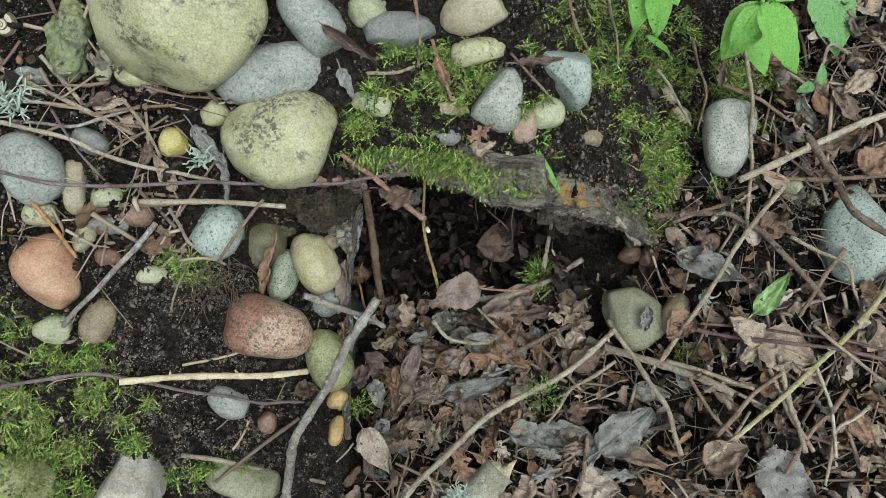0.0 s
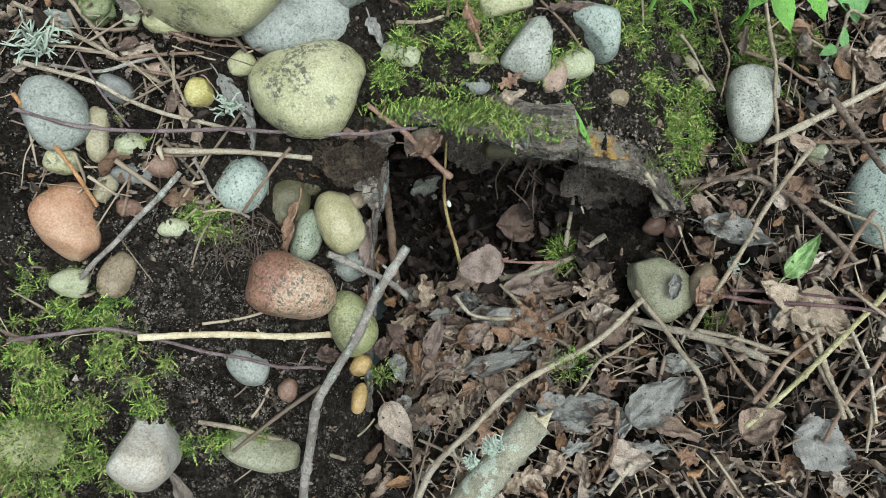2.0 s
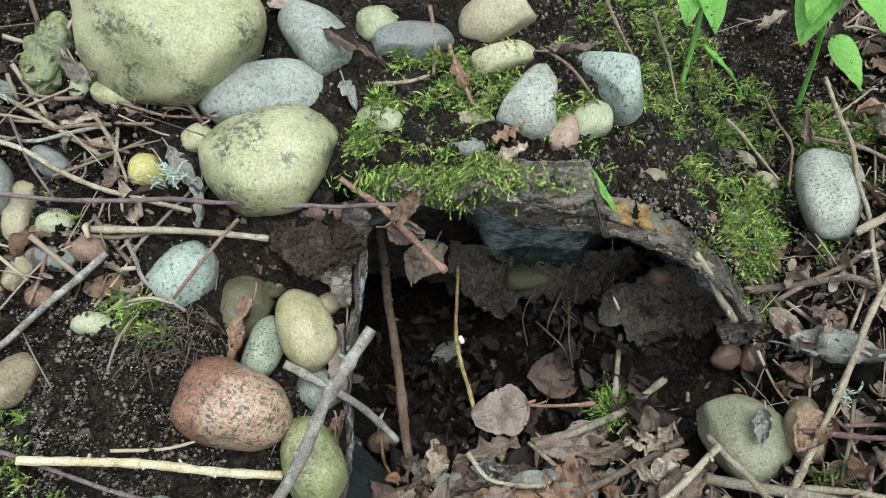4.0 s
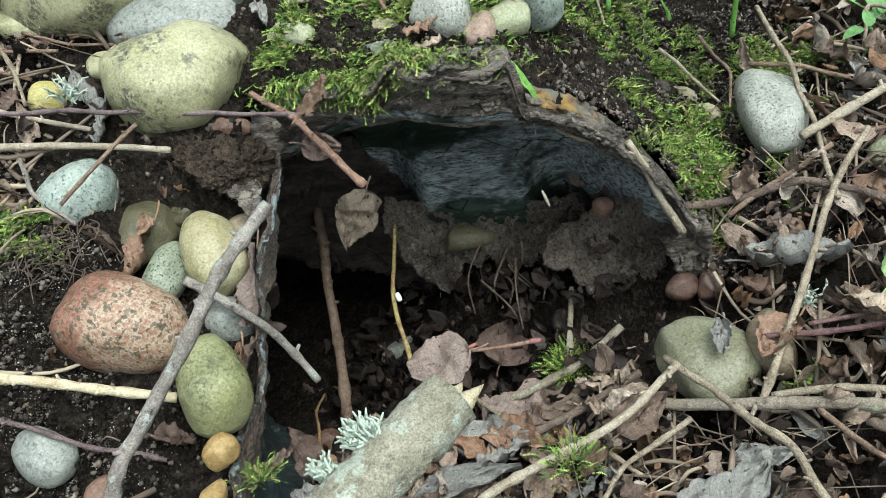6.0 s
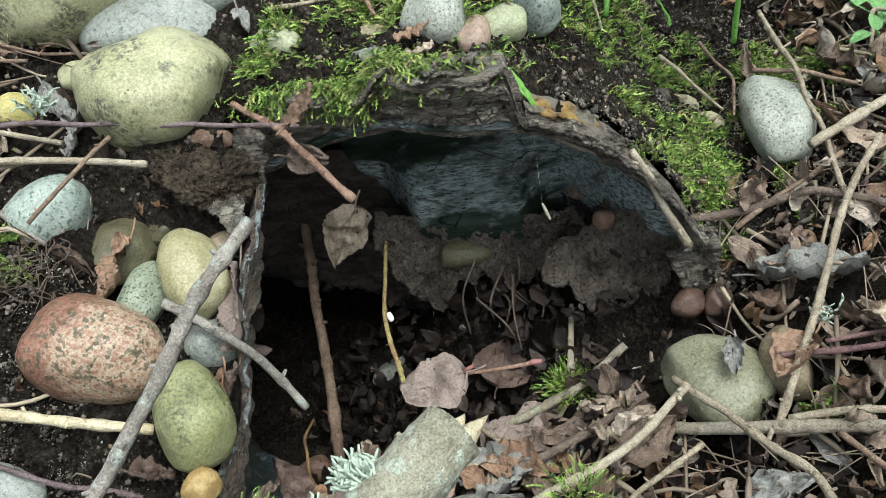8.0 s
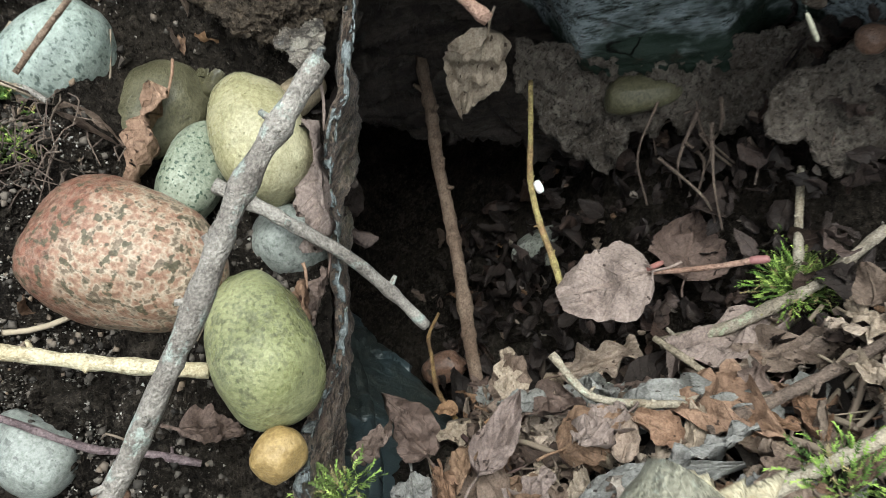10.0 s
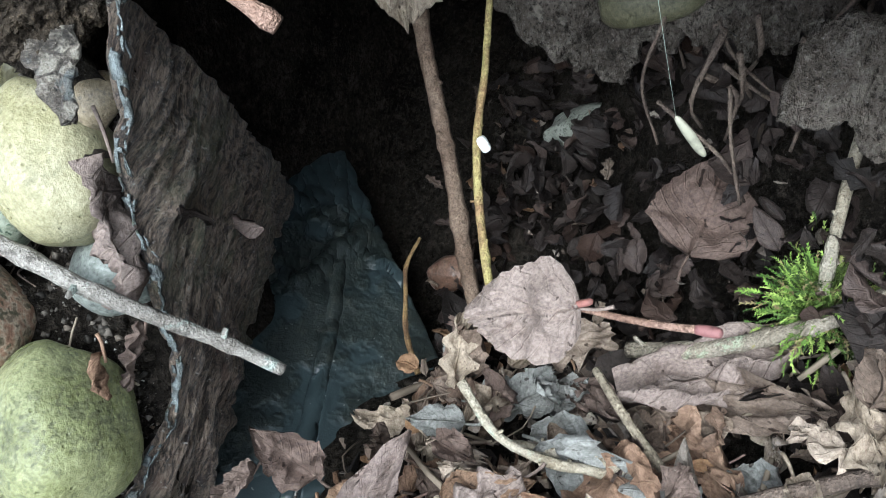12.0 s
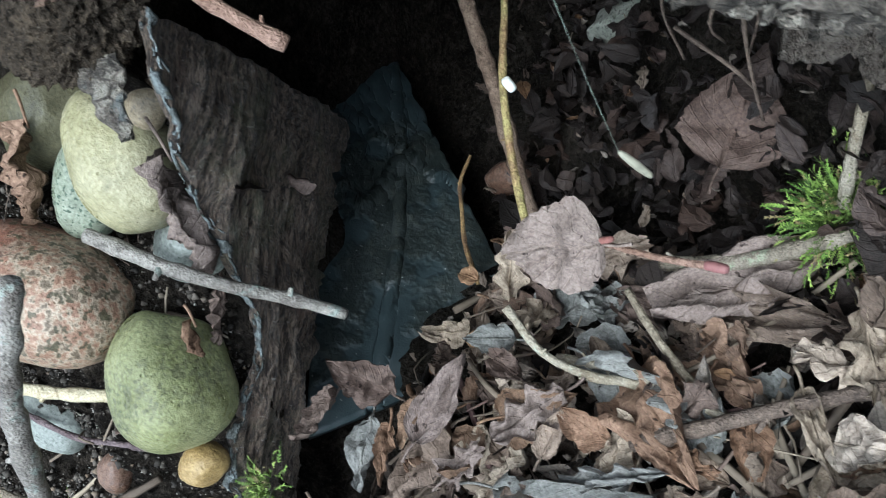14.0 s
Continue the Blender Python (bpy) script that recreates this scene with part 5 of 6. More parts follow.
twig("long pale knobbly stick over leaf litter", "straw", [(-0.05, -0.09, -0.125), (-0.02, -0.03, -0.1), (0.05, 0.038, -0.085), (0.12, 0.078, -0.083), (0.17, 0.12, -0.08), (0.178, 0.127, -0.079)], 0.003, 0.0026)


def build_branch():
    """Broken branch held out over the litter, with lichen tufts and a splintered pale end."""
    tip, d = Vector((0.056, -0.008, 0.0595)), Vector((0.655, 0.75, 0.095)).normalized()
    base = [tip, tip - d * 0.05, tip - d * 0.12, tip - d * 0.2 + Vector((0, 0, -0.012)), tip - d * 0.33 + Vector((-0.03, 0, -0.1)), tip - d * 0.42 + Vector((-0.05, -0.02, -0.25))]
    branch = new("broken_branch")
    tagged(branch, "thick broken branch with pale green lichen and splintered end", "branch")
    verts, faces = tube(base, 0.0125, 0.014, 18, 0.0035, 0.12, 4.0)
    mesh_ob("bark", verts, faces, WOOD["lichen"], branch)
    a = d.cross(Vector((0, 0, 1))).normalized()
    b = a.cross(d)
    v, f, n = [], [], 22
    for ring in range(4):
        for s in range(n):
            w = 2 * math.pi * s / n
            tooth = max(0, math.sin(w + 2.2)) ** 3 * 1.5 + 0.5 * max(0, math.sin(w * 2 - 0.4)) ** 4 + 0.2 * math.sin(w * 7)
            r = 0.0116 * (1 - 0.16 * ring)
            v.append(tip - d * 0.003 + d * (ring / 3) * (0.005 + 0.008 * max(0, tooth)) + a * r * math.cos(w) + b * r * math.sin(w))
    for ring in range(3):
        for s in range(n):
            q = (s + 1) % n
            f.append((ring * n + s, ring * n + q, (ring + 1) * n + q, (ring + 1) * n + s))
    v.append(tip + d * 0.002)
    f += [(3 * n + s, 3 * n + (s + 1) % n, 4 * n) for s in range(n)]
    mesh_ob("splintered_end", v, f, WOOD["cream"], branch, "pale cream splintered wood end")
    return branch, tip, d, a, b


BRANCH, TIP, ALONG, SIDE, OVER = build_branch()

LICHEN = Nodes("pale_lichen").done((0.28, 0.33, 0.27), 0.85, None, 0.15)


def lichen_tuft(center, out, size, count, parent=None):
    verts, faces = [], []
    for k in range(count):
        d = (out + Vector((rng.uniform(-1, 1), rng.uniform(-1, 1), rng.uniform(-1, 1))) * 0.75).normalized()
        p = center + Vector((rng.uniform(-1, 1), rng.uniform(-1, 1), rng.uniform(-0.3, 0.3))) * size * 0.45
        e = p + d * size * rng.uniform(0.5, 1.0)
        m = (p + e) / 2 + Vector((rng.uniform(-1, 1), rng.uniform(-1, 1), rng.uniform(-1, 1))) * size * 0.2
        for pts, r in (([p, m, e], 0.0009), ([e, e + (d + Vector((rng.uniform(-1, 1), rng.uniform(-1, 1), rng.uniform(-1, 1)))).normalized() * size * 0.3], 0.0006), ([m, m + (d + Vector((rng.uniform(-1, 1), rng.uniform(-1, 1), rng.uniform(-1, 1)))).normalized() * size * 0.4], 0.0007)):
            v, f = tube(pts, r, r * 0.6, 5, 0.003, 0.5)
            faces += [tuple(i + len(verts) for i in q) for q in f]
            verts += v
    return mesh_ob("lichen_tuft", verts, faces, LICHEN, parent, "pale grey green branching lichen")


lichen_tuft(TIP - ALONG * 0.035 - SIDE * 0.008 + OVER * 0.008, (OVER * 0.6 - SIDE).normalized(), 0.01, 48, BRANCH)
lichen_tuft(TIP - ALONG * 0.055 - SIDE * 0.012 + OVER * 0.004, (OVER * 0.3 - SIDE).normalized(), 0.008, 30, BRANCH)


# ---- leaves ----
def leaf_shape(length, width, shape, seed, fold, curl, n=12, m=4, crumple=0.11):
    """A leaf along +x from its base: vertices, faces and UVs."""
    r = random.Random(seed)
    ragged, twist = (0.012 if crumple < 0.05 else r.uniform(0.03, 0.12)), r.uniform(-0.5, 0.5)
    verts, uvs = [], []
    cut = r.uniform(0.75, 1.0) if shape != "whole" else 1.0
    lean = r.uniform(-0.6, 0.6)
    for i in range(n + 1):
        u = i / n * cut
        if shape == "long":
            w = math.sin(math.pi * u ** 0.8) ** 0.8
        elif shape == "lobed":
            w = math.sin(math.pi * u ** 0.7) ** 0.7 * (0.72 + 0.28 * math.cos(u * 22))
        else:
            w = math.sin(math.pi * u ** 0.62) ** 0.85
        w = max(w, 0.03)
        turn = 1.6 * curl * (u - 0.4)
        x0, z0 = (u * length, 0.0) if abs(curl) < 0.05 else (0.4 * length + length * math.sin(turn) / (1.6 * curl), length * (1 - math.cos(turn)) / (1.6 * curl))
        for j in range(-m, m + 1):
            s = j / m
            edge = 1 + (2.2 * ragged * wob(u * 3 + seed, s, seed, 2.6, 3) + 0.03 * ((i % 2) - 0.5)) * abs(s)
            rise = max(-1.4, min(1.4, fold * (1 + lean * s) * (0.4 + 0.6 * abs(s)) * 1.2))
            half = abs(s) * w * width / 2 * edge
            y = math.copysign(half * math.cos(rise), s)
            z = z0 + half * math.sin(rise) + twist * (u - 0.5) * y * 0.6 + length * crumple * (wob(u * 2.6, s * 1.5, seed, 1.5, 2) + 1.1 * abs(wob(u * 3.4 + s, s * 1.8 - u, seed + 7, 1.4, 2)))
            verts.append(Vector((x0, y, z)))
            uvs.append((u, s))
    row = 2 * m + 1
    return verts, grid_faces(n + 1, row), uvs


def stalk(length, r=0.0006):
    return tube([(0.004, 0, 0), (-length * 0.5, 0.1 * length, 0.001), (-length, 0.05 * length, 0.002)], r, r * 1.3, 5, 0.004, 0)


def leaf_turn(p, q, roll):
    x = (Vector(q) - Vector(p)).normalized()
    y = Vector((0, 0, 1)).cross(x)
    y = y.normalized() if y.length > 1e-4 else Vector((0, 1, 0))
    turn = Matrix((x, y, x.cross(y))).transposed().to_4x4()
    return Matrix.Translation(p) @ turn @ Matrix.Rotation(roll, 4, "X")


LEAF_LABEL = {"dead": "dry brown dead leaf on the litter", "greyleaf": "weathered grey dead leaf on the litter", "palebrown": "pale tan dead leaf with insect holes",
              "rustleaf": "rust brown crumpled dead leaf", "brownleaf": "dark brown curled dead leaf", "freshgreen": "fallen green leaf lying on the litter",
              "pinkleaf": "pinkish brown dead leaf propped in the hollow"}


def dead_leaf(kind, p, q, width, fold=None, curl=None, roll=None, shape=None):
    seed = rng.randrange(10000)
    length = math.dist(p, q)
    fold = rng.uniform(-0.2, 0.55) if fold is None else fold
    curl = rng.uniform(-0.6, 0.7) if curl is None else curl
    roll = rng.uniform(-0.35, 0.35) if roll is None else roll
    v, f, uv = leaf_shape(length, width, shape or ("whole" if kind == "freshgreen" else rng.choice(("whole", "broken", "lobed", "whole"))), seed, fold, curl, 22, 6, 0.14)
    v2, f2 = stalk(length * 0.25)
    ob = new("dead_leaf")
    ob.matrix_world = leaf_turn(p, q, roll)
    mesh_ob("blade", v, f, LEAF[kind], ob, uvs=uv)
    mesh_ob("stalk", v2, f2, LEAF[kind], ob, uvs=[(0.0, 0.0)] * len(v2))
    return tagged(ob, LEAF_LABEL[kind], "leaf", "single leaves of the litter")


dead_leaf("greyleaf", (0.239, 0.198, -0.062), (0.296, 0.165, -0.035), 0.035)
dead_leaf("freshgreen", (0.300, 0.138, -0.037), (0.331, 0.175, -0.019), 0.020)
dead_leaf("dead", (0.060, 0.154, -0.171), (0.127, 0.156, -0.131), 0.025)
dead_leaf("dead", (-0.000, 0.090, -0.119), (0.034, 0.109, -0.117), 0.029)
dead_leaf("greyleaf", (0.006, 0.062, -0.115), (0.077, 0.079, -0.102), 0.021)
dead_leaf("greyleaf", (0.160, 0.009, -0.087), (0.215, 0.053, -0.081), 0.038)
dead_leaf("dead", (0.173, 0.015, -0.094), (0.229, -0.005, -0.082), 0.020)
dead_leaf("greyleaf", (0.075, 0.024, -0.107), (0.129, 0.009, -0.095), 0.034)
dead_leaf("greyleaf", (0.097, 0.013, -0.107), (0.152, 0.031, -0.100), 0.039)
dead_leaf("palebrown", (0.306, 0.116, -0.049), (0.360, 0.095, -0.043), 0.048)
dead_leaf("palebrown", (0.292, 0.096, -0.060), (0.326, 0.116, -0.048), 0.032)
dead_leaf("palebrown", (0.396, 0.127, -0.036), (0.423, 0.106, -0.033), 0.032)
dead_leaf("greyleaf", (0.306, 0.002, -0.074), (0.360, -0.027, -0.070), 0.048)
dead_leaf("greyleaf", (0.199, 0.071, -0.107), (0.235, 0.065, -0.092), 0.020)
dead_leaf("rustleaf", (0.386, 0.055, -0.053), (0.409, 0.015, -0.055), 0.021)
dead_leaf("palebrown", (0.401, 0.020, -0.059), (0.418, 0.045, -0.047), 0.026)
dead_leaf("dead", (0.356, 0.289, -0.005), (0.404, 0.301, 0.008), 0.025)
dead_leaf("rustleaf", (0.396, 0.272, -0.004), (0.424, 0.285, 0.006), 0.032)
dead_leaf("dead", (0.320, 0.359, 0.006), (0.344, 0.329, 0.007), 0.024)
dead_leaf("dead", (0.327, 0.232, -0.025), (0.308, 0.205, -0.030), 0.027)
dead_leaf("dead", (-0.010, 0.168, -0.184), (0.041, 0.179, -0.170), 0.028)
dead_leaf("palebrown", (0.130, 0.160, -0.127), (0.148, 0.126, -0.098), 0.022)
dead_leaf("dead", (0.137, 0.092, -0.101), (0.169, 0.114, -0.090), 0.028)
dead_leaf("dead", (-0.029, 0.084, -0.121), (-0.038, 0.038, -0.110), 0.027)
dead_leaf("dead", (-0.070, 0.026, -0.096), (-0.042, -0.017, -0.106), 0.028)
dead_leaf("rustleaf", (0.036, -0.026, -0.112), (0.019, 0.012, -0.108), 0.028)
dead_leaf("dead", (0.140, -0.018, -0.099), (0.182, -0.027, -0.091), 0.033)
dead_leaf("rustleaf", (0.203, -0.016, -0.090), (0.223, -0.026, -0.086), 0.022)
dead_leaf("dead", (-0.037, 0.202, 0.082), (-0.015, 0.207, 0.103), 0.017)
dead_leaf("palebrown", (0.023, 0.241, 0.093), (0.050, 0.249, 0.099), 0.015)
dead_leaf("dead", (-0.273, 0.264, 0.127), (-0.245, 0.270, 0.121), 0.012)
dead_leaf("greyleaf", (-0.201, 0.259, 0.099), (-0.174, 0.228, 0.082), 0.014)
dead_leaf("greyleaf", (-0.176, 0.241, 0.088), (-0.170, 0.204, 0.074), 0.012)
dead_leaf("brownleaf", (-0.091, 0.328, 0.143), (-0.045, 0.300, 0.135), 0.013, .8)
dead_leaf("brownleaf", (0.064, 0.302, 0.134), (0.102, 0.307, 0.131), 0.013)
dead_leaf("greyleaf", (-0.079, 0.304, 0.119), (-0.067, 0.280, 0.111), 0.011)
dead_leaf("rustleaf", (-0.002, 0.317, 0.125), (0.011, 0.283, 0.114), 0.011)
dead_leaf("rustleaf", (0.043, 0.259, 0.108), (0.025, 0.247, 0.106), 0.014)
dead_leaf("dead", (-0.216, 0.209, 0.079), (-0.232, 0.237, 0.096), 0.014)
dead_leaf("brownleaf", (0.252, 0.220, -0.046), (0.270, 0.201, -0.038), 0.019)
dead_leaf("dead", (0.229, 0.186, -0.070), (0.245, 0.161, -0.062), 0.023)
dead_leaf("dead", (0.371, 0.346, 0.010), (0.394, 0.307, 0.008), 0.021)
dead_leaf("palebrown", (0.416, 0.418, 0.030), (0.384, 0.423, 0.032), 0.027)
dead_leaf("dead", (0.409, 0.361, 0.017), (0.379, 0.339, 0.013), 0.021)
dead_leaf("brownleaf", (-0.059, 0.088, -0.116), (-0.070, 0.099, -0.081), 0.024, .2)
dead_leaf("pinkleaf", (-0.032, 0.072, -0.108), (-0.018, 0.115, -0.114), 0.020, .3)
dead_leaf("pinkleaf", (0.028, 0.109, -0.121), (0.006, 0.081, -0.105), 0.026, .2)
dead_leaf("greyleaf", (-0.009, 0.124, -0.138), (-0.032, 0.119, -0.129), 0.016, .3)
dead_leaf("brownleaf", (-0.070, 0.086, -0.093), (-0.070, 0.058, -0.079), 0.021, .3)
dead_leaf("greyleaf", (-0.063, 0.074, -0.112), (-0.052, 0.044, -0.098), 0.019, .3)
dead_leaf("rustleaf", (-0.048, 0.075, -0.107), (-0.036, 0.052, -0.092), 0.010, .4)
dead_leaf("greyleaf", (0.031, 0.121, -0.140), (0.096, 0.107, -0.114), 0.027, .1)
dead_leaf("rustleaf", (0.066, 0.143, -0.160), (0.100, 0.121, -0.126), 0.029, .1)
dead_leaf("dead", (0.027, 0.081, -0.114), (0.033, 0.104, -0.115), 0.014, .5)
dead_leaf("pinkleaf", (-0.019, 0.057, -0.117), (0.001, 0.081, -0.111), 0.020, .4)
dead_leaf("dead", (0.118, 0.159, -0.142), (0.144, 0.136, -0.111), 0.023, .4)
dead_leaf("palebrown", (0.117, 0.131, -0.120), (0.136, 0.106, -0.098), 0.012, .6)
dead_leaf("dead", (0.133, 0.117, -0.107), (0.152, 0.121, -0.096), 0.020, .3)
dead_leaf("rustleaf", (0.075, 0.100, -0.117), (0.100, 0.096, -0.107), 0.013, .3)
dead_leaf("greyleaf", (0.040, 0.074, -0.112), (0.084, 0.093, -0.103), 0.013, .4)
dead_leaf("dead", (0.014, 0.066, -0.115), (0.035, 0.064, -0.106), 0.021, .3)
dead_leaf("brownleaf", (0.019, 0.154, -0.179), (0.053, 0.140, -0.156), 0.019, .3)
dead_leaf("rustleaf", (0.056, 0.168, -0.184), (0.073, 0.165, -0.171), 0.013, .2)
dead_leaf("brownleaf", (-0.019, 0.144, -0.173), (0.005, 0.139, -0.160), 0.026, .3)
dead_leaf("palebrown", (0.094, 0.178, -0.175), (0.109, 0.172, -0.157), 0.021, .3)
dead_leaf("palebrown", (0.131, 0.165, -0.136), (0.142, 0.170, -0.124), 0.016, .3)
dead_leaf("dead", (-0.035, 0.091, -0.116), (-0.041, 0.067, -0.105), 0.018, .4)
dead_leaf("brownleaf", (-0.011, 0.113, -0.128), (0.015, 0.109, -0.115), 0.015, .5)
dead_leaf("palebrown", (0.305, 0.110, -0.042), (0.277, 0.135, -0.039), 0.032, .4)
dead_leaf("rustleaf", (0.251, 0.139, -0.059), (0.227, 0.118, -0.072), 0.033, .4)
dead_leaf("rustleaf", (0.052, 0.123, -0.133), (0.091, 0.091, -0.102), 0.036, .4)
dead_leaf("dead", (0.258, -0.004, -0.074), (0.296, 0.017, -0.058), 0.037, .4)
dead_leaf("brownleaf", (-0.257, 0.270, 0.125), (-0.276, 0.260, 0.130), 0.015, .6)
dead_leaf("rustleaf", (-0.202, 0.281, 0.116), (-0.193, 0.297, 0.128), 0.014, .6)
dead_leaf("brownleaf", (-0.231, 0.245, 0.100), (-0.239, 0.222, 0.096), 0.012, .6)
dead_leaf("brownleaf", (-0.125, 0.054, -0.028), (-0.108, 0.061, -0.045), 0.019)
# leaves in and at the hollow
dead_leaf("palebrown", (-0.028, 0.278, -0.03), (-0.055, 0.276, -0.084), 0.036, 0.12, 0.2, 1.35, "broken")
dead_leaf("pinkleaf", (0.045, 0.17, -0.096), (-0.006, 0.16, -0.104), 0.038, -0.1, 0.1, -0.5, "broken")
dead_leaf("brownleaf", (-0.05, 0.226, 0.049), (-0.02, 0.224, 0.044), 0.02, 0.2, 0.2, 1.1, "broken")
dead_leaf("rustleaf", (-0.14, 0.176, 0.035), (-0.15, 0.135, 0.012), 0.014, 0.8, 0.3, 0.2, "long")
dead_leaf("pinkleaf", (-0.079, 0.172, 0.012), (-0.083, 0.128, -0.03), 0.02, 0.6, 0.2, 0.3, "long")
dead_leaf("brownleaf", (0.06, 0.215, -0.165), (0.068, 0.262, -0.165), 0.046, 0.15, 0.2, 0.3, "whole")
dead_leaf("pinkleaf", (0.108, 0.18, -0.166), (0.032, 0.137, -0.143), 0.03, 0.3, 0.1, 0.2, "broken")
dead_leaf("rustleaf", (-0.083, 0.112, -0.016), (-0.081, 0.09, -0.028), 0.012, 0.7, 0.3, 0.3, "broken")
dead_leaf("brownleaf", (-0.08, 0.125, -0.026), (-0.084, 0.1, -0.034), 0.014, 0.5, 0.3, 0.6, "lobed")
dead_leaf("greyleaf", (0.21, 0.148, -0.068), (0.203, 0.118, -0.072), 0.018, 0.7, 0.4, 0.4, "broken")


def scatter(name, label, count, where, size, material, n, m, seed, lift, tilt):
    """Many leaves joined into one carpet."""
    r = random.Random(seed)
    shapes = [leaf_shape(1.0, r.uniform(0.38, 0.75), r.choice(("whole", "broken", "lobed", "long")), k * 7 + seed, r.uniform(-0.5, 1.3), r.uniform(-1.2, 1.5), n, m) for k in range(40)]
    co, faces, uvs, base, made = [], [], [], 0, 0
    for _ in range(count * 8):
        if made >= count:
            break
        x, y = r.uniform(-0.45, 0.62), r.uniform(-0.36, 0.62)
        if r.random() > where(x, y) or (over_hole(x, y) and y > 0.2 and not -0.088 < x < 0.16):
            continue
        v, f, uv = shapes[r.randrange(40)]
        s = size * r.uniform(0.55, 1.35)
        turn = Euler((r.gauss(0, tilt), r.gauss(0, tilt), r.uniform(0, 6.283))).to_matrix()
        under = y > 0.185 and -0.12 < x < 0.16
        z = (float(pit_floor(x, y)) - 0.004 if under else surface(x, y) - 0.022) + lift * r.random()
        if under:
            s *= 0.7
        if any((x - cx) ** 2 + (y - cy) ** 2 < cr ** 2 for cx, cy, cr in KEEP_OUT):
            continue
        c = np.array([tuple(turn @ (p * s)) for p in v]) + (x - 0.3 * s, y, z)
        co.append(c)
        faces += [tuple(i + base for i in g) for g in f]
        uvs += uv
        base += len(v)
        made += 1
    ob = mesh_ob(name, np.concatenate(co), faces, material, uvs=uvs)
    return tagged(ob, label, "leaf litter", kind="stuff")


def litter_zone(x, y):
    """How thick the leaf litter lies: deep on the slope, thin on the bank."""
    if x > -0.068 and y < 0.185:
        return 1.0
    if x > 0.3 or (x > 0.22 and y < 0.27):
        return 0.9
    if y > 0.185 and -0.12 < x < 0.16:
        return 0.12 if y < 0.36 else 0.0
    if x < -0.15 and 0.16 < y < 0.29:
        return 0.85
    if x < -0.1 and y > 0.15:
        return 0.4
    return 0.04


# stones that lie open in the litter
KEEP_OUT = ((0.195, 0.147, 0.03), (0.281, 0.3, 0.03), (0.398, 0.2, 0.045), (0.235, 0.145, 0.014), (-0.216, 0.245, 0.032), (-0.185, 0.205, 0.03), (-0.305, 0.21, 0.045), (-0.25, 0.2, 0.03))

# under layer of rotted leaves; its colour carries the shade of the gaps
scatter("rotted_leaves", "damp rotted leaves under the litter, darkened as shade in the gaps", 1000, litter_zone, 0.034, LEAF["rotted"], 7, 2, 3, 0.022, 0.6)
scatter("leaf_litter", "thick carpet of brown dead leaves", 1900, litter_zone, 0.027, LEAF["litter"], 11, 4, 8, 0.042, 1.0)
scatter("leaf_crumbs", "broken bits of dead leaves between the leaves", 8000, litter_zone, 0.011, LEAF["litter"], 4, 2, 5, 0.04, 1.2)


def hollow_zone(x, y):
    """The leaves on the floor of the hollow, coloured darker for the shade there."""
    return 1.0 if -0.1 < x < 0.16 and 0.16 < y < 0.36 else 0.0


# darker leaf colour here paints the shade under the rim
scatter("hollow_leaves", "dark brown leaves on the hollow floor, shade put into their colour", 1500, hollow_zone, 0.026, LEAF["shaded"], 9, 3, 17, 0.032, 0.9)


def build_litter_twigs():
    """Thin stems and stalks lying all through the litter."""
    r = random.Random(51)
    verts, faces, n = [], [], 0
    while n < 1700:
        x, y = r.uniform(-0.4, 0.55), r.uniform(-0.3, 0.5)
        if r.random() > litter_zone(x, y) + 0.08 or (y > 0.2 and -0.12 < x < 0.16):
            continue
        a, length = r.uniform(0, 6.283), 0.012 + 0.085 * r.random() ** 2
        d = Vector((math.cos(a), math.sin(a), 0)) * length / 2
        pts = []
        for k in (-1, 0, 1):
            px, py = x + d.x * k, y + d.y * k
            pts.append((px, py, surface(px, py) + r.uniform(0.0, 0.018)))
        if max(p[2] for p in pts) - min(p[2] for p in pts) > 0.03 or (y > 0.16 and -0.16 < x < 0.2):
            continue
        rad = 0.0004 + 0.0018 * r.random() ** 3
        v, f = tube(pts, rad, rad * 0.8, 5, 0.008, 0.4, n)
        faces += [tuple(i + len(verts) for i in g) for g in f]
        verts += v
        n += 1
    n = Nodes("litter_stems")
    rr = n.nt.nodes.new("ShaderNodeNewGeometry").outputs["Random Per Island"]
    col = n.ramp(rr, (0.0, (0.08, 0.06, 0.045)), (0.5, (0.17, 0.135, 0.1)), (0.8, (0.3, 0.25, 0.18)), (1.0, (0.1, 0.06, 0.055)))
    ob = mesh_ob("litter_stems", verts, faces, n.done(col, 0.8, n.bump(n.noise(700), 0.4, 0.0008), 0.2))
    tagged(ob, "thin dry stems and stalks through the litter", "leaf litter", kind="stuff")


build_litter_twigs()


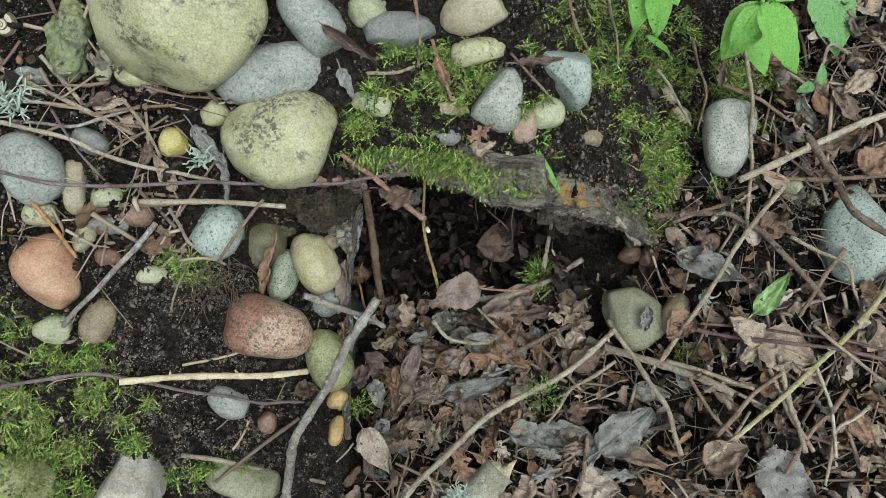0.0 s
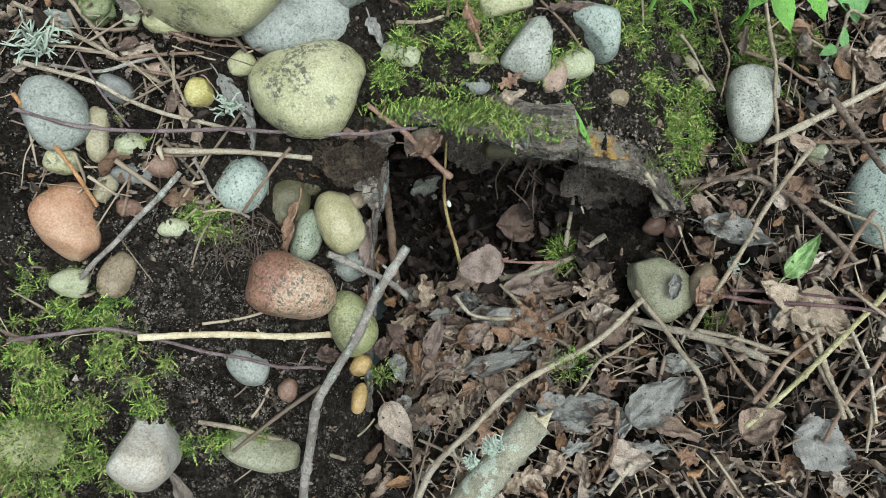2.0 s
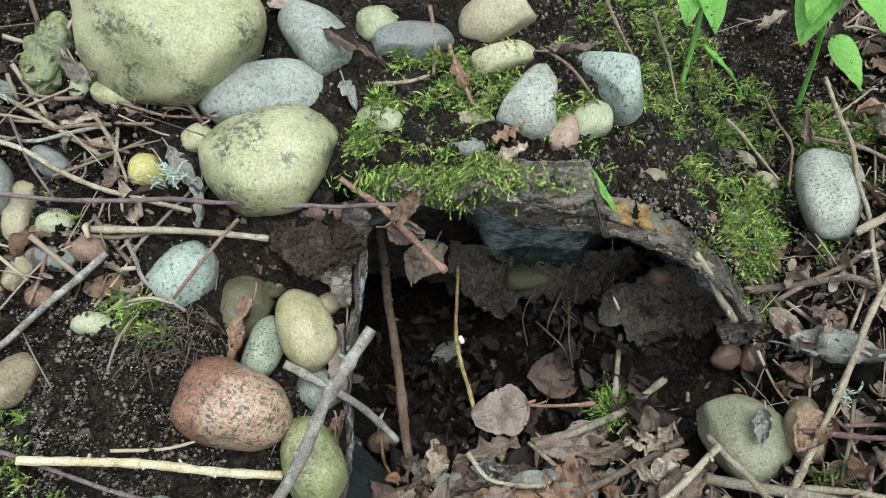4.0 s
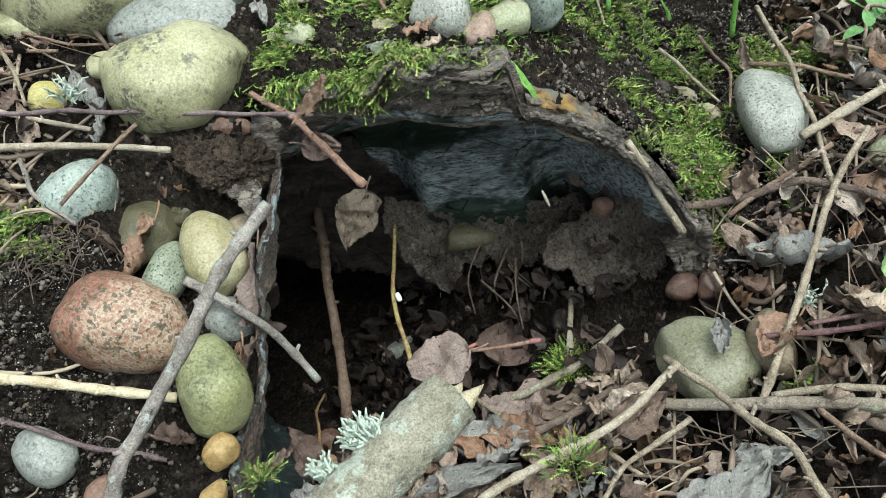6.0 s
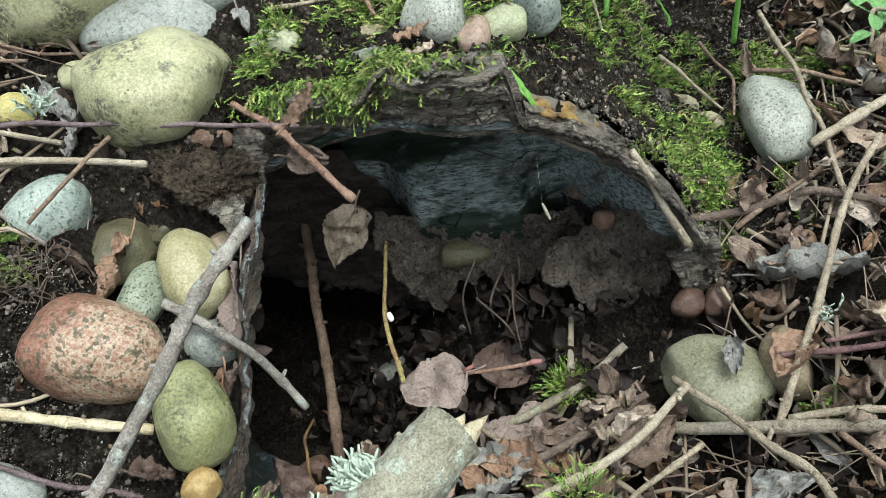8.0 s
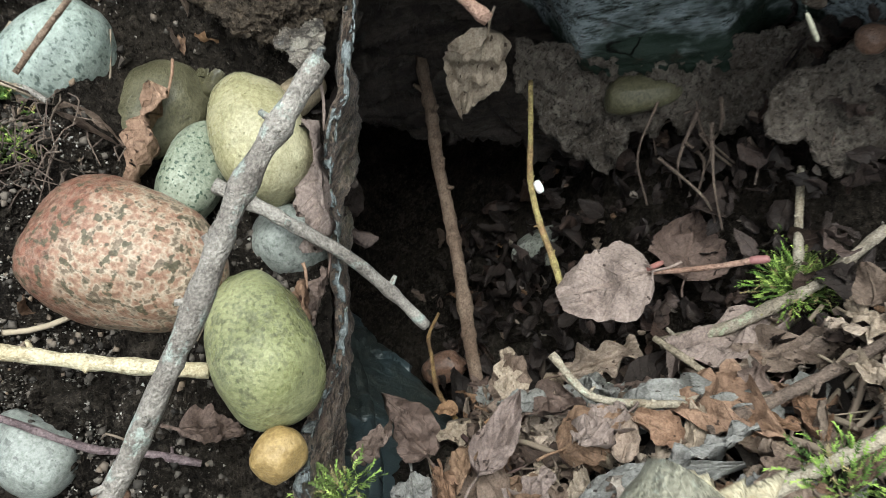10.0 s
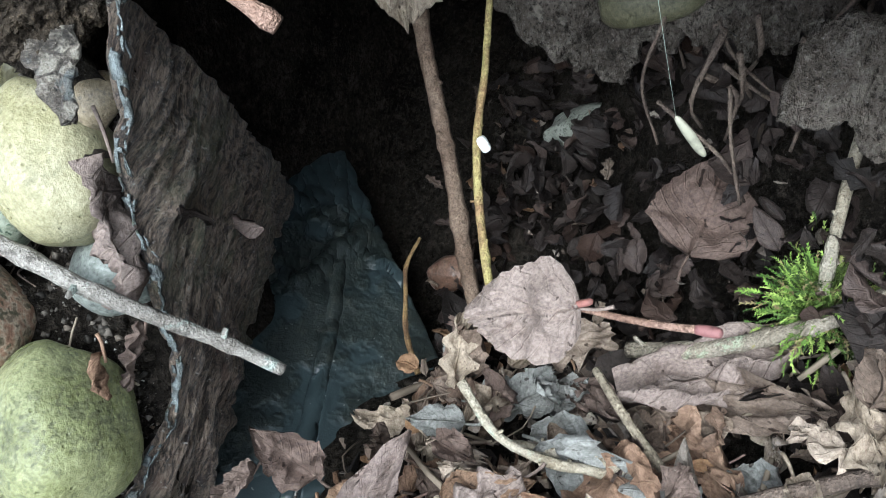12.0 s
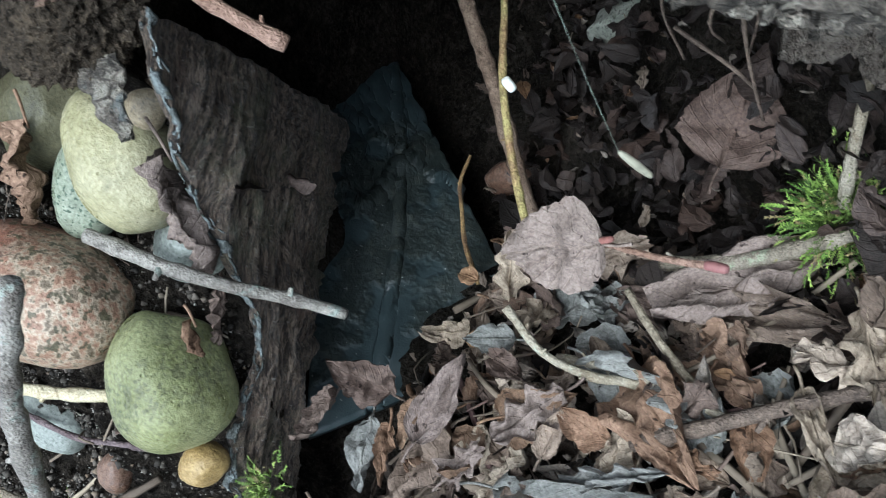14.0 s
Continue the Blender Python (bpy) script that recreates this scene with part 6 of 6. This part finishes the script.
def loose_leaves():
    """The leaves on top of the litter, one by one."""
    r = random.Random(21)
    kinds = ["dead"] * 6 + ["greyleaf"] * 2 + ["palebrown", "rustleaf", "brownleaf"]
    bases = []
    for k in range(22):
        length = r.uniform(0.022, 0.04)
        kind = kinds[k % len(kinds)]
        v, f, uv = leaf_shape(length, length * r.uniform(0.36, 0.7), r.choice(("whole", "broken", "lobed", "lobed", "long")), 300 + k, r.uniform(-0.4, 1.2), r.uniform(-1.2, 1.4), 18, 5, 0.15)
        v2, f2 = stalk(length * 0.2)
        me = new("dead_leaf")
        mesh_ob("blade", v, f, LEAF[kind], me, uvs=uv)
        mesh_ob("stalk", v2, f2, LEAF[kind], me, uvs=[(0.0, 0.0)] * len(v2))
        bases.append((tagged(me, LEAF_LABEL[kind], "leaf", "single leaves of the litter"), length))
    k = 0
    while k < 290:
        x, y = (r.uniform(-0.06, 0.5), r.uniform(-0.14, 0.44)) if k % 2 else (r.uniform(-0.062, 0.16), r.uniform(0.0, 0.17))
        if litter_zone(x, y) < 0.9:
            continue
        ob, length = bases[k % 22]
        if any((x - cx) ** 2 + (y - cy) ** 2 < (cr + 0.008) ** 2 for cx, cy, cr in KEEP_OUT):
            continue
        z = surface(x, y) + r.uniform(0.0, 0.018)
        m = Matrix.Translation((x, y, z)) @ Euler((r.gauss(0, 0.6), r.gauss(0, 0.6), r.uniform(0, 6.283))).to_matrix().to_4x4()
        if k < 22:
            ob.matrix_world = m
        else:
            copy_thing(ob, m)
        k += 1


loose_leaves()


# ---- the green plants ----
def build_plant(label, foot, joint, leaves, kind, stem_r=0.0016):
    plant = new("green_plant")
    tagged(plant, label, "plant")
    if joint:
        mid = tuple((a + b) / 2 + 0.006 for a, b in zip(foot, joint))
        v, f = tube([foot, mid, joint], stem_r * 1.3, stem_r, 8, 0.006, 0.1)
        mesh_ob("stem", v, f, LEAF[kind], plant, uvs=[(0.0, 0.5)] * len(v))
    for k, (p, q, w, fold, curl) in enumerate(leaves):
        v, f, uv = leaf_shape(math.dist(p, q), w, "whole", 900 + k, fold, curl, 22, 5, 0.03)
        ob = mesh_ob("leaf", v, f, LEAF[kind], plant, uvs=uv)
        ob.matrix_world = leaf_turn(p, q, 0.0)
    return plant


build_plant("upright bright green plant with pointed leaves", (0.262, 0.372, 0.02), (0.246, 0.339, 0.17), [
    ((0.247, 0.34, 0.165), (0.228, 0.314, 0.12), 0.031, 0.15, -0.3), ((0.242, 0.333, 0.172), (0.231, 0.314, 0.135), 0.021, 0.2, -0.2),
    ((0.245, 0.335, 0.17), (0.29, 0.301, 0.128), 0.036, 0.12, -0.3), ((0.264, 0.352, 0.1), (0.287, 0.328, 0.07), 0.025, 0.1, -0.2),
    ((0.251, 0.342, 0.17), (0.286, 0.383, 0.15), 0.033, 0.15, -0.4), ((0.24, 0.342, 0.17), (0.23, 0.387, 0.15), 0.032, 0.15, -0.4)], "plant")
build_plant("small bright green plant with pointed leaves", (0.165, 0.355, 0.06), (0.17, 0.365, 0.16), [
    ((0.171, 0.364, 0.16), (0.18, 0.333, 0.12), 0.025, 0.15, -0.3), ((0.165, 0.369, 0.16), (0.159, 0.336, 0.125), 0.025, 0.15, -0.3),
    ((0.176, 0.369, 0.16), (0.193, 0.352, 0.14), 0.021, 0.15, -0.3), ((0.177, 0.349, 0.1), (0.215, 0.354, 0.05), 0.008, 0.1, -0.3)], "plant")
build_plant("low dull green seedling with wide leaf", (0.352, 0.345, 0.0), (0.352, 0.344, 0.028), [
    ((0.36, 0.444, 0.045), (0.377, 0.376, 0.02), 0.05, 0.1, -0.2), ((0.346, 0.341, 0.03), (0.331, 0.336, 0.025), 0.011, 0.2, -0.2),
    ((0.352, 0.342, 0.03), (0.354, 0.362, 0.035), 0.009, 0.2, -0.2)], "plantdull", 0.001)
build_plant("fresh green grass blade on the log rim", (0.073, 0.258, 0.09), None, [((0.0735, 0.2577, 0.0922), (0.1105, 0.2115, 0.0692), 0.0085, 0.3, -0.5)], "plant")


# ---- moss, soil crumbs, shell ----
def moss_zone(x, y):
    def blob(cx, cy, rx, ry):
        return math.exp(-((x - cx) / rx) ** 2 - ((y - cy) / ry) ** 2)
    d = max(0.95 * blob(-0.34, 0.0, 0.1, 0.12), 0.9 * blob(-0.3, 0.06, 0.05, 0.04), 0.8 * blob(-0.215, 0.148, 0.035, 0.02), 1.8 * blob(-0.01, 0.264, 0.06, 0.024),
            1.5 * blob(0.0, 0.3, 0.06, 0.035), 0.85 * blob(0.07, 0.265, 0.05, 0.03), 0.95 * blob(0.12, 0.32, 0.05, 0.04), 1.1 * blob(0.13, 0.38, 0.07, 0.05), 1.2 * blob(0.22, 0.31, 0.06, 0.085), 0.95 * blob(0.18, 0.4, 0.08, 0.07), 0.9 * blob(0.3, 0.36, 0.05, 0.06),
            0.6 * blob(0.24, 0.24, 0.05, 0.03), 0.6 * blob(-0.2, -0.03, 0.06, 0.05), 0.7 * blob(0.255, 0.105, 0.03, 0.018), 0.5 * blob(-0.24, 0.22, 0.06, 0.03), 0.8 * blob(0.1, 0.05, 0.014, 0.01))
    return d * (0.62 + 0.95 * wob(x, y, 2, 34, 3))


def sprig(p, d, size, verts, faces, r):
    """One feathery moss shoot: small pointed leaves in pairs along a bent stem."""
    side = d.cross(Vector((r.uniform(-1, 1), r.uniform(-1, 1), 0.3))).normalized()
    bend = Vector((r.uniform(-1, 1), r.uniform(-1, 1), -0.5)) * 0.45
    n, base = 6, len(verts)
    stem = [p + (d + bend * (k / n) ** 2) * size * (k / n) for k in range(n + 1)]
    verts += stem
    for k in range(n):
        t = k / n
        ahead = stem[k + 1] - stem[k]
        for sign in (-1, 1):
            verts.append(stem[k] + side * (sign * size * 0.17 * (1 - 0.6 * t)) + ahead * 1.3)
            faces.append((base + k, base + k + 1, len(verts) - 1))
        side = (side + d.cross(side) * 0.35).normalized()


# the stone that the moss has grown over
MOSSY = (-0.349, -0.027, 0.011, 0.036, 1500)


def build_moss():
    r = random.Random(31)
    verts, faces, n = [], [], 0
    while n < 54000:
        x, y = r.uniform(-0.42, 0.42), r.uniform(-0.12, 0.5)
        if moss_zone(x, y) < 0.3 + 0.45 * r.random() or wob(x, y, 3, 95, 2) < 0.25 * r.random() - 0.2 or over_hole(x, y):
            continue
        z = surface(x, y) + 0.001 + 0.026 * max(0.0, wob(x, y, 6, 48, 2)) * r.random()
        size, turn = 0.0038 + 0.0065 * r.random() ** 1.5, r.uniform(0, 6.283)
        for k in range(6):
            a = turn + 1.047 * k + r.uniform(-0.3, 0.3)
            d = Vector((math.cos(a), math.sin(a) - 0.15, r.uniform(0.3, 1.6))).normalized()
            sprig(Vector((x, y, z)), d, size * r.uniform(0.7, 1.2), verts, faces, r)
        n += 6
    for _ in range(4500):
        x = r.gauss(0.0, 0.03)
        sprig(Vector((x, r.uniform(0.203, 0.225) + float(set_back(x)), 0.082 + 0.02 * smooth(x, 0.0, 0.02) + r.uniform(-0.012, 0.006))), Vector((r.gauss(0, 0.4), -0.7, r.gauss(0.1, 0.5))).normalized(), r.uniform(0.004, 0.011), verts, faces, r)
    for cx, cy, cz, rad, cnt in (MOSSY, (0.115, 0.197, -0.152, 0.015, 900), (-0.07, 0.045, -0.06, 0.008, 120), (0.105, 0.06, -0.085, 0.014, 160), (0.17, 0.226, 0.02, 0.012, 120)):
        for _ in range(cnt):
            o = Vector((r.gauss(0, 0.5), r.gauss(0, 0.5), abs(r.gauss(0, 0.3))))
            sprig(Vector((cx, cy, cz)) + o * rad, (o + Vector((0, 0, 0.6))).normalized(), r.uniform(0.005, 0.009), verts, faces, r)
    ob = mesh_ob("moss", verts, faces, MOSS, shade=False)
    tagged(ob, "feathery green moss cushions on soil and stones", "moss", kind="stuff")


build_moss()


def build_crumbs(name, label, count, low, high, stops, seed):
    r = random.Random(seed)
    oct_v = [Vector(v) for v in ((1, 0, 0), (-1, 0, 0), (0, 1, 0), (0, -1, 0), (0, 0, 1), (0, 0, -1))]
    oct_f = ((0, 2, 4), (2, 1, 4), (1, 3, 4), (3, 0, 4), (2, 0, 5), (1, 2, 5), (3, 1, 5), (0, 3, 5))
    if high < 0.001:
        oct_v = [Vector(v) for v in ((1, 0, -0.4), (-0.5, 0.87, -0.4), (-0.5, -0.87, -0.4), (0, 0, 1))]
        oct_f = ((0, 1, 3), (1, 2, 3), (2, 0, 3), (0, 2, 1))
    verts, faces, n = [], [], 0
    while n < count:
        x, y = r.uniform(-0.42, 0.45), r.uniform(-0.12, 0.5)
        soil = 1.0 if (-0.28 < x < -0.08 and y < 0.16) or (0.03 < x < 0.22 and y > 0.22) else 0.35
        if (x > -0.088 and y < 0.2) or over_hole(x, y) or r.random() > soil * (0.55 + 1.6 * wob(x, y, 11, 60, 2)):
            continue
        s = low + (high - low) * r.random() ** 2
        c = Vector((x, y, surface(x, y) + soil_relief(x, y) + 0.004 + 0.3 * s))
        turn = Euler((r.uniform(0, 6), r.uniform(0, 6), r.uniform(0, 6))).to_matrix()
        k = len(verts)
        verts += [c + turn @ (v * s * r.uniform(0.6, 1.3)) for v in oct_v]
        faces += [tuple(i + k for i in f) for f in oct_f]
        n += 1
    ob = mesh_ob(name, verts, faces, crumb_material(name, stops))
    tagged(ob, label, "soil", kind="stuff")


build_crumbs("soil_crumbs", "dark soil crumbs on the bank", 24000, 0.0005, 0.0024, ((0.0, (0.012, 0.01, 0.008)), (0.5, (0.05, 0.043, 0.035)), (0.85, (0.11, 0.094, 0.077)), (1.0, (0.15, 0.11, 0.075))), 41)
build_crumbs("sand_grains", "pale sand grains on dark soil", 62000, 0.0003, 0.00095, ((0.0, (0.06, 0.052, 0.043)), (0.5, (0.14, 0.126, 0.107)), (0.85, (0.25, 0.23, 0.2)), (1.0, (0.42, 0.4, 0.36))), 43)


def build_clods():
    """Rough lumps of soil with dark gaps between them."""
    r = random.Random(47)
    bm = bmesh.new()
    bmesh.ops.create_icosphere(bm, subdivisions=1, radius=1)
    ball = [v.co.copy() for v in bm.verts]
    tri = [tuple(v.index for v in f.verts) for f in bm.faces]
    bm.free()
    verts, faces, n = [], [], 0
    while n < 11500:
        x, y = r.uniform(-0.42, 0.34), r.uniform(-0.12, 0.46)
        if (x > -0.09 and y < 0.2) or over_hole(x, y):
            continue
        s = 0.0007 + 0.0028 * r.random() ** 2.2
        if n > 6000:
            # crumbled soil packed round the foot of the stones
            m, a, b = STONES_LAID[r.randrange(len(STONES_LAID))]
            w = r.uniform(0, 6.283)
            x, y, _ = m @ Vector((a * math.cos(w) * r.uniform(0.95, 1.15), b * math.sin(w) * r.uniform(0.95, 1.15), 0))
            if (x > -0.09 and y < 0.2) or over_hole(x, y) or x > 0.26:
                continue
            s *= 0.8
        c = Vector((x, y, surface(x, y) + soil_relief(x, y) + 0.003))
        k = len(verts)
        q = r.uniform(0, 99)
        verts += [c + Vector((v.x, v.y, v.z * 0.7)) * s * (1 + 1.8 * noise.noise((v.x * 1.6 + q, v.y * 1.6, v.z * 1.6))) for v in ball]
        faces += [tuple(i + k for i in f) for f in tri]
        n += 1
    tagged(mesh_ob("soil_clods", verts, faces, SOIL, shade=False), "small dark clods of crumbly soil", "soil", kind="stuff")


build_clods()


def build_snail_shell(label, m, size):
    n = Nodes("banded_shell")
    uv = n.nt.nodes.new("ShaderNodeUVMap").outputs[0]
    sep = n.nt.nodes.new("ShaderNodeSeparateXYZ")
    n.nt.links.new(uv, sep.inputs[0])
    ring = n.math("SINE", n.math("MULTIPLY", sep.outputs[1], 18.85))
    col = n.mix(n.band(ring, 0.2, 0.5), (0.3, 0.28, 0.2), (0.09, 0.065, 0.045))
    mat = n.done(col, 0.35, n.bump(n.noise(400), 0.2, 0.0005), 0.5)
    verts, uvs, turns, ns, sides = [], [], 3.2, 90, 14
    for i in range(ns):
        t = i / (ns - 1)
        a, k = t * turns * 2 * math.pi, math.exp(-2.3 * (1 - t))
        c = Vector((math.cos(a) * 0.62 * k, math.sin(a) * 0.62 * k, 0.75 * (1 - k)))
        for s in range(sides):
            w = 2 * math.pi * s / sides
            verts.append((c + Vector((math.cos(a), math.sin(a), 0)) * 0.42 * k * math.cos(w) + Vector((0, 0, 0.42 * k * math.sin(w)))) * size)
            uvs.append((t, s / sides))
    faces = [(i * sides + s, i * sides + (s + 1) % sides, (i + 1) * sides + (s + 1) % sides, (i + 1) * sides + s) for i in range(ns - 1) for s in range(sides)]
    ob = mesh_ob("snail_shell", verts, faces, mat, uvs=uvs)
    ob.matrix_world = m
    return tagged(ob, label, "shell")


build_snail_shell("empty banded snail shell on the bank", pose(-0.327, 0.31, 0.165, 20, -10, 0), 0.0105)

pebble("flat gravelly stone deep in the hollow", "speckle", pose(-0.015, 0.312, -0.238, 35, 0, 5), 0.045, 0.016, 0.014)
pebble("olive pebble caught in the log's inner flakes", "darkolive", pose(0.043, 0.297, -0.095, 60, 0, 0), 0.023, 0.011, 0.013)
pebble("small brown pebble in the log wall", "rust", pose(0.148, 0.255, -0.046, 60, 0, 0), 0.008, 0.007, 0.007)
pebble("dark rusty pebble in the soil beside the log", "darkrust", pose(0.197, 0.207, -0.088, 40, 0, 20), 0.012, 0.01, 0.009)
pebble("dark rusty pebble in the soil beside the log", "darkrust", pose(0.216, 0.204, -0.086, 40, 0, -20), 0.009, 0.012, 0.009)

tuft = lichen_tuft(Vector((-0.325, 0.258, 0.146)), Vector((0.3, -0.2, 0.8)), 0.022, 34)
tagged(tuft, "pale grey green branching lichen on twigs", "lichen")
tuft = lichen_tuft(Vector((-0.19, 0.231, 0.098)), Vector((0.1, -0.3, 0.8)), 0.014, 18)
tagged(tuft, "pale grey green branching lichen on twigs", "lichen")
tuft = lichen_tuft(Vector((0.03, -0.033, -0.095)), Vector((0.1, 0.1, 0.9)), 0.014, 20)
tagged(tuft, "pale grey green branching lichen on litter", "lichen")
tuft = lichen_tuft(Vector((0.262, 0.155, -0.06)), Vector((0.1, 0.1, 0.9)), 0.012, 16)
tagged(tuft, "pale grey green branching lichen on a twig", "lichen")


def build_roots():
    """Hair roots hanging from the soil edge over the red pebble."""
    r = random.Random(61)
    verts, faces = [], []
    for _ in range(130):
        x, y = r.uniform(-0.21, -0.135), r.uniform(0.125, 0.165)
        p = Vector((x, y, surface(x, y) + r.uniform(0.0, 0.012)))
        d = Vector((r.gauss(0, 0.6), -0.8 + r.gauss(0, 0.4), r.uniform(-0.5, 0.5))).normalized() * r.uniform(0.008, 0.028)
        v, f = tube([p, p + d * 0.5 + Vector((r.gauss(0, 0.003), 0, 0.003)), p + d], 0.0004, 0.00025, 4, 0.004, 0.3)
        faces += [tuple(i + len(verts) for i in g) for g in f]
        verts += v
    for _ in range(22):
        x = r.uniform(0.05, 0.16)
        y = r.uniform(0.255, 0.3)
        p = Vector((x, y, -0.1 + r.uniform(-0.015, 0.01)))
        e = Vector((x + r.gauss(0, 0.012), y - r.uniform(0.0, 0.03), float(pit_floor(x, y)) + 0.012))
        v, f = tube([p, (p + e) / 2 + Vector((r.gauss(0, 0.006), r.gauss(0, 0.004), 0)), e], r.uniform(0.0006, 0.0016), 0.0006, 5, 0.005, 0.4)
        faces += [tuple(i + len(verts) for i in g) for g in f]
        verts += v
    ob = mesh_ob("hair_roots", verts, faces, WOOD["darkbrown"])
    tagged(ob, "fine brown hair roots hanging from the soil", "roots", kind="stuff")


build_roots()

pebble("speckled blue green pebble beside pale pebble", "speckgreen", pose(-0.136, 0.156, 0.006, 45, -8, 75), 0.0235, 0.014, 0.013, 0.05)


# ---- small things at the hollow ----
def rounded(name, label, category, color, p, q, r, seed, rough=0.6):
    """A small knobbly capsule from p to q."""
    p, q = Vector(p), Vector(q)
    d = q - p
    v, f = tube([p, p + d * 0.12, p + d * 0.5, p + d * 0.88, q], r, r, 9, 0.0012, 0.1, seed)
    n = len(v) // 9
    for i in range(n):
        t = i / (n - 1)
        k = math.sqrt(max(0.02, 1 - (2 * t - 1) ** 2))
        mid = sum((v[i * 9 + s] for s in range(9)), Vector()) / 9
        for s in range(9):
            v[i * 9 + s] = mid + (v[i * 9 + s] - mid) * k
    m = Nodes(name + "_surface")
    col = m.mix(m.band(m.noise(300, 4), 0.45, 0.65), color, tuple(c * 0.6 for c in color))
    return tagged(mesh_ob(name, v, f, m.done(col, rough, m.bump(m.noise(900), 0.4, 0.0006), 0.3)), label, category)


rounded("white_cocoon", "tiny white cocoon on the upright stem", "cocoon", (0.7, 0.7, 0.66), (-0.0125, 0.233, -0.0935), (-0.01, 0.229, -0.099), 0.0022, 1)
rounded("pink_bud", "pink pointed bud at a stem tip", "bud", (0.2, 0.085, 0.07), (0.042, 0.17, -0.096), (0.05, 0.172, -0.093), 0.0014, 2)
rounded("pink_bud", "pink pointed bud on a lying stem", "bud", (0.19, 0.085, 0.08), (0.086, 0.167, -0.09), (0.095, 0.1665, -0.089), 0.0019, 3)
hang = rounded("hanging_larva", "pale larva hanging on a silk thread", "larva", (0.24, 0.23, 0.17), (0.103, 0.18, 0.026), (0.107, 0.177, 0.0155), 0.001, 4)
v, f = tube([(0.103, 0.18, 0.026), (0.1025, 0.19, 0.045), (0.102, 0.2, 0.062)], 0.00004, 0.00004, 4, 0.01, 0)
mesh_ob("silk_thread", v, f, LICHEN, hang)
rounded("half_shell", "brown rounded seed husk on moss", "husk", (0.13, 0.08, 0.05), (0.258, 0.212, -0.05), (0.276, 0.21, -0.046), 0.0085, 5)
rounded("half_shell", "pale brown seed husk under twigs", "husk", (0.2, 0.14, 0.1), (0.335, 0.275, -0.03), (0.348, 0.27, -0.03), 0.006, 6)
twig("pinkish stem with buds lying over dead leaves", "redbrown", [(0.044, 0.17, -0.098), (0.062, 0.168, -0.095), (0.078, 0.167, -0.092), (0.088, 0.167, -0.09)], 0.0012, 0.0014)
pebble("brown rounded pebble deep in the hollow", "rust", pose(-0.1, 0.215, -0.245, 30, 0, 20), 0.016, 0.011, 0.009)
